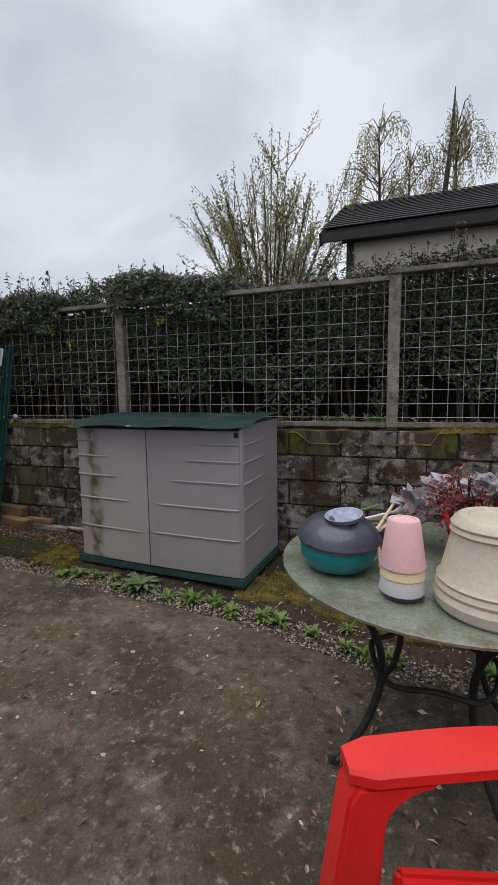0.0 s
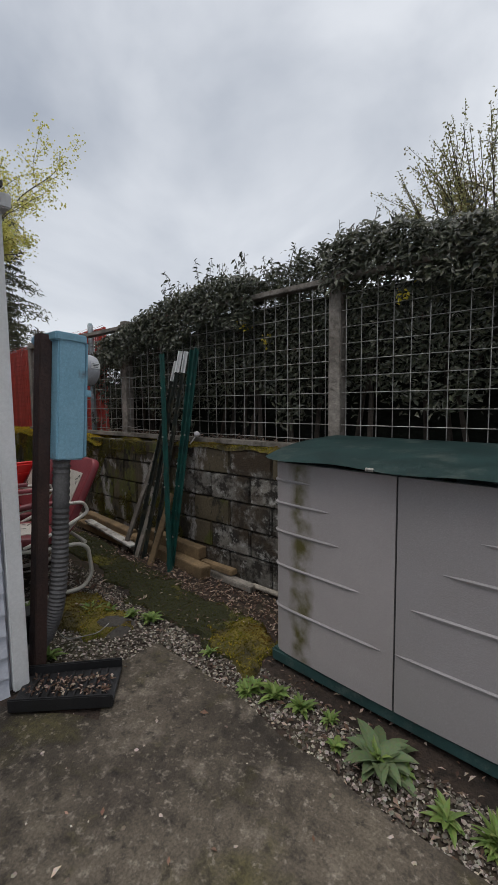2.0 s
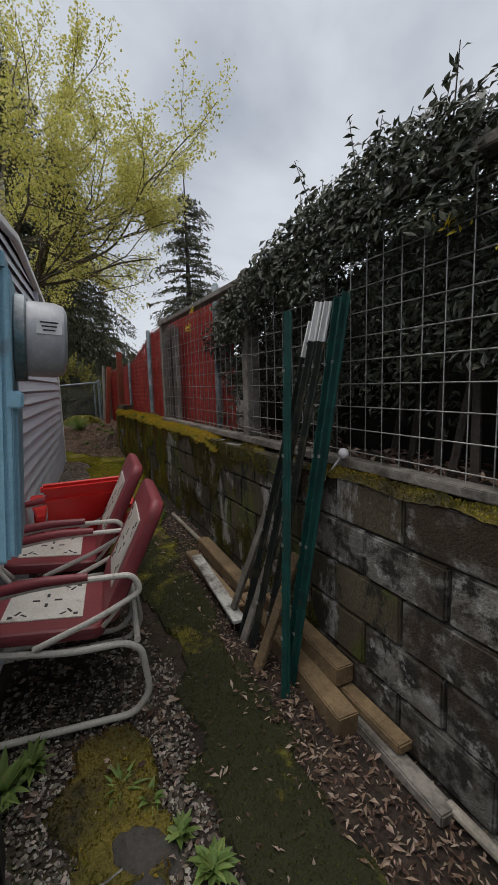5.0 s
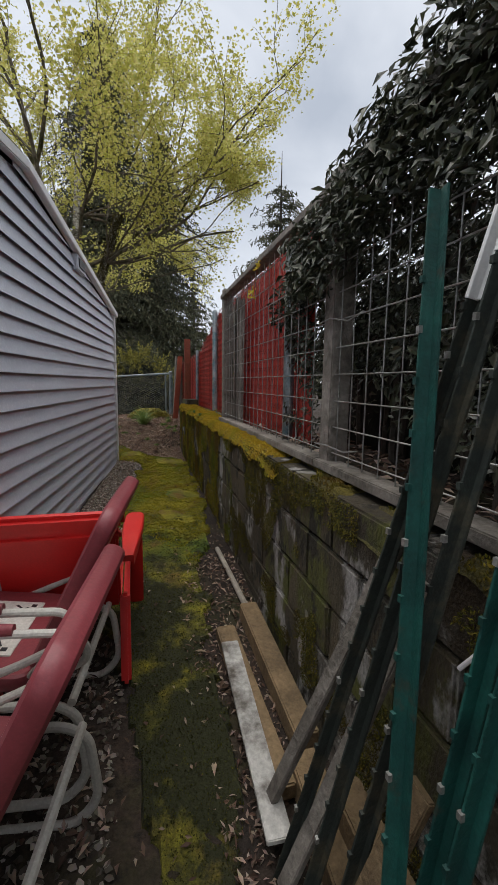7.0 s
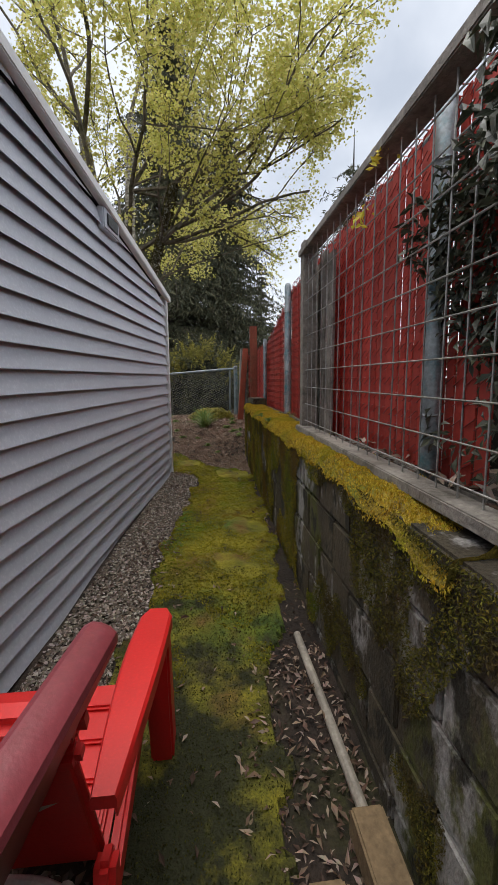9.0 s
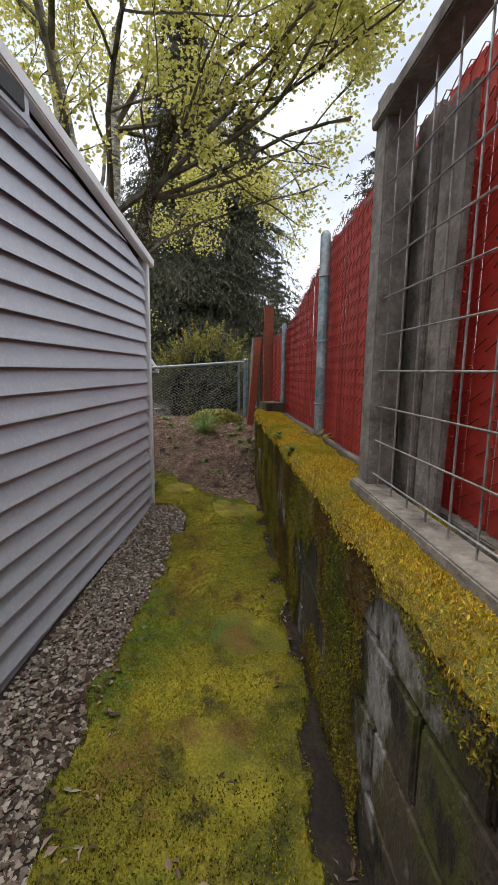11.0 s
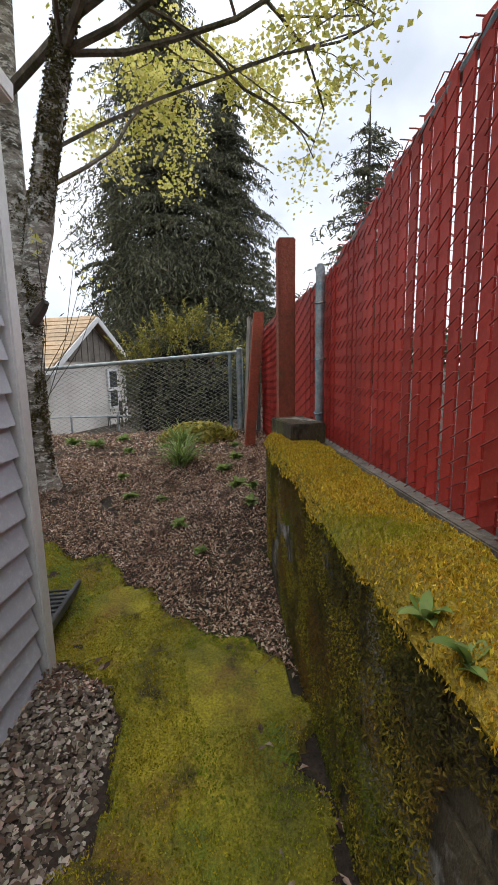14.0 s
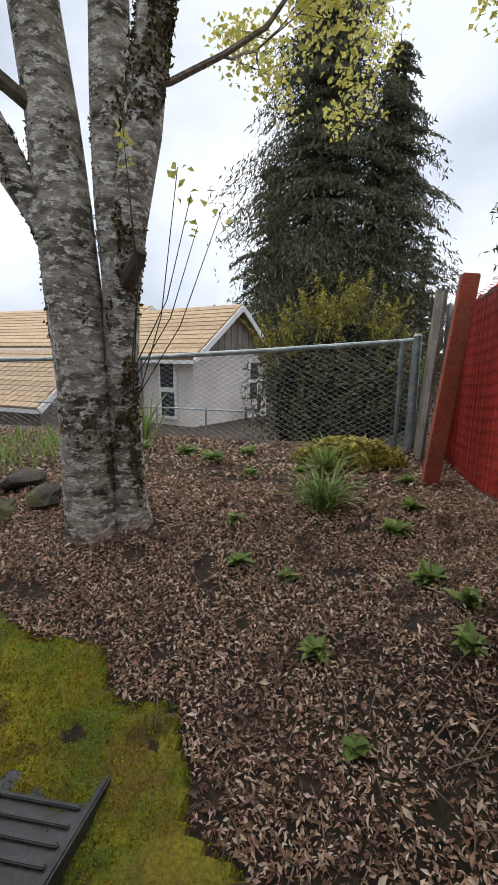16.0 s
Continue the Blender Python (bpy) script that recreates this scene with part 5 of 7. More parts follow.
nb3, g3, b3 = gable_house("house", "long low outbuilding with a tan shingle roof", (-17.2, -5.2), (-20.2, -4.7), (-1.2, -8.0), 0.38, 1.15, -0.6, GREYWOOD, TANSHINGLE, WHITE)

wh = thing("house", "white house with a charcoal shingle roof beyond the hedge", "house")
part("wall", box(bmesh.new(), (7.0, 5.0, 4.05), (3.95, 8.88, 1.525)), STUCCO, wh, smooth=False)
DARKTRIM = mat("dark brown trim", (0.03, 0.024, 0.022), 0.7, scale=5, fine=50, bump=0.05)
ra, rb, rc, rd = Vector((0.03, 6.2, 3.58)), Vector((8.0, 6.2, 3.58)), Vector((8.0, 9.0, 4.98)), Vector((0.03, 9.0, 4.98))
nrm = (rb - ra).cross(rd - ra).normalized()
wr = part("roof", prism(bmesh.new(), [ra, rb, rc, rd], 0.06, nrm), SHINGLE, wh, smooth=False)
for i in range(14):
    a, b, c, d = ra.lerp(rd, i / 14), rb.lerp(rc, i / 14), rb.lerp(rc, (i + 1.1) / 14), ra.lerp(rd, (i + 1.1) / 14)
    part("shingle_course", prism(bmesh.new(), [a + nrm * 0.085, b + nrm * 0.085, c + nrm * 0.068, d + nrm * 0.068], 0.012, nrm), SHINGLE, wr, smooth=False)
part("fascia", beam(bmesh.new(), ra + Vector((0, -0.03, -0.05)), rb + Vector((0, -0.03, -0.05)), 0.04, 0.13), DARKTRIM, wh)
part("rake_board", beam(bmesh.new(), ra + Vector((-0.02, 0, -0.06)), rd + Vector((-0.02, 0, -0.06)), 0.04, 0.18), DARKTRIM, wh)
part("soffit", box(bmesh.new(), (7.6, 0.2, 0.03), (4.1, 6.28, 3.50)), DARKTRIM, wh)
part("corner_trim", box(bmesh.new(), (0.10, 0.10, 2.6), (0.42, 6.37, 2.2)), DARKTRIM, wh)

# ---- storage shed ----
SHEDW, SHEDD = 1.40, 0.70
shed = thing("storage_shed", "taupe resin storage shed with a dark green sloping lid", "shed", pose(-1.2, 2.285, 0.012, 0, 0, -3.5))
part("base", box(bmesh.new(), (SHEDW + 0.02, SHEDD + 0.01, 0.07), (SHEDW / 2, SHEDD / 2 - 0.004, 0.035), bevel=0.012), SHEDGREEN, shed, "dark green resin plinth")


def shed_panel(bm, pts, z0, z1a, z1b, thick=0.03):
    """An upright bent panel along points in plan; the top runs from z1a to z1b."""
    n = len(pts)
    out = []
    for i, p in enumerate(pts):
        a, b = pts[max(0, i - 1)], pts[min(n - 1, i + 1)]
        d = Vector((b[0] - a[0], b[1] - a[1])).normalized()
        inn = Vector((-d.y, d.x)) * thick
        f = i / (n - 1)
        zt = z1a + (z1b - z1a) * f
        out.append([bm.verts.new((p[0], p[1], z0)), bm.verts.new((p[0], p[1], zt)), bm.verts.new((p[0] + inn.x, p[1] + inn.y, zt)), bm.verts.new((p[0] + inn.x, p[1] + inn.y, z0))])
    for u, w in zip(out, out[1:]):
        for k in range(4):
            bm.faces.new((u[k], w[k], w[(k + 1) % 4], u[(k + 1) % 4]))
    bm.faces.new(out[0])
    bm.faces.new(out[-1][::-1])
    bmesh.ops.recalc_face_normals(bm, faces=bm.faces)
    return bm


STREAK = mat("taupe resin with algae streak", (0.42, 0.385, 0.38), 0.5, dark=(0.37, 0.34, 0.335), scale=2, fine=160, bump=0.06, fine_amount=0.12)
sn, sl = STREAK.node_tree.nodes, STREAK.node_tree.links
sb = sn["Principled BSDF"]
old = sb.inputs["Base Color"].links[0].from_socket
geo = sn.new("ShaderNodeNewGeometry")
sep = sn.new("ShaderNodeSeparateXYZ")
sl.new(geo.outputs["Position"], sep.inputs["Vector"])
wob = sn.new("ShaderNodeTexNoise")
wob.inputs["Scale"].default_value, wob.inputs["Detail"].default_value = 9.0, 6.0
sl.new(geo.outputs["Position"], wob.inputs["Vector"])
off = sn.new("ShaderNodeMath")
off.operation = "MULTIPLY_ADD"
sl.new(wob.outputs["Fac"], off.inputs[0])
off.inputs[1].default_value = 0.10
sl.new(sep.outputs["X"], off.inputs[2])
dist = sn.new("ShaderNodeMath")
dist.operation = "SUBTRACT"
sl.new(off.outputs[0], dist.inputs[0])
dist.inputs[1].default_value = -0.965
ab = sn.new("ShaderNodeMath")
ab.operation = "ABSOLUTE"
sl.new(dist.outputs[0], ab.inputs[0])
win = sn.new("ShaderNodeMapRange")
win.inputs["From Min"].default_value, win.inputs["From Max"].default_value = 0.075, 0.02
sl.new(ab.outputs[0], win.inputs["Value"])
fac = sn.new("ShaderNodeMath")
fac.operation = "MULTIPLY"
sl.new(win.outputs["Result"], fac.inputs[0])
blot = sn.new("ShaderNodeTexNoise")
blot.inputs["Scale"].default_value, blot.inputs["Detail"].default_value = 14.0, 4.0
sl.new(geo.outputs["Position"], blot.inputs["Vector"])
br = sn.new("ShaderNodeMapRange")
br.inputs["From Min"].default_value, br.inputs["From Max"].default_value = 0.3, 0.62
sl.new(blot.outputs["Fac"], br.inputs["Value"])
sl.new(br.outputs["Result"], fac.inputs[1])
smix = sn.new("ShaderNodeMix")
smix.data_type = "RGBA"
sl.new(fac.outputs[0], smix.inputs["Factor"])
sl.new(old, smix.inputs[6])
smix.inputs[7].default_value = (0.085, 0.075, 0.02, 1)
sl.new(smix.outputs[2], sb.inputs["Base Color"])


def corner(cx, cy, r, a0, a1, n=7):
    return [(cx + r * math.cos(radians(a0 + (a1 - a0) * i / (n - 1))), cy + r * math.sin(radians(a0 + (a1 - a0) * i / (n - 1)))) for i in range(n)]


def bow(x):
    return -0.022 * (1 - ((x - SHEDW / 2) / (SHEDW / 2)) ** 2)


SEAM = 0.675
left_pts = corner(0.06, 0.06, 0.06, 180, 270) + [(x, bow(x)) for x in np.linspace(0.09, SEAM - 0.004, 12)]
right_pts = [(x, bow(x)) for x in np.linspace(SEAM + 0.004, SHEDW - 0.05, 12)] + [(SHEDW - 0.022, 0.012)]
ld = part("door", shed_panel(bmesh.new(), left_pts, 0.07, 1.055, 1.055), STREAK, shed, "taupe resin door with a green algae streak")
rd_ = part("door", shed_panel(bmesh.new(), right_pts, 0.07, 1.055, 1.055), SHEDGREY, shed)
side_r = corner(SHEDW - 0.035, 0.035, 0.035, 300, 360, 5) + [(SHEDW, 0.2), (SHEDW, SHEDD)]
part("side_panel", shed_panel(bmesh.new(), side_r, 0.07, 1.055, 1.10), SHEDGREY, shed)
part("side_panel", shed_panel(bmesh.new(), [(0, SHEDD), (0, 0.2), (0, 0.068)], 0.07, 1.10, 1.055), SHEDGREY, shed)
part("back_panel", shed_panel(bmesh.new(), [(SHEDW - 0.01, SHEDD), (0.01, SHEDD)], 0.07, 1.10, 1.10), SHEDGREY, shed)
SEAMDARK = mat("seam shadow line", (0.03, 0.03, 0.03), 0.8, scale=5, fine=20, bump=0)


def ridge(pts, z, r=0.008):
    return tube(bmesh.new(), [(x, y - 0.001, z) for x, y in pts], [0.001] + [r] * (len(pts) - 2) + [0.001], 6)


for z, f in ((0.965, 0.40), (0.85, 0.50), (0.705, 0.62), (0.53, 0.79), (0.31, 0.995)):
    n = max(9, int(len(left_pts) * (0.37 + 0.63 * f)))
    part("moulded_ridge", ridge(left_pts[:n], z), SHEDGREY, ld)
for z, f in ((0.965, 0.5), (0.85, 0.39), (0.705, 0.27), (0.53, 0.15), (0.32, 0.0)):
    part("moulded_ridge", ridge(right_pts[int(len(right_pts) * f):], z), SHEDGREY, rd_)
for z in (0.96, 0.84, 0.70, 0.53, 0.32):
    part("moulded_ridge", tube(bmesh.new(), [(SHEDW + 0.001, 0.03, z), (SHEDW + 0.001, 0.25, z + 0.006), (SHEDW + 0.001, 0.40, z + 0.012)], [0.008, 0.008, 0.001], 6), SHEDGREY, shed)
# lid: sloped, with a waved front lip
bm = bmesh.new()
nx, ny = 40, 14
grid = []
for i in range(nx + 1):
    x = -0.045 + (SHEDW + 0.09) * i / nx
    rowv = []
    for j in range(ny + 1):
        f = j / ny
        y = -0.085 - 0.03 * (1 - ((x - SHEDW / 2) / (SHEDW / 2 + 0.045)) ** 2) * (1 - f) + (SHEDD + 0.10) * f
        z = 1.092 + 0.048 * f ** 0.9 + 0.012 * math.sin(f * math.pi)
        side = max(0.0, (abs(x - SHEDW / 2) - (SHEDW / 2 - 0.10)) / 0.145)
        y += 0.13 * (1 - math.sqrt(max(0.0, 1 - min(1, side) ** 2))) * (1 - f) ** 2
        if j == 0:
            z -= 0.008 + 0.006 * math.sin(x * 11)
        rib = 0.006 if abs(((x + 0.2) % 0.36) - 0.18) < 0.10 and 0.12 < f < 0.95 else 0.0
        rowv.append(bm.verts.new((x, y, z + rib)))
    grid.append(rowv)
for i in range(nx):
    for j in range(ny):
        bm.faces.new((grid[i][j], grid[i + 1][j], grid[i + 1][j + 1], grid[i][j + 1]))
bmesh.ops.solidify(bm, geom=bm.faces[:], thickness=0.022)
bmesh.ops.recalc_face_normals(bm, faces=bm.faces)
lid = part("lid", bm, SHEDGREEN, shed, "sloping dark green resin lid with faded marks")
part("latch", box(bmesh.new(), (0.045, 0.02, 0.012), (0.60, -0.11, 1.085), bevel=0.006), CREAM, lid, "small pale latch")
part("hinge_notch", box(bmesh.new(), (0.03, 0.012, 0.035), (SHEDW - 0.04, -0.001, 1.03), bevel=0.004), SEAMDARK, shed)
part("seam", box(bmesh.new(), (0.006, 0.02, 0.98), (SEAM, bow(SEAM) + 0.012, 0.565)), SEAMDARK, shed)
part("seam", box(bmesh.new(), (0.008, 0.012, 0.97), (SHEDW - 0.02, 0.022, 0.56)), SEAMDARK, shed)

# ---- glass-topped table and the pots on it ----
TC = Vector((1.28, 1.20, 0.0))
table = thing("patio_table", "round dusty glass table on curved dark iron legs", "table", pose(TC.x, TC.y, 0.012))
part("tabletop", lathe(bmesh.new(), [(0, 0.70), (0.525, 0.70), (0.533, 0.704), (0.533, 0.711), (0.525, 0.715), (0, 0.715)], 64), GLASS, table)
part("rim_ring", tube(bmesh.new(), [(0.42 * math.cos(a), 0.42 * math.sin(a), 0.685) for a in np.linspace(0, math.tau, 40, endpoint=False)], 0.011, 8, closed=True), IRON, table)
for k in range(4):
    a = radians(212 + 90 * k)
    cs, sn_ = math.cos(a), math.sin(a)
    prof = [(0.42, 0.685), (0.36, 0.62), (0.25, 0.52), (0.20, 0.40), (0.20, 0.28), (0.25, 0.15), (0.33, 0.05), (0.37, 0.02), (0.39, 0.035)]
    part("leg", tube(bmesh.new(), rounded([(r * cs, r * sn_, z) for r, z in prof], 0.05, 3), 0.013, 8), IRON, table)
part("brace_ring", tube(bmesh.new(), [(0.21 * math.cos(a), 0.21 * math.sin(a), 0.34 + 0.02 * math.cos(4 * a)) for a in np.linspace(0, math.tau, 40, endpoint=False)], 0.010, 8, closed=True), IRON, table)
TZ = 0.728
TEAL = mat("teal glaze", (0.01, 0.20, 0.20), 0.08, dark=(0.008, 0.15, 0.155), scale=5, fine=60, bump=0.0, vary=0, fine_amount=0.05)
PURPLE = mat("dark plum glaze", (0.075, 0.075, 0.11), 0.3, dark=(0.05, 0.05, 0.07), scale=5, fine=60, bump=0.04, vary=0)
LILAC = mat("pale lilac plastic", (0.42, 0.45, 0.60), 0.45, scale=6, fine=60, bump=0.02)
PINK = mat("pale pink plastic", (0.72, 0.44, 0.46), 0.5, scale=5, fine=60, bump=0.02, spread=0.12, fine_amount=0.05)
YELLOW = mat("pale yellow plastic", (0.74, 0.60, 0.38), 0.5, scale=5, fine=60, bump=0.02, spread=0.12, fine_amount=0.05)
PALE = mat("white plastic", (0.74, 0.70, 0.72), 0.5, scale=5, fine=60, bump=0.02, spread=0.12, fine_amount=0.05)
POTCREAM = mat("cream plastic planter", (0.62, 0.57, 0.48), 0.5, dark=(0.52, 0.47, 0.38), scale=4, fine=70, bump=0.04, fine_amount=0.1)
bowl = thing("ceramic_planter", "glossy teal ceramic bowl on the glass table", "planter", pose(0.965, 1.03, TZ))
part("bowl", lathe(bmesh.new(), [(0.0, 0.0), (0.075, 0.0), (0.105, 0.018), (0.125, 0.05), (0.128, 0.075), (0.118, 0.10), (0.108, 0.105), (0.10, 0.09), (0.0, 0.03)], 40), TEAL, bowl)
lidb = tagged(part("upturned_bowl", lathe(bmesh.new(), [(0.134, 0.0), (0.138, 0.010), (0.125, 0.036), (0.098, 0.060), (0.055, 0.072), (0.0, 0.074)], 40), PURPLE), "dark plum bowl upturned over a teal planter", "bowl")
lidb.matrix_world = pose(0.965, 1.03, TZ + 0.10, 4, 3, 0)
tray = tagged(part("small_dish", lathe(bmesh.new(), [(0, 0), (0.05, 0.0), (0.062, 0.018), (0.058, 0.018), (0.047, 0.006), (0, 0.006)], 24), LILAC), "small lilac plastic dish on an upturned bowl", "dish")
tray.matrix_world = pose(0.985, 1.01, TZ + 0.170, 8, -6, 0)
for i, (a, b, m) in enumerate((((0.86, 1.10, 0.10), (0.99, 1.16, 0.135), PALE), ((1.02, 1.10, 0.05), (1.17, 1.30, 0.13), YELLOW), ((1.05, 1.08, 0.06), (1.14, 1.34, 0.16), YELLOW), ((0.98, 1.24, 0.10), (1.14, 1.22, 0.12), NEWWOOD), ((1.0, 1.2, 0.11), (1.16, 1.36, 0.12), PALE), ((1.06, 1.12, 0.02), (1.2, 1.18, 0.09), POSTRED), ((0.95, 1.22, 0.12), (1.08, 1.34, 0.14), SPRIG), ((1.08, 1.18, 0.10), (1.10, 1.02, 0.02), YELLOW))):
    tagged(part("plant_stick", tube(bmesh.new(), [(a[0], a[1], TZ + a[2]), (b[0], b[1], TZ + b[2])], 0.006, 7), m), "thin coloured stick lying among the pots", "stick", "sticks on the table")
VIOLET = mat("violet plastic", (0.14, 0.035, 0.22), 0.4, scale=5, fine=50, bump=0.02)
tagged(part("small_cup", lathe(bmesh.new(), [(0, 0), (0.035, 0), (0.05, 0.09), (0.046, 0.09), (0.032, 0.006), (0, 0.006)], 24, (1.06, 1.20, TZ)), VIOLET), "small violet cup among sticks on the table", "cup")
for nm, m, z0, prof, lab in (("stacked_cup", PALE, 0.018, [(0, 0.03), (0.062, 0.0), (0.064, 0.004), (0.057, 0.055), (0, 0.055)], "white plastic cup upturned at the foot of a stack"), ("stacked_cup", YELLOW, 0.06, [(0.060, 0.0), (0.0625, 0.004), (0.055, 0.045), (0, 0.045)], "pale yellow plastic cup upturned in a stack"), ("stacked_cup", PINK, 0.088, [(0.061, 0.0), (0.063, 0.004), (0.045, 0.132), (0.041, 0.138), (0.034, 0.138), (0.032, 0.134), (0, 0.134)], "pale pink plastic cup upturned on a stack")):
    tagged(part(nm, lathe(bmesh.new(), prof, 36, (1.165, 0.875, TZ + z0)), m), lab, "cup", "stack of cups")
tagged(part("saucer", lathe(bmesh.new(), [(0, 0), (0.052, 0), (0.06, 0.018), (0, 0.018)], 32, (1.165, 0.875, TZ)), PURPLE), "dark plum saucer under a stack of cups", "saucer")
tagged(part("planter", lathe(bmesh.new(), [(0.0, 0.05), (0.140, 0.0), (0.150, 0.01), (0.154, 0.035), (0.146, 0.05), (0.150, 0.06), (0.143, 0.072), (0.147, 0.08), (0.138, 0.09), (0.112, 0.205), (0.118, 0.212), (0.112, 0.222), (0.116, 0.23), (0.106, 0.245), (0.096, 0.253), (0.075, 0.253), (0.07, 0.247), (0, 0.247)], 48, (1.40, 0.875, TZ)), POTCREAM), "large cream plastic planter standing upside down", "planter")
rp = thing("flower_pot", "red pot of dried red-brown flower heads", "planter", pose(1.42, 1.24, TZ))
part("pot", lathe(bmesh.new(), [(0, 0), (0.08, 0), (0.115, 0.13), (0.12, 0.13), (0.12, 0.15), (0.105, 0.15), (0.10, 0.12), (0, 0.12)], 32), RED, rp)
g = np.random.default_rng(12)
DRYRED = leaf_mat("dried red petals", (0.10, 0.02, 0.025), (0.25, 0.04, 0.05), (0.36, 0.14, 0.12), 0.8, 0.1)
n = 2200
c = g.normal(0, 1, (n, 3)) * (0.10, 0.10, 0.045) + (0.0, 0, 0.20)
part("dried_flowers", cards("dried_flowers", c, g.normal(0, 1, (n, 3)), 0.018, 0.010, DRYRED), DRYRED, rp, kind="stuff")
bm = bmesh.new()
for i in range(50):
    a = g.uniform(0, math.tau)
    tube(bm, [(0, 0, 0.13), (0.08 * math.cos(a), 0.08 * math.sin(a), 0.2), (0.17 * math.cos(a) * g.uniform(0.4, 1.1), 0.17 * math.sin(a), 0.2 + g.uniform(0, 0.12))], 0.0022, 3, cap=False)
part("dry_stalks", bm, TWIG, rp, kind="stuff")
BAG = mat("crumpled pale plastic film", (0.62, 0.60, 0.64), 0.35, scale=9, fine=50, bump=0.1, thin=0.3)
for at, s in (((1.23, 1.32, TZ + 0.16), 0.075), ((1.43, 1.20, TZ + 0.25), 0.06), ((1.30, 1.36, TZ + 0.22), 0.055)):
    bm = bmesh.new()
    bmesh.ops.create_icosphere(bm, subdivisions=3, radius=s)
    for v in bm.verts:
        v.co *= 1 + 0.9 * noise.noise(v.co * 45) + 0.4 * noise.noise(v.co * 110)
        v.co.z *= 0.8
    b = tagged(part("plastic_wrapping", bm, BAG, smooth=False), "crumpled pale plastic wrapping on dried flowers", "wrapping", "plastic wrapping")
    b.location = at

# ---- red plastic armchairs ----


def red_armchair(m, label):
    """Faces local +y."""
    ch = thing("garden_armchair", label, "chair", m, "red plastic armchairs")
    bm = bmesh.new()
    box(bm, (0.50, 0.46, 0.035), (0, 0.06, 0.335), Matrix.Rotation(radians(9), 3, "X"), 0.014)
    part("seat", bm, RED, ch)
    for i in range(4):
        part("seat_slat", box(bmesh.new(), (0.46, 0.075, 0.018), (0, -0.10 + i * 0.105, 0.335 + i * 0.0165), Matrix.Rotation(radians(9), 3, "X"), 0.007), RED, ch)
    tilt = Matrix.Rotation(radians(20), 3, "X")
    part("backrest", box(bmesh.new(), (0.50, 0.03, 0.50), (0, -0.245, 0.53), tilt, 0.012), RED, ch)
    part("back_rail", box(bmesh.new(), (0.56, 0.055, 0.07), (0, -0.325, 0.775), tilt, 0.018), RED, ch)
    part("back_rail", box(bmesh.new(), (0.53, 0.045, 0.045), (0, -0.312, 0.70), tilt, 0.012), RED, ch)
    for x in (-0.16, 0.0, 0.16):
        part("back_slat", box(bmesh.new(), (0.12, 0.02, 0.42), (x, -0.228, 0.52), tilt, 0.008), RED, ch)
    for s in (-1, 1):
        arm = part("armrest", mesh_of(arm_shape(s), "armrest", RED), RED, ch)
        part("front_leg", leg_shape(s), RED, ch)
        part("rear_leg", box(bmesh.new(), (0.045, 0.07, 0.40), (s * 0.27, -0.28, 0.19), Matrix.Rotation(radians(-14), 3, "X"), 0.014), RED, ch)
        part("side_rail", box(bmesh.new(), (0.03, 0.52, 0.07), (s * 0.272, 0.02, 0.315), Matrix.Rotation(radians(9), 3, "X"), 0.01), RED, ch)
    return ch


def leg_shape(s):
    """The moulded front leg: it flares downwards and meets the arm in a curved web."""
    back = [(0.335, 0.0), (0.30, 0.30), (0.292, 0.455)] + [(0.292 - 0.10 * (1 - math.cos(a)), 0.455 + 0.09 * math.sin(a)) for a in np.linspace(0.3, math.pi / 2, 6)]
    outline = [(0.44, 0.0), (0.40, 0.30), (0.365, 0.535), (0.345, 0.563), (0.19, 0.567)] + back[::-1]
    bm = prism(bmesh.new(), [(s * 0.315 - 0.04, y, z) for y, z in outline], 0.08, Vector((1, 0, 0)))
    bmesh.ops.bevel(bm, geom=[e for e in bm.edges if len(e.link_faces) == 2 and e.calc_face_angle() > 0.9], offset=0.008, segments=2, affect="EDGES", clamp_overlap=True)
    return bm


def arm_shape(s):
    bm = bmesh.new()
    sect = []
    for i in range(15):
        f = i / 14
        y = -0.30 + 0.66 * f
        z = 0.575 + 0.02 * math.sin(f * math.pi)
        w = 0.05 + 0.055 * math.sin(min(1, f * 1.15) * math.pi * 0.62)
        if f > 0.95:
            w *= 0.62
        cx = s * (0.29 + 0.03 * f)
        sect.append([bm.verts.new((cx + w * a, y, z + b)) for a, b in ((-0.5, -0.012), (-0.5, 0.008), (-0.42, 0.016), (0.42, 0.016), (0.5, 0.008), (0.5, -0.03), (0.44, -0.03), (0.40, -0.012))])
    for u, w in zip(sect, sect[1:]):
        for k in range(8):
            bm.faces.new((u[k], u[(k + 1) % 8], w[(k + 1) % 8], w[k]))
    bm.faces.new(sect[0])
    bm.faces.new(sect[-1][::-1])
    bmesh.ops.recalc_face_normals(bm, faces=bm.faces)
    return bm


red_armchair(pose(1.517, 0.249, 0.012, 0, 0, 113), "bright red moulded plastic armchair on the concrete patio")
red_armchair(pose(-4.08, 1.97, 0.13, 0, 0, 90) @ Matrix.Scale(0.92, 4), "bright red moulded plastic armchair on the mossy path")

# ---- metal lawn chairs ----


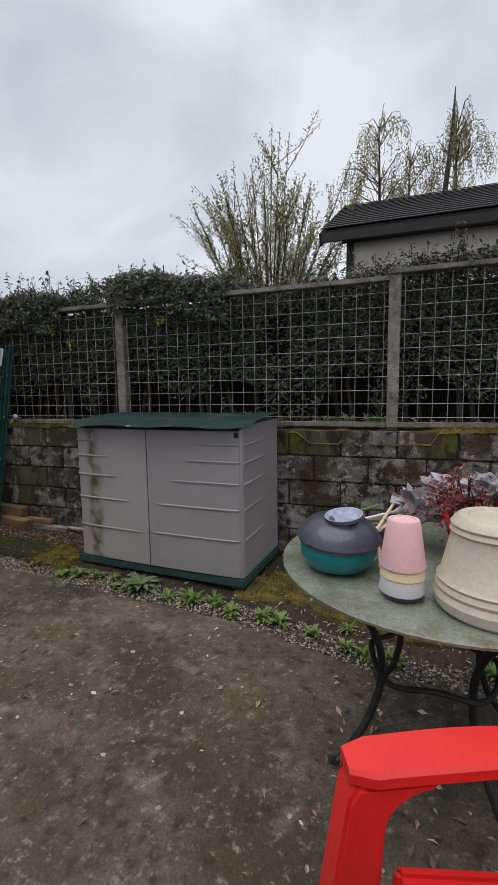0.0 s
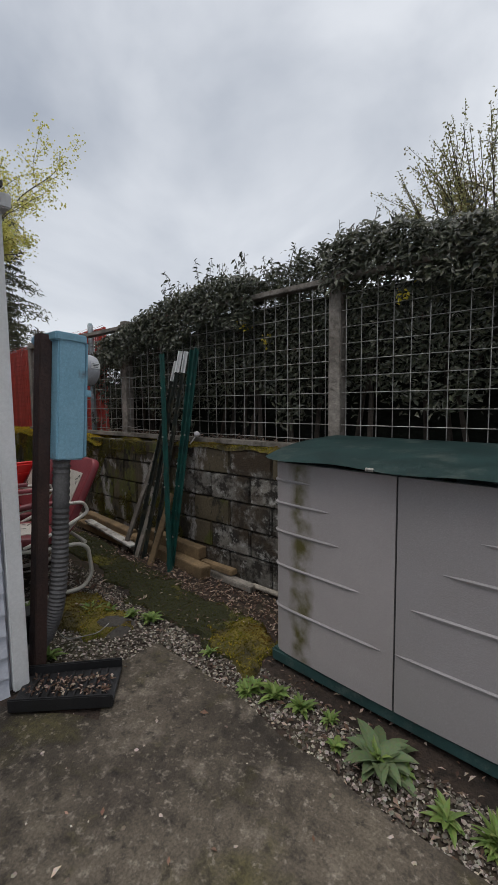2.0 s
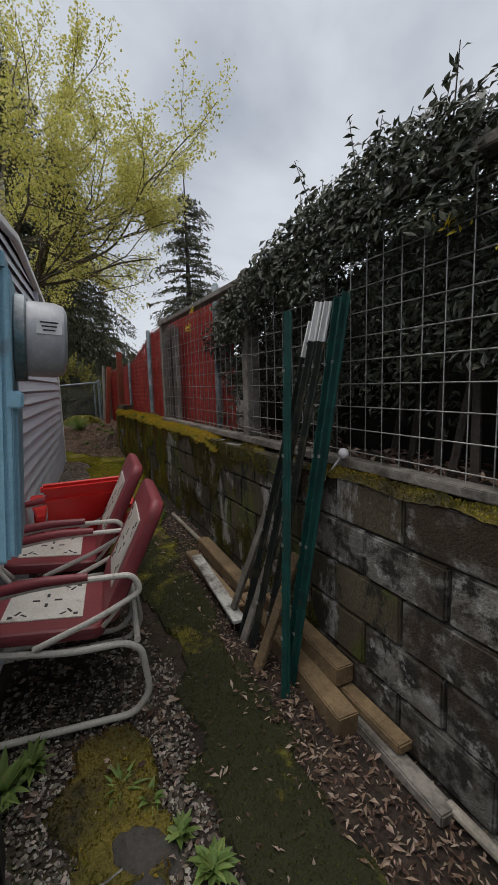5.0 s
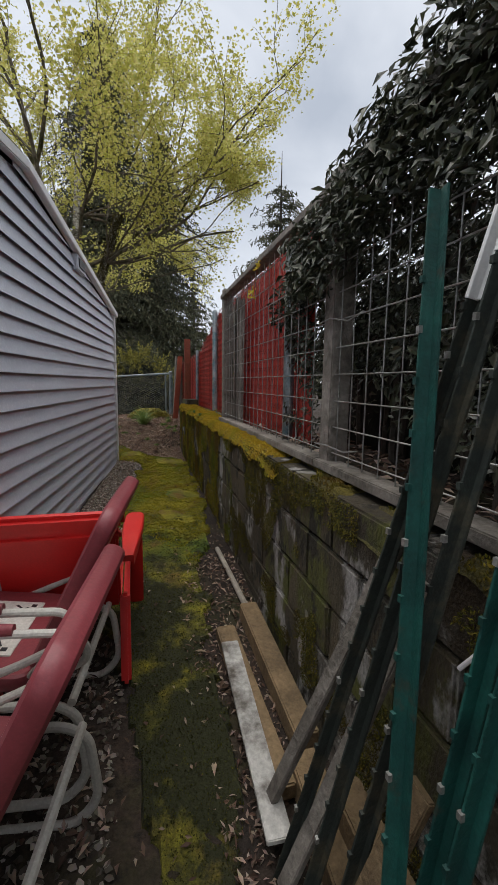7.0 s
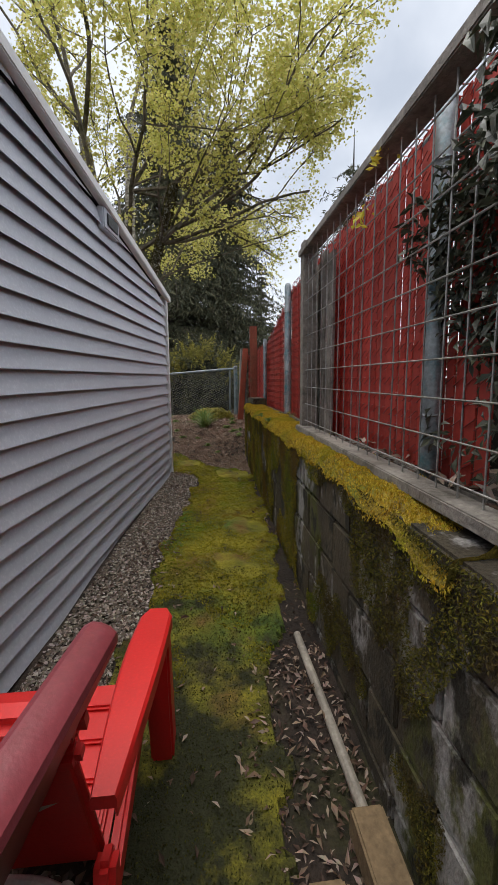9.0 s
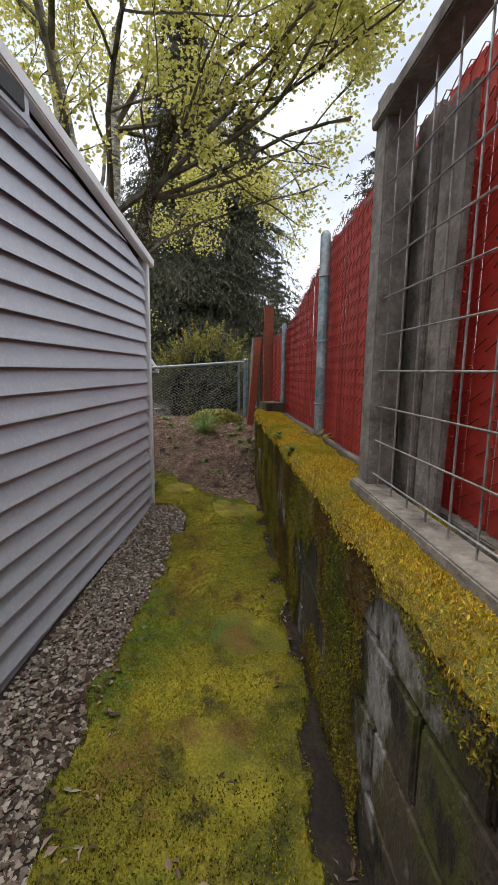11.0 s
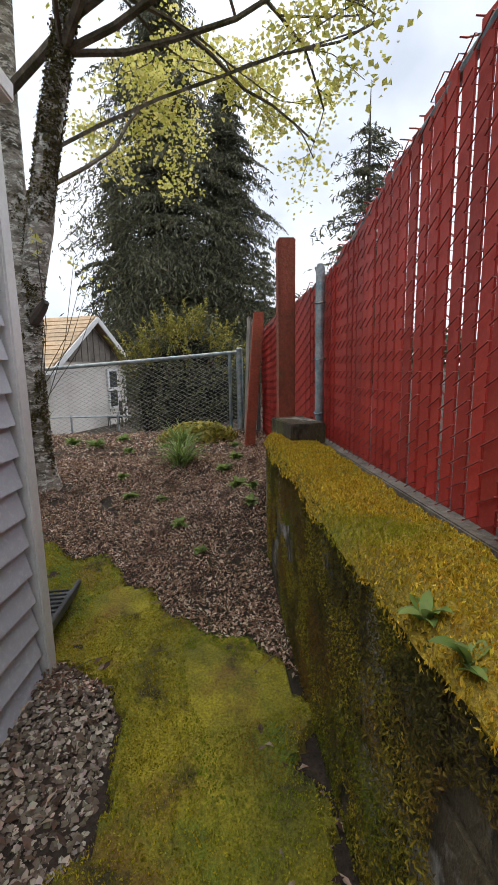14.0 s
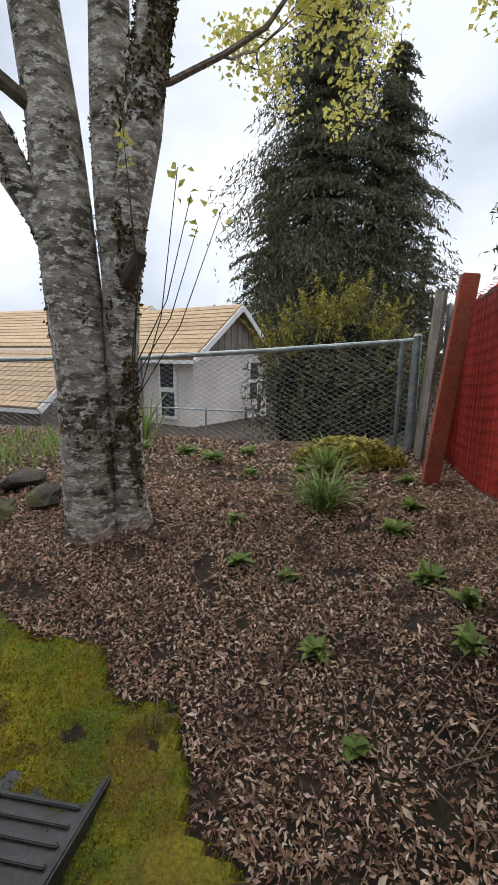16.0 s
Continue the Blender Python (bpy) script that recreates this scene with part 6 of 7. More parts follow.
def lawn_chair(m):
    """A cantilever steel lawn chair; its front looks along local -y."""
    ch = thing("lawn_chair", "maroon and cream pressed steel lawn chair, paint chipped", "chair", m, "steel lawn chairs")

    def pan(w, h, t, r=0.06):
        """A pressed pan: a rounded outline swept round a soft rolled rim."""
        bm = bmesh.new()
        rings = []
        for z, inset in ((-0.5, 0.03), (-0.5, 0.013), (-0.38, 0.004), (-0.15, 0.0), (0.15, 0.0), (0.38, 0.004), (0.5, 0.013), (0.5, 0.03)):
            ring = []
            for sx, sy, a0 in ((1, 1, 0), (-1, 1, 90), (-1, -1, 180), (1, -1, 270)):
                for k in range(8):
                    a1 = radians(a0 + k * 90 / 7)
                    ring.append(bm.verts.new((sx * (w / 2 - r) + (r - inset) * math.cos(a1), sy * (h / 2 - r) + (r - inset) * math.sin(a1), z * t)))
            rings.append(ring)
        for u, v in zip(rings, rings[1:]):
            for k in range(32):
                bm.faces.new((u[k], u[(k + 1) % 32], v[(k + 1) % 32], v[k]))
        bm.faces.new(rings[0][::-1])
        bm.faces.new(rings[-1])
        return bm

    def pierced(parent, m4):
        """Cream panel with its pattern of pierced holes as dark insets."""
        pnl = part("panel", box(bmesh.new(), (0.33, 0.31, 0.006), bevel=0.002), CREAM, parent, "cream panel pierced with a flower pattern")
        pnl.matrix_basis = m4
        marks = [(0.045 * math.cos(k * math.pi / 2), 0.045 * math.sin(k * math.pi / 2), k * 90, 0.030, 0.012) for k in range(4)]
        for sx in (-1, 1):
            for sy in (-1, 1):
                marks += [(sx * 0.105, sy * 0.10, 30 * sx * sy, 0.035, 0.009), (sx * 0.125, sy * 0.075, -50 * sx * sy, 0.028, 0.008), (sx * 0.135, sy * 0.125, 0, 0.018, 0.018)]
        for x, y, a, l, w in marks:
            part("pierced_hole", box(bmesh.new(), (l, w, 0.002), (x, y, 0.0035), Matrix.Rotation(radians(a), 3, "Z"), 0.0), BLACK, pnl, smooth=False)

    st = part("seat", pan(0.52, 0.46, 0.055), MAROON, ch)
    st.matrix_basis = pose(0, -0.02, 0.405, -6, 0, 0)
    pierced(st, pose(0, -0.02, 0.030))
    bk = part("backrest", pan(0.54, 0.55, 0.055, 0.07), MAROON, ch)
    bk.matrix_basis = pose(0, 0.335, 0.655, 64, 0, 0)
    pierced(bk, pose(0, 0.0, 0.030))
    for s in (-1, 1):
        x = s * 0.285
        part("frame_tube", tube(bmesh.new(), rounded([(s * 0.24, -0.20, 0.36), (x, 0.08, 0.34), (x, 0.28, 0.34), (x, 0.345, 0.30), (x, 0.37, 0.10), (x, 0.30, 0.016), (x, -0.05, 0.016), (x, -0.33, 0.016), (s * 0.20, -0.36, 0.016), (0, -0.36, 0.016)], 0.07, 5), 0.014, 10), CREAM, ch, "chipped cream steel tube")
        part("arm_tube", tube(bmesh.new(), rounded([(s * 0.265, -0.06, 0.37), (x, 0.20, 0.47), (x, 0.36, 0.55), (x, 0.33, 0.625), (x, 0.16, 0.63), (x, -0.02, 0.63), (x, -0.25, 0.60), (x, -0.30, 0.52), (s * 0.25, -0.20, 0.38)], 0.07, 5), 0.012, 10), CREAM, ch)
        part("armrest", tube(bmesh.new(), [(x, 0.16, 0.642), (x, 0.0, 0.648), (x, -0.14, 0.636), (x, -0.26, 0.612)], [0.016, 0.021, 0.021, 0.016], 12), MAROON, ch)
        part("brace", tube(bmesh.new(), [(s * 0.235, 0.20, 0.40), (x, 0.27, 0.50)], 0.010, 8), CREAM, ch)
    part("cross_tube", tube(bmesh.new(), [(-0.285, 0.33, 0.34), (0.285, 0.33, 0.34)], 0.013, 8), CREAM, ch)
    return ch


chair = lawn_chair(pose(-3.0, 1.75, 0.065, 0, 0, -8))
copy_thing(chair, pose(-3.60, 1.79, 0.11, 0, 0, -7))

# ---- electric meter on its post ----
meter = thing("electric_meter", "pale blue electric meter box on a brown steel post", "meter", pose(0.34, -0.185, 0.012) @ pose(-2.42, 1.65, 0, -4, 0, 0) @ pose(2.42, -1.65, 0))
part("post", box(bmesh.new(), (0.07, 0.06, 1.80), (-2.40, 1.615, 0.80), bevel=0.004), RUSTPOST, meter, "brown painted steel post")
bx = part("box", box(bmesh.new(), (0.27, 0.145, 0.61), (-2.435, 1.718, 1.385), bevel=0.008), BOXBLUE, meter, "pale blue enamelled box with rust at the seams")
part("cap", box(bmesh.new(), (0.285, 0.165, 0.045), (-2.435, 1.710, 1.69), bevel=0.008), BOXBLUE, bx)
part("cover", box(bmesh.new(), (0.25, 0.018, 0.34), (-2.435, 1.80, 1.26), bevel=0.005), BOXBLUE, bx)
part("flange", box(bmesh.new(), (0.27, 0.012, 0.58), (-2.435, 1.795, 1.385), bevel=0.003), BOXBLUE, bx)
part("hasp", box(bmesh.new(), (0.03, 0.03, 0.035), (-2.31, 1.805, 1.42), bevel=0.004), BOXBLUE, bx, "small latch on the cover")
ring = bmesh.new()
lathe(ring, [(0.093, 0.0), (0.096, 0.004), (0.096, 0.022), (0.090, 0.026), (0.088, 0.0)], 40)
mr = part("meter_ring", ring, GALV, meter)
mr.matrix_basis = pose(-2.435, 1.80, 1.555, -90, 0, 0)
body = bmesh.new()
lathe(body, [(0.0, 0.0), (0.082, 0.0), (0.084, 0.018), (0.084, 0.070), (0.078, 0.088), (0.066, 0.095), (0, 0.097)], 40)
METERGREY = mat("pale grey meter cover", (0.52, 0.53, 0.56), 0.3, scale=5, fine=60, bump=0.02, fine_amount=0.06)
mb = part("meter_cover", body, METERGREY, meter, "rounded pale grey meter cover")
mb.matrix_basis = pose(-2.435, 1.812, 1.555, -90, 0, 0)
part("maker_label", box(bmesh.new(), (0.001, 0.05, 0.03), (-2.3495, 1.87, 1.575), bevel=0), WHITE, meter)
for i in range(3):
    part("label_bar", box(bmesh.new(), (0.001, 0.036 - 0.006 * i, 0.003), (-2.3483, 1.87, 1.584 - 0.008 * i)), IRON, meter)
cpts = [Vector(p) for p in ((-2.36, 1.70, 1.10), (-2.36, 1.70, 0.8), (-2.36, 1.70, 0.55), (-2.37, 1.69, 0.33), (-2.41, 1.665, 0.18), (-2.46, 1.62, 0.07), (-2.51, 1.57, -0.05))]
fine_pts = []
for i in range(121):
    f = i / 120 * (len(cpts) - 1)
    k = min(int(f), len(cpts) - 2)
    p0, p1, p2, p3 = cpts[max(k - 1, 0)], cpts[k], cpts[k + 1], cpts[min(k + 2, len(cpts) - 1)]
    u = f - k
    fine_pts.append(0.5 * ((2 * p1) + (p2 - p0) * u + (2 * p0 - 5 * p1 + 4 * p2 - p3) * u * u + (3 * p1 - p0 - 3 * p2 + p3) * u ** 3))
part("conduit", tube(bmesh.new(), fine_pts, [0.044 if i % 2 else 0.039 for i in range(121)], 14), CONDUIT, meter, "ribbed grey flexible conduit")
part("ground_wire", tube(bmesh.new(), rounded([(-2.40, 1.63, 0.5), (-2.42, 1.66, 0.25), (-2.48, 1.80, 0.06), (-2.45, 1.98, 0.05), (-2.44, 2.04, 0.09)], 0.06, 4), 0.003, 5), WIRE, meter)
kn = thing("utility_box", "low dark plastic utility box beside the meter post", "box")
part("body", box(bmesh.new(), (0.12, 0.10, 0.24), (-2.28, 1.50, 0.10), bevel=0.012), BLACK, kn)
part("lid", box(bmesh.new(), (0.13, 0.11, 0.02), (-2.28, 1.50, 0.23), bevel=0.005), BLACK, kn)

# ---- stakes, boards and timbers against the wall ----


def t_post(a, b, m, label, tip=None, w=0.036):
    a, b = Vector(a), Vector(b)
    st = thing("fence_stake", label, "stake", group="fence stakes")
    part("flange", beam(bmesh.new(), a, b, w, 0.006, 0.001, up=(0, 1, 0.3)), m, st)
    off = Vector((0, -0.014, 0))
    part("web", beam(bmesh.new(), a + off, b + off, 0.006, 0.03, 0.001, up=(0, 1, 0.3)), m, st)
    n = 14
    for i in range(n):
        q = a.lerp(b, 0.15 + 0.8 * i / n) + Vector((0, -0.03, 0))
        part("stud", box(bmesh.new(), (0.010, 0.008, 0.014), q), m if i % 4 else WIRE, st, smooth=False)
    if tip:
        q = b.lerp(a, 0.10)
        part("painted_tip", beam(bmesh.new(), q + Vector((0, -0.004, 0)), b + Vector((0, -0.004, 0.002)), w + 0.004, 0.009, 0.001, up=(0, 1, 0.3)), tip, st, "white painted tip")
        part("painted_tip", beam(bmesh.new(), q + off, b + off + Vector((0, 0, 0.002)), 0.010, 0.034, 0.001, up=(0, 1, 0.3)), tip, st)
    return st


DARKSTAKE = mat("dark weathered stake paint", (0.035, 0.045, 0.038), 0.7, scale=9, fine=70, bump=0.15, stain=((0.12, 0.10, 0.06)), stain_scale=8.0, stain_at=0.6)
t_post((-2.50, 2.64, 0.03), (-2.86, 2.90, 1.78), TGREEN, "green painted steel fence stake leaning on the wall", w=0.05)
t_post((-2.56, 2.70, 0.03), (-2.50, 2.975, 1.81), TGREEN, "green painted steel fence stake leaning on the wall", w=0.045)
t_post((-2.60, 2.70, 0.03), (-2.57, 2.985, 1.80), TGREEN, "green painted steel fence stake leaning on the wall", w=0.045)
t_post((-2.76, 2.66, 0.05), (-2.64, 2.985, 1.79), DARKSTAKE, "dark steel fence stake with a white tip", WHITE)
t_post((-2.88, 2.66, 0.05), (-2.71, 2.985, 1.80), DARKSTAKE, "dark steel fence stake with a white tip", WHITE)
t_post((-2.98, 2.64, 0.05), (-2.77, 2.985, 1.72), DARKSTAKE, "dark steel fence stake with a white tip", WHITE, w=0.03)
for a, b, w, h, m, lab in (((-3.14, 2.62, 0.05), (-2.86, 2.93, 1.20), 0.045, 0.022, GREYWOOD, "long grey weathered batten leaning on the wall"), ((-2.95, 2.63, 0.05), (-2.82, 2.9, 0.95), 0.05, 0.02, GREYWOOD, "grey weathered stake leaning on the wall"), ((-2.72, 2.60, 0.04), (-2.66, 2.80, 0.62), 0.06, 0.02, NEWWOOD, "short splintered board leaning on the stakes")):
    tagged(part("leaning_board", beam(bmesh.new(), a, b, w, h, 0.003, up=(0, 1, 0.3)), m), lab, "board", "leaning boards")
for a, b, w, h, m, lab in (((-2.22, 2.76, 0.065), (-3.25, 2.80, 0.12), 0.10, 0.10, NEWWOOD, "square treated timber lying along the wall"), ((-2.36, 2.855, 0.165), (-3.05, 2.85, 0.20), 0.09, 0.09, NEWWOOD, "square treated timber stacked on another"), ((-2.02, 2.865, 0.09), (-2.5, 2.87, 0.09), 0.07, 0.04, NEWWOOD, "short board end lying by the wall"), ((-1.80, 2.83, 0.035), (-2.55, 2.85, 0.05), 0.075, 0.045, GREYWOOD, "weathered board lying on dead leaves"), ((-3.3, 2.84, 0.13), (-4.12, 2.83, 0.19), 0.09, 0.09, NEWWOOD, "square treated timber lying along the wall"), ((-3.15, 2.70, 0.12), (-3.98, 2.68, 0.175), 0.09, 0.06, NEWWOOD, "treated timber lying on dead leaves")):
    tagged(part("timber", beam(bmesh.new(), a, b, w, h, 0.006), m), lab, "timber", "timbers by the wall")
PEEL = mat("peeling white paint", (0.62, 0.60, 0.56), 0.7, scale=6, fine=50, bump=0.3, stain=((0.12, 0.10, 0.08)), stain_scale=9.0, stain_at=0.57)
tagged(part("painted_board", beam(bmesh.new(), (-3.0, 2.64, 0.145), (-3.80, 2.665, 0.225), 0.075, 0.02, 0.003), PEEL), "board with peeling white paint on the timbers", "board")
PIPE = mat("pale plastic pipe", (0.45, 0.40, 0.33), 0.6, scale=6, fine=60, bump=0.1)
tagged(part("pipe", tube(bmesh.new(), [(-1.83, 2.86, 0.045), (-0.9, 2.865, 0.035)], 0.018, 10), PIPE), "pale pipe lying along the foot of the wall", "pipe")
tagged(part("pipe", tube(bmesh.new(), [(-4.10, 2.84, 0.17), (-4.50, 2.83, 0.185), (-4.95, 2.815, 0.205)], 0.017, 10), PIPE), "pale pipe lying along the foot of the wall", "pipe")
st = thing("garden_stake", "thin stake with a round white knob", "stake")
part("rod", tube(bmesh.new(), [(-2.66, 2.86, 0.86), (-2.54, 2.965, 1.09)], 0.005, 6), PALE, st)
bm = bmesh.new()
bmesh.ops.create_uvsphere(bm, u_segments=16, v_segments=10, radius=0.024)
bmesh.ops.translate(bm, verts=bm.verts, vec=(-2.53, 2.975, 1.11))
part("knob", bm, PALE, st, "round white knob")

# ---- splash trays for the rain pipes ----


def splash_tray(m, label, mm):
    t = thing("splash_tray", label, "drain tray", m)
    part("base", box(bmesh.new(), (0.62, 0.28, 0.014), (0, 0, 0.02), bevel=0.003), mm, t)
    for s in (-1, 1):
        part("side_wall", beam(bmesh.new(), (-0.31, s * 0.135, 0.045), (0.31, s * 0.155, 0.035), 0.018, 0.06, 0.005), mm, t)
    for i in range(9):
        part("rib", beam(bmesh.new(), (-0.22 + i * 0.055, -0.12, 0.033), (-0.22 + i * 0.055, 0.12, 0.033), 0.016, 0.014, 0.003), mm, t)
    return t


splash_tray(pose(-1.775, 1.455, 0.012, 0, 0, 49) @ Matrix.Diagonal((0.72, 0.9, 1, 1)), "black ribbed plastic splash tray filled with debris", BLACK)
GREYPL = mat("grey black plastic", (0.10, 0.105, 0.115), 0.45, scale=6, fine=80, bump=0.1)
splash_tray(pose(-8.27, 1.84, lie(-8.27, 1.84) + 0.045, 0, 4, 184) @ Matrix.Diagonal((0.75, 0.95, 0.7, 1)), "dark grey ribbed plastic splash tray on moss", GREYPL)

# ---- plants, gravel, moss tufts and fallen leaves ----


def blade(bm, at, az, length, width, rise, bend, n=5):
    """One long leaf that rises and arches over."""
    d = Vector((math.cos(az), math.sin(az), 0))
    s = Vector((-math.sin(az), math.cos(az), 0))
    p, ang = Vector(at), rise
    prev = None
    for i in range(n + 1):
        f = i / n
        w = width * (math.sin(math.pi * (0.12 + 0.88 * f) ** 0.9) * 0.5 + (0.02 if f < 1 else 0))
        v = (bm.verts.new(p + s * w + Vector((0, 0, w * 0.5))), bm.verts.new(p), bm.verts.new(p - s * w + Vector((0, 0, w * 0.5))))
        if prev:
            bm.faces.new((prev[0], v[0], v[1], prev[1]))
            bm.faces.new((prev[1], v[1], v[2], prev[2]))
        prev = v
        p = p + (d * math.cos(ang) + Vector((0, 0, math.sin(ang)))) * length / n
        ang -= bend / n


rp5 = random.Random(55)


def slab_front(x):
    return float(np.interp(x, [-1.8, -1.3, -0.62, 0.23, 1.03, 4.5], [2.0, 1.95, 1.87, 1.79, 1.58, 1.30]))


FELT = leaf_mat("pale felted leaf", (0.10, 0.14, 0.06), (0.14, 0.19, 0.09), (0.19, 0.25, 0.12), 0.7, 0.2)


def rosette(name, x, y, n, length, width, material, label, cat="plant", rise=(0.3, 1.2), bend=0.9, z=None, split=False, group=""):
    z = (land(x, y) if x < -8.7 else lie(x, y)) + 0.01 if z is None else z
    pl = thing(name, label, cat, pose(x, y, z), group)
    bm = bmesh.new()
    for i in range(n):
        az = i * 2.4 + rp5.uniform(-0.3, 0.3)
        if split:
            b1 = bmesh.new()
            blade(b1, (0, 0, 0), az, length * rp5.uniform(0.6, 1.1), width, rp5.uniform(*rise), bend)
            part("leaf", b1, material, pl)
        else:
            blade(bm, (rp5.gauss(0, length * 0.08), rp5.gauss(0, length * 0.08), 0), az, length * rp5.uniform(0.5, 1.1), width * rp5.uniform(0.7, 1.1), rp5.uniform(*rise), bend * rp5.uniform(0.7, 1.3))
    if split:
        bm.free()
    else:
        part("leaves", bm, material, pl, kind="stuff")
    return pl


rosette("leafy_weed", -0.50, 2.03, 30, 0.18, 0.055, FELT, "broad pale felted rosette growing beside the shed", split=True, rise=(0.1, 0.9))
for x, y, n, l, w in ((-0.08, 1.98, 34, 0.16, 0.020), (0.06, 2.02, 20, 0.12, 0.018), (-1.02, 2.06, 26, 0.12, 0.035), (-1.14, 2.0, 18, 0.10, 0.03), (-2.02, 2.10, 30, 0.12, 0.035), (-2.15, 2.05, 18, 0.10, 0.03), (-2.38, 1.90, 20, 0.15, 0.018), (-2.3, 1.98, 16, 0.10, 0.03), (-2.55, 1.52, 26, 0.20, 0.04), (-2.42, 1.46, 24, 0.18, 0.04), (-2.62, 1.62, 18, 0.15, 0.035), (-2.1, 1.50, 18, 0.14, 0.03), (0.9, 1.95, 20, 0.10, 0.018), (1.6, 1.75, 26, 0.14, 0.02), (1.9, 1.8, 20, 0.14, 0.025), (-1.5, 2.10, 12, 0.08, 0.02), (-0.75, 2.1, 14, 0.09, 0.02), (0.45, 1.98, 12, 0.08, 0.016)):
    rosette("leafy_weed", x, y, int(n * 1.5), l * 0.72, w * 0.8, SPRIG, "green leafy weed in the gravel", group="weeds")
for x, y, n, l in ((-9.43, 2.05, 14, 0.10), (-9.36, 2.28, 12, 0.08), (-9.72, 2.72, 22, 0.12), (-9.95, 2.82, 18, 0.12), (-9.3, 2.80, 18, 0.12), (-10.35, 1.9, 16, 0.10), (-9.0, 2.42, 14, 0.09), (-8.72, 2.55, 10, 0.07), (-10.6, 1.55, 20, 0.16), (-10.75, 1.3, 18, 0.16), (-10.9, 1.75, 16, 0.14), (-9.75, 1.95, 14, 0.08), (-8.95, 2.85, 12, 0.10), (-10.5, 2.2, 14, 0.10), (-10.8, 0.9, 16, 0.16), (-10.4, 2.85, 16, 0.10), (-9.1, 2.88, 12, 0.10)):
    rosette("leafy_weed", x, y, int(n * 2.4), l * 0.75, 0.036, SPRIG, "small green leafy plant among dead leaves", group="weeds in the leaf litter")
tuft = rosette("grass_clump", -9.95, 2.38, 110, 0.36, 0.013, SPRIG, "bright green clump of strap leaves", rise=(0.7, 1.45), bend=1.3)
rosette("grass_clump", -10.55, 2.35, 70, 0.30, 0.014, SPRIG, "pale green grassy clump by the fence", rise=(0.6, 1.4), bend=1.1)
rosette("grass_clump", -11.0, 0.80, 40, 0.55, 0.02, SPRIG, "tall weeds at the foot of the fence", rise=(1.0, 1.5), bend=0.5)
for x in (0.55, 0.75, 0.95, 1.0):
    rosette("leafy_weed", x, 3.22, 24, 0.17, 0.045, SPRIG, "green weeds behind the wire fence", z=1.02, group="weeds behind the fence")
for x in (-6.95, -7.05, -6.55):
    rosette("leafy_weed", x, 2.915, 9, 0.055, 0.024, SPRIG, "small green plant rooted in the wall top", z=1.03, group="weeds on the wall")
rosette("dry_weed", -6.95, 3.14, 16, 0.16, 0.025, BUSHLEAF, "thin bronze weed at the foot of the fence post", z=1.02)
mound = thing("mossy_mound", "low yellowish mossy mound before the fence", "plant", pose(-10.85, 2.50, 0.66))
g = np.random.default_rng(77)
n = 900
d = g.normal(size=(n, 3))
d /= np.linalg.norm(d, axis=1, keepdims=True)
c = np.stack([d[:, 0] * 0.22, d[:, 1] * 0.38, np.abs(d[:, 2]) * 0.19], axis=1) * g.uniform(0.8, 1.1, (n, 1))
part("foliage", cards("foliage", c, d, 0.06, 0.035, SHRUBLEAF), SHRUBLEAF, mound, kind="stuff")

# low leafy growth at the foot of the shed
for i in range(16):
    x = -1.15 + i * 0.155
    rosette("leafy_weed", x + rp5.uniform(-0.05, 0.05), slab_front(x) + rp5.uniform(0.1, 0.2), 26, rp5.uniform(0.05, 0.10), 0.024, SPRIG, "low round-leaved weed at the foot of the shed", group="weeds by the shed")

# mossy rocks by the tree
MOSSROCK = mat("dark mossy rock", (0.09, 0.08, 0.07), 0.9, scale=6, fine=60, bump=0.6, stain=((0.13, 0.13, 0.03)), stain_scale=3.0, stain_at=0.55)
for i, (x, y, s) in enumerate(((-9.75, 0.85, 0.16), (-9.55, 0.62, 0.20), (-9.9, 0.55, 0.18), (-9.35, 0.40, 0.17), (-9.7, 0.25, 0.2))):
    bm = bmesh.new()
    bmesh.ops.create_icosphere(bm, subdivisions=2, radius=s * 0.62)
    for v in bm.verts:
        v.co *= 1 + 0.35 * noise.cell(v.co * 9 + Vector((i * 7, 0, 0))) + 0.5 * noise.noise(v.co * 6 + Vector((i * 7, 0, 0)))
        v.co.z *= 0.5
    r = tagged(part("rock", bm, MOSSROCK, smooth=False), "dark mossy rock beside the maple trunk", "rock", "rocks by the tree")
    r.location = (x, y, lie(x, y) + 0.06)
bm = bmesh.new()
bmesh.ops.create_icosphere(bm, subdivisions=3, radius=0.15)
for v in bm.verts:
    v.co = Vector((v.co.x * 1.3, v.co.y * 1.0, v.co.z * 0.42)) * (1 + 0.3 * noise.noise(v.co * 7))
r = tagged(part("stepping_stone", bm, MOSSROCK), "flat dark stone half covered in moss", "rock")
r.location = (-2.17, 1.90, -0.01)


def slab_edge(x):
    return float(np.interp(x, [-1.8, -1.3, -0.62, 0.23, 1.03, 4.5], [2.0, 1.95, 1.87, 1.79, 1.58, 1.30]))


def house_line(x):
    return 1.37 + 0.1026 * (-1.95 - x)


def scatter(n, x0, x1, y0, y1, test=None, bias=1.0):
    g = np.random.default_rng(int(abs(x0 * 100 + y0 * 10 + n)))
    out = []
    while len(out) < n:
        x = x0 + (x1 - x0) * g.uniform() ** bias
        y = g.uniform(y0, y1)
        if test is None or test(x, y):
            out.append((x, y))
    return out


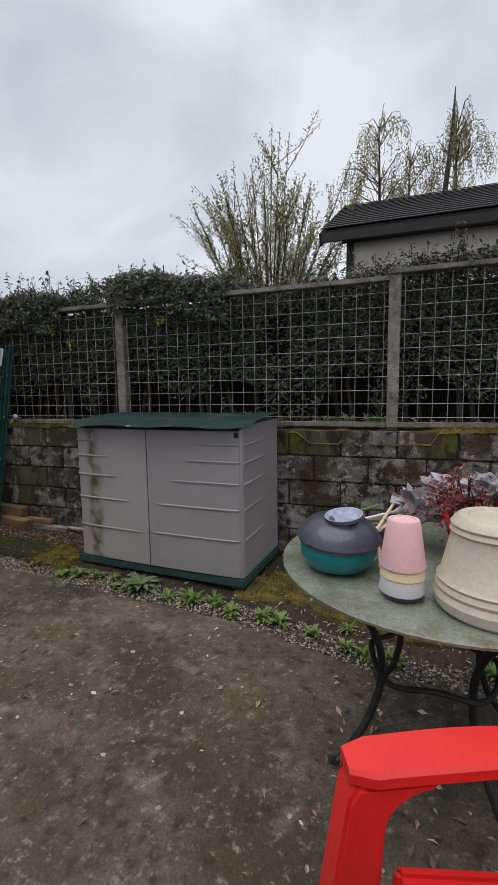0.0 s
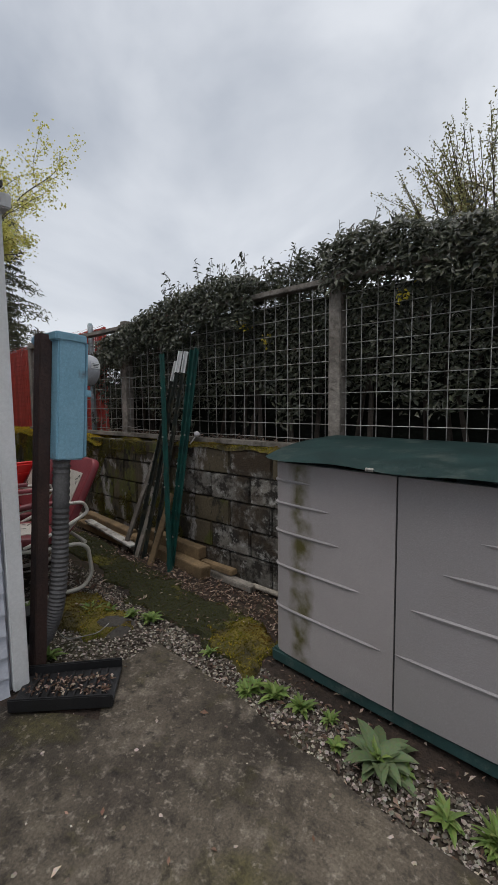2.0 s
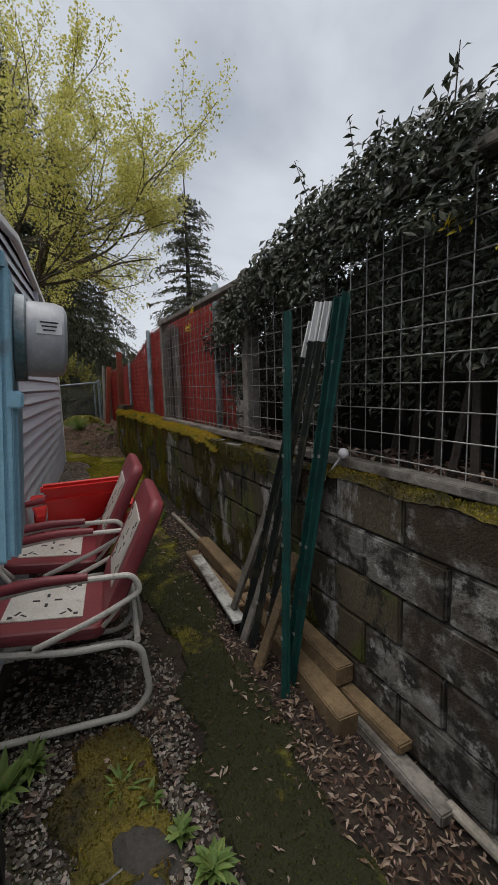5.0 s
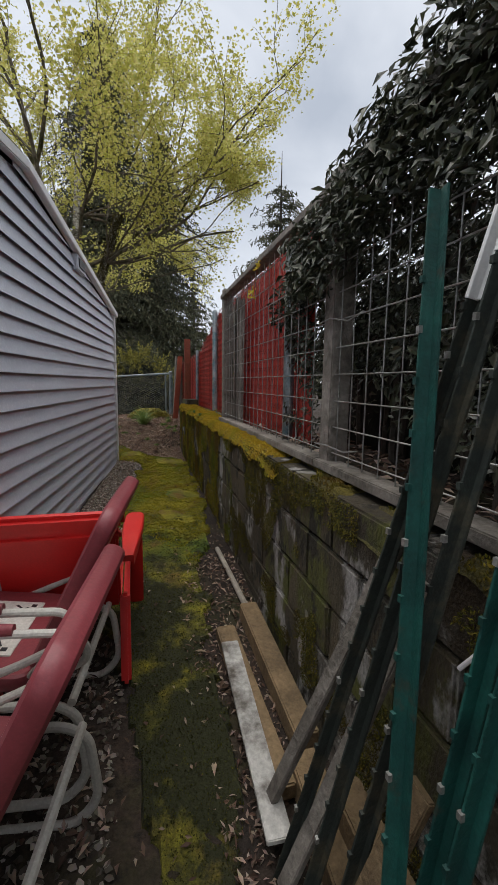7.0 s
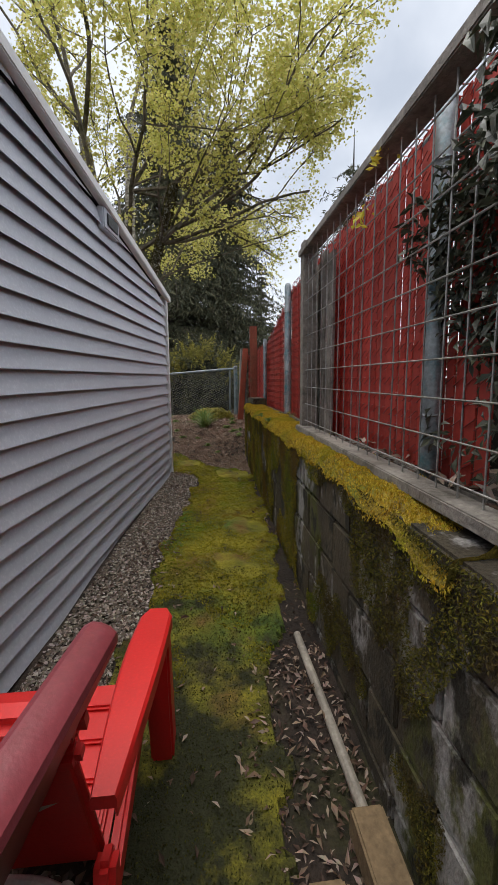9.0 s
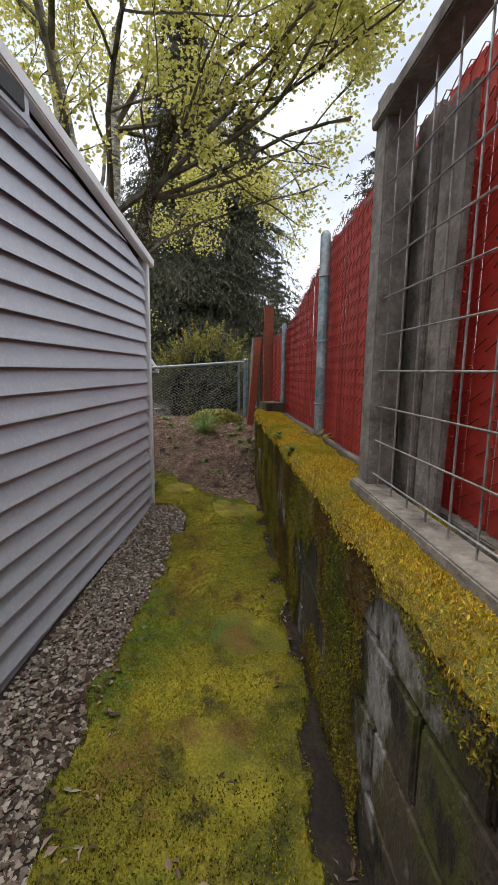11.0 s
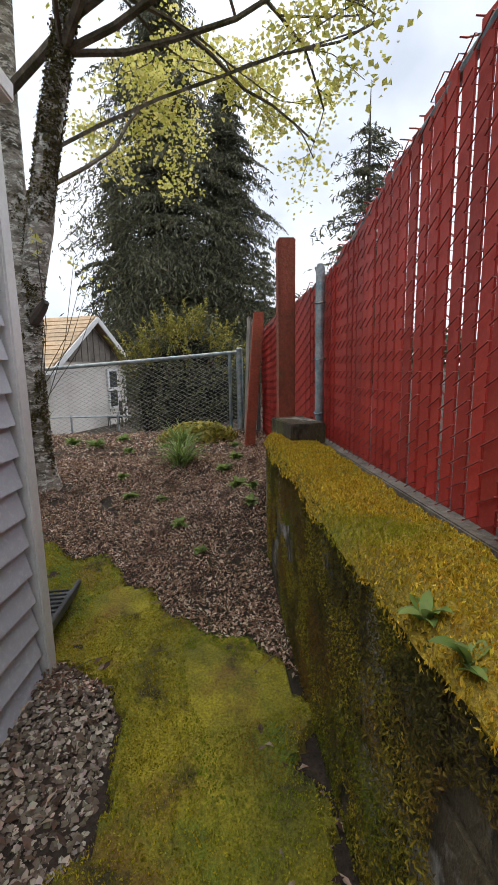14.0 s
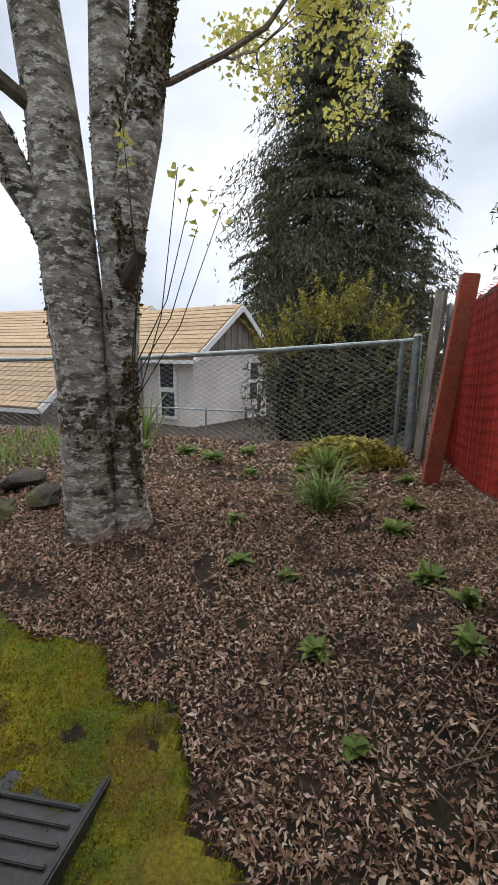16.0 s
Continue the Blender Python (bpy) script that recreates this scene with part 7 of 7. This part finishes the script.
def stones(pts, size, label, dz=0.0, kindm=None):
    kindm = kindm or STONE
    c = [(x, y, lie(x, y) + 0.004 + dz + RNG.uniform(-0.004, 0.008)) for x, y in pts]
    return tagged(part("gravel", pebbles("gravel", c, size, kindm), kindm), label, "gravel", kind="stuff")


def moss_near(x, y):
    return inside(x, y, PATH_EDGE)


stones(scatter(9000, -1.85, 2.6, 1.4, 2.2, lambda x, y: slab_edge(x) + 0.0 < y < slab_edge(x) + 0.26 + 0.08 * noise.noise((x * 4, y * 4, 0)) and not moss_near(x, y)), 0.0085, "dark mixed gravel beside the patio slab", kindm=EARTHSTONE)
stones(scatter(6000, -3.0, -1.75, 1.40, 2.25, lambda x, y: y > house_line(x) + 0.02 and not moss_near(x, y) and not inside(x, y, SLAB)), 0.0085, "dark mixed gravel beside the meter post", kindm=EARTHSTONE)
stones(scatter(12000, -8.02, -4.4, 1.55, 2.3, lambda x, y: y > house_line(x) + 0.015 and not moss_near(*edge_of(x, y))), 0.009, "pale mixed gravel along the house wall")
stones(scatter(1500, -4.4, -3.0, 1.45, 2.2, lambda x, y: y > house_line(x) + 0.02 and not moss_near(x, y)), 0.013, "mixed gravel under the lawn chairs", kindm=EARTHSTONE)
big = tagged(part("field_stone", pebbles("field_stone", [(-7.86, 2.055, 0.29)], 0.045, STONE, 0.9), STONE), "round pale stone in the gravel", "rock")


def litter(pts, length, width, label, material=LITTER, z=None, lift=0.012, flat=0.35):
    c = [(x, y, (land(x, y) if z is None else z) + RNG.uniform(0.002, lift)) for x, y in pts]
    nr = [(RNG.normal(0, flat), RNG.normal(0, flat), 1) for _ in c]
    return tagged(part("leaf_litter", cards("leaf_litter", c, nr, length, width, material, fold=0.25), material), label, "leaves", kind="stuff")


litter(scatter(60000, -10.2, -7.85, 0.6, 3.18, lambda x, y: not moss_near(*edge_of(x, y)) and (x < -8.68 or y < 2.9) and noise.noise((x * 6, y * 6, 4)) > -0.42), 0.017, 0.007, "brown and reddish dead leaves over the soil", lift=0.03, flat=0.7)
litter(scatter(2600, -10.2, -8.0, 0.6, 3.1, lambda x, y: not moss_near(*edge_of(x, y)) and (x < -8.68 or y < 2.9)), 0.028, 0.011, "larger curled brown leaves among the litter", lift=0.04, flat=0.7)
litter(scatter(7000, -10.8, -8.68, 2.85, 3.2), 0.018, 0.007, "dead leaves banked against the fence", lift=0.015, flat=1.0)
tagged(part("end_board", beam(bmesh.new(), (-8.695, 2.97, 0.3), (-8.695, 2.97, 0.99), 0.03, 0.13, 0.004, up=(0, 1, 0)), GREYWOOD), "brown weathered board closing the wall end", "board")
bm = bmesh.new()
for x, y in scatter(900, -10.3, -7.9, 0.7, 3.0, lambda x, y: not moss_near(*edge_of(x, y)) and (x < -8.7 or y < 2.88)):
    a, L = rp5.uniform(0, 6.28), rp5.uniform(0.04, 0.16)
    dx, dy = math.cos(a) * L, math.sin(a) * L
    tube(bm, [(x, y, land(x, y) + 0.02), (x + dx * 0.5, y + dy * 0.5 + 0.006, land(x + dx * 0.5, y + dy * 0.5) + 0.036), (x + dx, y + dy, land(x + dx, y + dy) + 0.024)], [0.0022, 0.0018, 0.001], 3, cap=False)
DRYTWIG = mat("dry twig", (0.30, 0.23, 0.17), 0.9, dark=(0.13, 0.09, 0.07), scale=7, fine=60, bump=0.1)
tagged(part("fallen_twigs", bm, DRYTWIG), "thin dry twigs lying among the dead leaves", "twigs", kind="stuff")
litter(scatter(22000, -11.4, -9.8, -3.0, 3.2), 0.032, 0.013, "brown dead leaves over the soil near the fence", lift=0.03, flat=0.5)
litter(scatter(6000, -9.9, -8.3, -3.0, 0.8, lambda x, y: y < house_line(x) + 2), 0.04, 0.016, "brown dead leaves beside the maple", lift=0.03, flat=0.5)
litter(scatter(3200, -4.9, -1.2, 2.5, 2.9), 0.026, 0.009, "small dark leaves along the wall foot", DARKLITTER, lift=0.02)
litter(scatter(480, -4.9, -1.2, 2.5, 2.9), 0.044, 0.013, "curled tan leaves fallen along the wall foot", TANLEAF, lift=0.035, flat=0.45)
litter(scatter(260, -8.0, -4.4, 2.72, 2.9, lambda x, y: noise.noise((x * 1.5, y * 2, 0)) > -0.1), 0.03, 0.011, "curled leaves fallen along the mossy wall foot", DARKLITTER, lift=0.03, flat=0.45)
litter(scatter(260, -5.6, -2.6, 2.0, 2.6), 0.032, 0.012, "curled tan leaves scattered over the moss", DARKLITTER, lift=0.05)
litter(scatter(420, -4.2, -2.3, 1.6, 2.2), 0.04, 0.015, "curled tan leaves round the lawn chairs", DARKLITTER, lift=0.04)
litter(scatter(2600, -2.6, 2.4, 1.5, 2.75, lambda x, y: y > slab_edge(x) - 0.02), 0.028, 0.011, "small dead leaves in the gravel", DARKLITTER, lift=0.03)
litter(scatter(900, -8.0, -4.4, 1.6, 2.25, lambda x, y: house_line(x) + 0.03 < y), 0.04, 0.014, "small dead leaves in the gravel by the house", DARKLITTER, lift=0.02)
litter(scatter(1700, -5.3, 3.5, 3.10, 3.45), 0.06, 0.022, "reddish dead leaves under the hedge", DARKLITTER, z=1.02, lift=0.06)
litter(scatter(120, -1.8, 2.6, -0.6, 1.8, lambda x, y: y < slab_edge(x)), 0.03, 0.014, "a few dry leaves on the concrete", z=0.015)
TRAY = [(-1.98, 1.38), (-1.88, 1.28), (-1.58, 1.54), (-1.68, 1.64)]
litter(scatter(260, -2.0, -1.55, 1.25, 1.66, lambda x, y: inside(x, y, TRAY)), 0.024, 0.011, "dead leaves and debris caught in a splash tray", DARKLITTER, z=0.04, lift=0.015)
litter(scatter(160, 0.9, 2.2, 0.7, 1.6, lambda x, y: y < slab_edge(x)), 0.035, 0.014, "dead leaves gathered under the table", z=0.014)
c = [(x, y, 0.013) for x, y in scatter(420, -1.8, 2.6, -0.8, 1.8, lambda x, y: y < slab_edge(x))]
tagged(part("grit", pebbles("grit", c, 0.009, STONE, 0.4), STONE), "pale grit scattered over the concrete", "gravel", kind="stuff")

# moss tufts
MOSSLEAF = leaf_mat("moss tips", (0.15, 0.15, 0.012), (0.36, 0.32, 0.022), (0.60, 0.49, 0.045), 0.8, 0.25, 0.1, patch=(((0.12, 0.21, 0.012), 1.9, 0.57), ((0.24, 0.14, 0.03), 2.7, 0.61), ((0.09, 0.08, 0.02), 6.0, 0.62)))
GOLDMOSS = leaf_mat("golden moss tips", (0.26, 0.17, 0.015), (0.56, 0.38, 0.03), (0.80, 0.60, 0.09), 0.8, 0.25, 0.1, patch=(((0.22, 0.24, 0.02), 2.4, 0.58),))
WALLMOSS = leaf_mat("wall moss tips", (0.07, 0.06, 0.012), (0.20, 0.17, 0.025), (0.46, 0.36, 0.045), 0.85, 0.15, 0.1, patch=(((0.09, 0.12, 0.015), 2.1, 0.57), ((0.12, 0.065, 0.02), 3.3, 0.55), ((0.05, 0.045, 0.015), 5.0, 0.56)))
# dark olive tips, part of the darkness being shade in the colour
MOSSDIM = leaf_mat("dark olive shaded moss tips", (0.03, 0.032, 0.009), (0.06, 0.06, 0.014), (0.13, 0.12, 0.022), 0.85, 0.15, 0.1)


def tufts(name, pts, hf, material, length, width, label):
    c = [(x, y, hf(x, y) + length * 0.2) for x, y in pts]
    n = len(c)
    nr = np.stack([RNG.normal(0, 1, n), RNG.normal(0, 1, n), RNG.normal(0, 0.3, n)], axis=1)
    sp = np.stack([RNG.normal(0, 0.5, n), RNG.normal(0, 0.5, n), np.ones(n)], axis=1)
    return tagged(part(name, cards(name, c, nr, length, width, material, spin=sp), material), label, "moss", kind="stuff")


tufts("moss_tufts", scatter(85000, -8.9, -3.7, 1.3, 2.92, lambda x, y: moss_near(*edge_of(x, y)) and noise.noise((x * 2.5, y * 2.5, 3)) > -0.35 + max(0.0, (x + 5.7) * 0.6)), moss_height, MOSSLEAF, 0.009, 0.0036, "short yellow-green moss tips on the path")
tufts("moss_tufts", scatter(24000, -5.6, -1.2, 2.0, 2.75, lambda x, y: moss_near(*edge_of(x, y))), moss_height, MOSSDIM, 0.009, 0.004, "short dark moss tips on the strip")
for poly in BRIGHT:
    tufts("moss_tufts", scatter(3000, min(p[0] for p in poly), max(p[0] for p in poly), 1.6, 2.7, lambda x, y: inside(*edge_of(x, y), poly)), lambda x, y: moss_height(x, y) + 0.008, WALLMOSS, 0.014, 0.007, "short ochre moss tips on a cushion")
tufts("moss_tufts", scatter(62000, WALL_A, -3.9, 2.888, 3.11, lambda x, y: noise.noise((x * 3, y * 5, 7)) > -0.9), cap_height, GOLDMOSS, 0.010, 0.0034, "golden moss tips on the wall top")
tufts("moss_tufts", scatter(7000, -3.9, 4.0, 2.91, 3.0, lambda x, y: noise.noise((x * 3, y * 5, 7)) > 0.06), lambda x, y: cap_height(x, y) - 0.014, WALLMOSS, 0.012, 0.006, "orange-green moss tips on the wall top")
# moss hanging on the wall's face
g = np.random.default_rng(91)
pts, nr = [], []
while len(pts) < 120000:
    x, z = g.uniform(WALL_A, -2.6), g.uniform(0.2, 1.02)
    amount = noise.noise((x * 2.2, z * 2.2, 9)) + 0.5 * noise.noise((x * 7, z * 5, 2)) + float(np.interp(x, [-8.7, -6.5, -4.2, -2.6], [0.42, 0.34, 0.16, -0.25])) + (0.25 if z > 0.9 else 0)
    if amount > 0.14 and z > lie(x, 0):
        pts.append((x, FACE - 0.004 - abs(g.normal(0, 0.006)), z))
        nr.append((g.normal(0, 0.6), -1, g.normal(0.4, 0.6)))
# darker copy of the wall moss: shade put into the nearer stretch's colour
SHADEMOSS = leaf_mat("shaded wall moss tips", (0.035, 0.034, 0.010), (0.09, 0.082, 0.018), (0.20, 0.17, 0.028), 0.85, 0.15, 0.1, patch=(((0.05, 0.035, 0.015), 4.0, 0.56),))
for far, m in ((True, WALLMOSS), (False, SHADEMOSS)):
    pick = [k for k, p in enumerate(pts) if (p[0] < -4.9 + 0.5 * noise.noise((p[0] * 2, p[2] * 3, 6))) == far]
    tagged(part("wall_moss", cards("wall_moss", [pts[k] for k in pick], [nr[k] for k in pick], 0.009, 0.0034, m), m), "shaggy moss hanging on the block wall" if far else "moss on the block wall, coloured darker as shaded", "moss", kind="stuff")
# grass beyond the maple
bm = bmesh.new()
for i in range(1300):
    x, y = rp5.uniform(-10.95, -10.0), rp5.uniform(-3.2, 0.5)
    blade(bm, (x, y, lie(x, y)), rp5.uniform(0, 6.28), rp5.uniform(0.08, 0.22), 0.010, rp5.uniform(1.0, 1.5), 0.7, 3)
tagged(part("grass", bm, SPRIG), "rough green grass beyond the maple", "grass", kind="stuff")
# yellow flower sprays in the hedge
YEL = leaf_mat("yellow flower", (0.45, 0.34, 0.02), (0.62, 0.48, 0.03), (0.70, 0.60, 0.08), 0.6, 0.3)
for x, y, z in ((-0.85, 3.02, 1.95), (-1.85, 3.03, 1.80), (-2.0, 2.98, 1.92), (-4.62, 3.0, 2.08), (-4.75, 3.0, 1.95)):
    c = RNG.normal(0, 0.03, (16, 3)) * (1, 0.6, 0.7) + (x, y, z)
    tagged(part("flower_spray", cards("flower_spray", c, RNG.normal(0, 1, (16, 3)) + (0, -1, 0), 0.03, 0.014, YEL), YEL), "small yellow flower spray in the hedge", "flowers", "flower sprays")
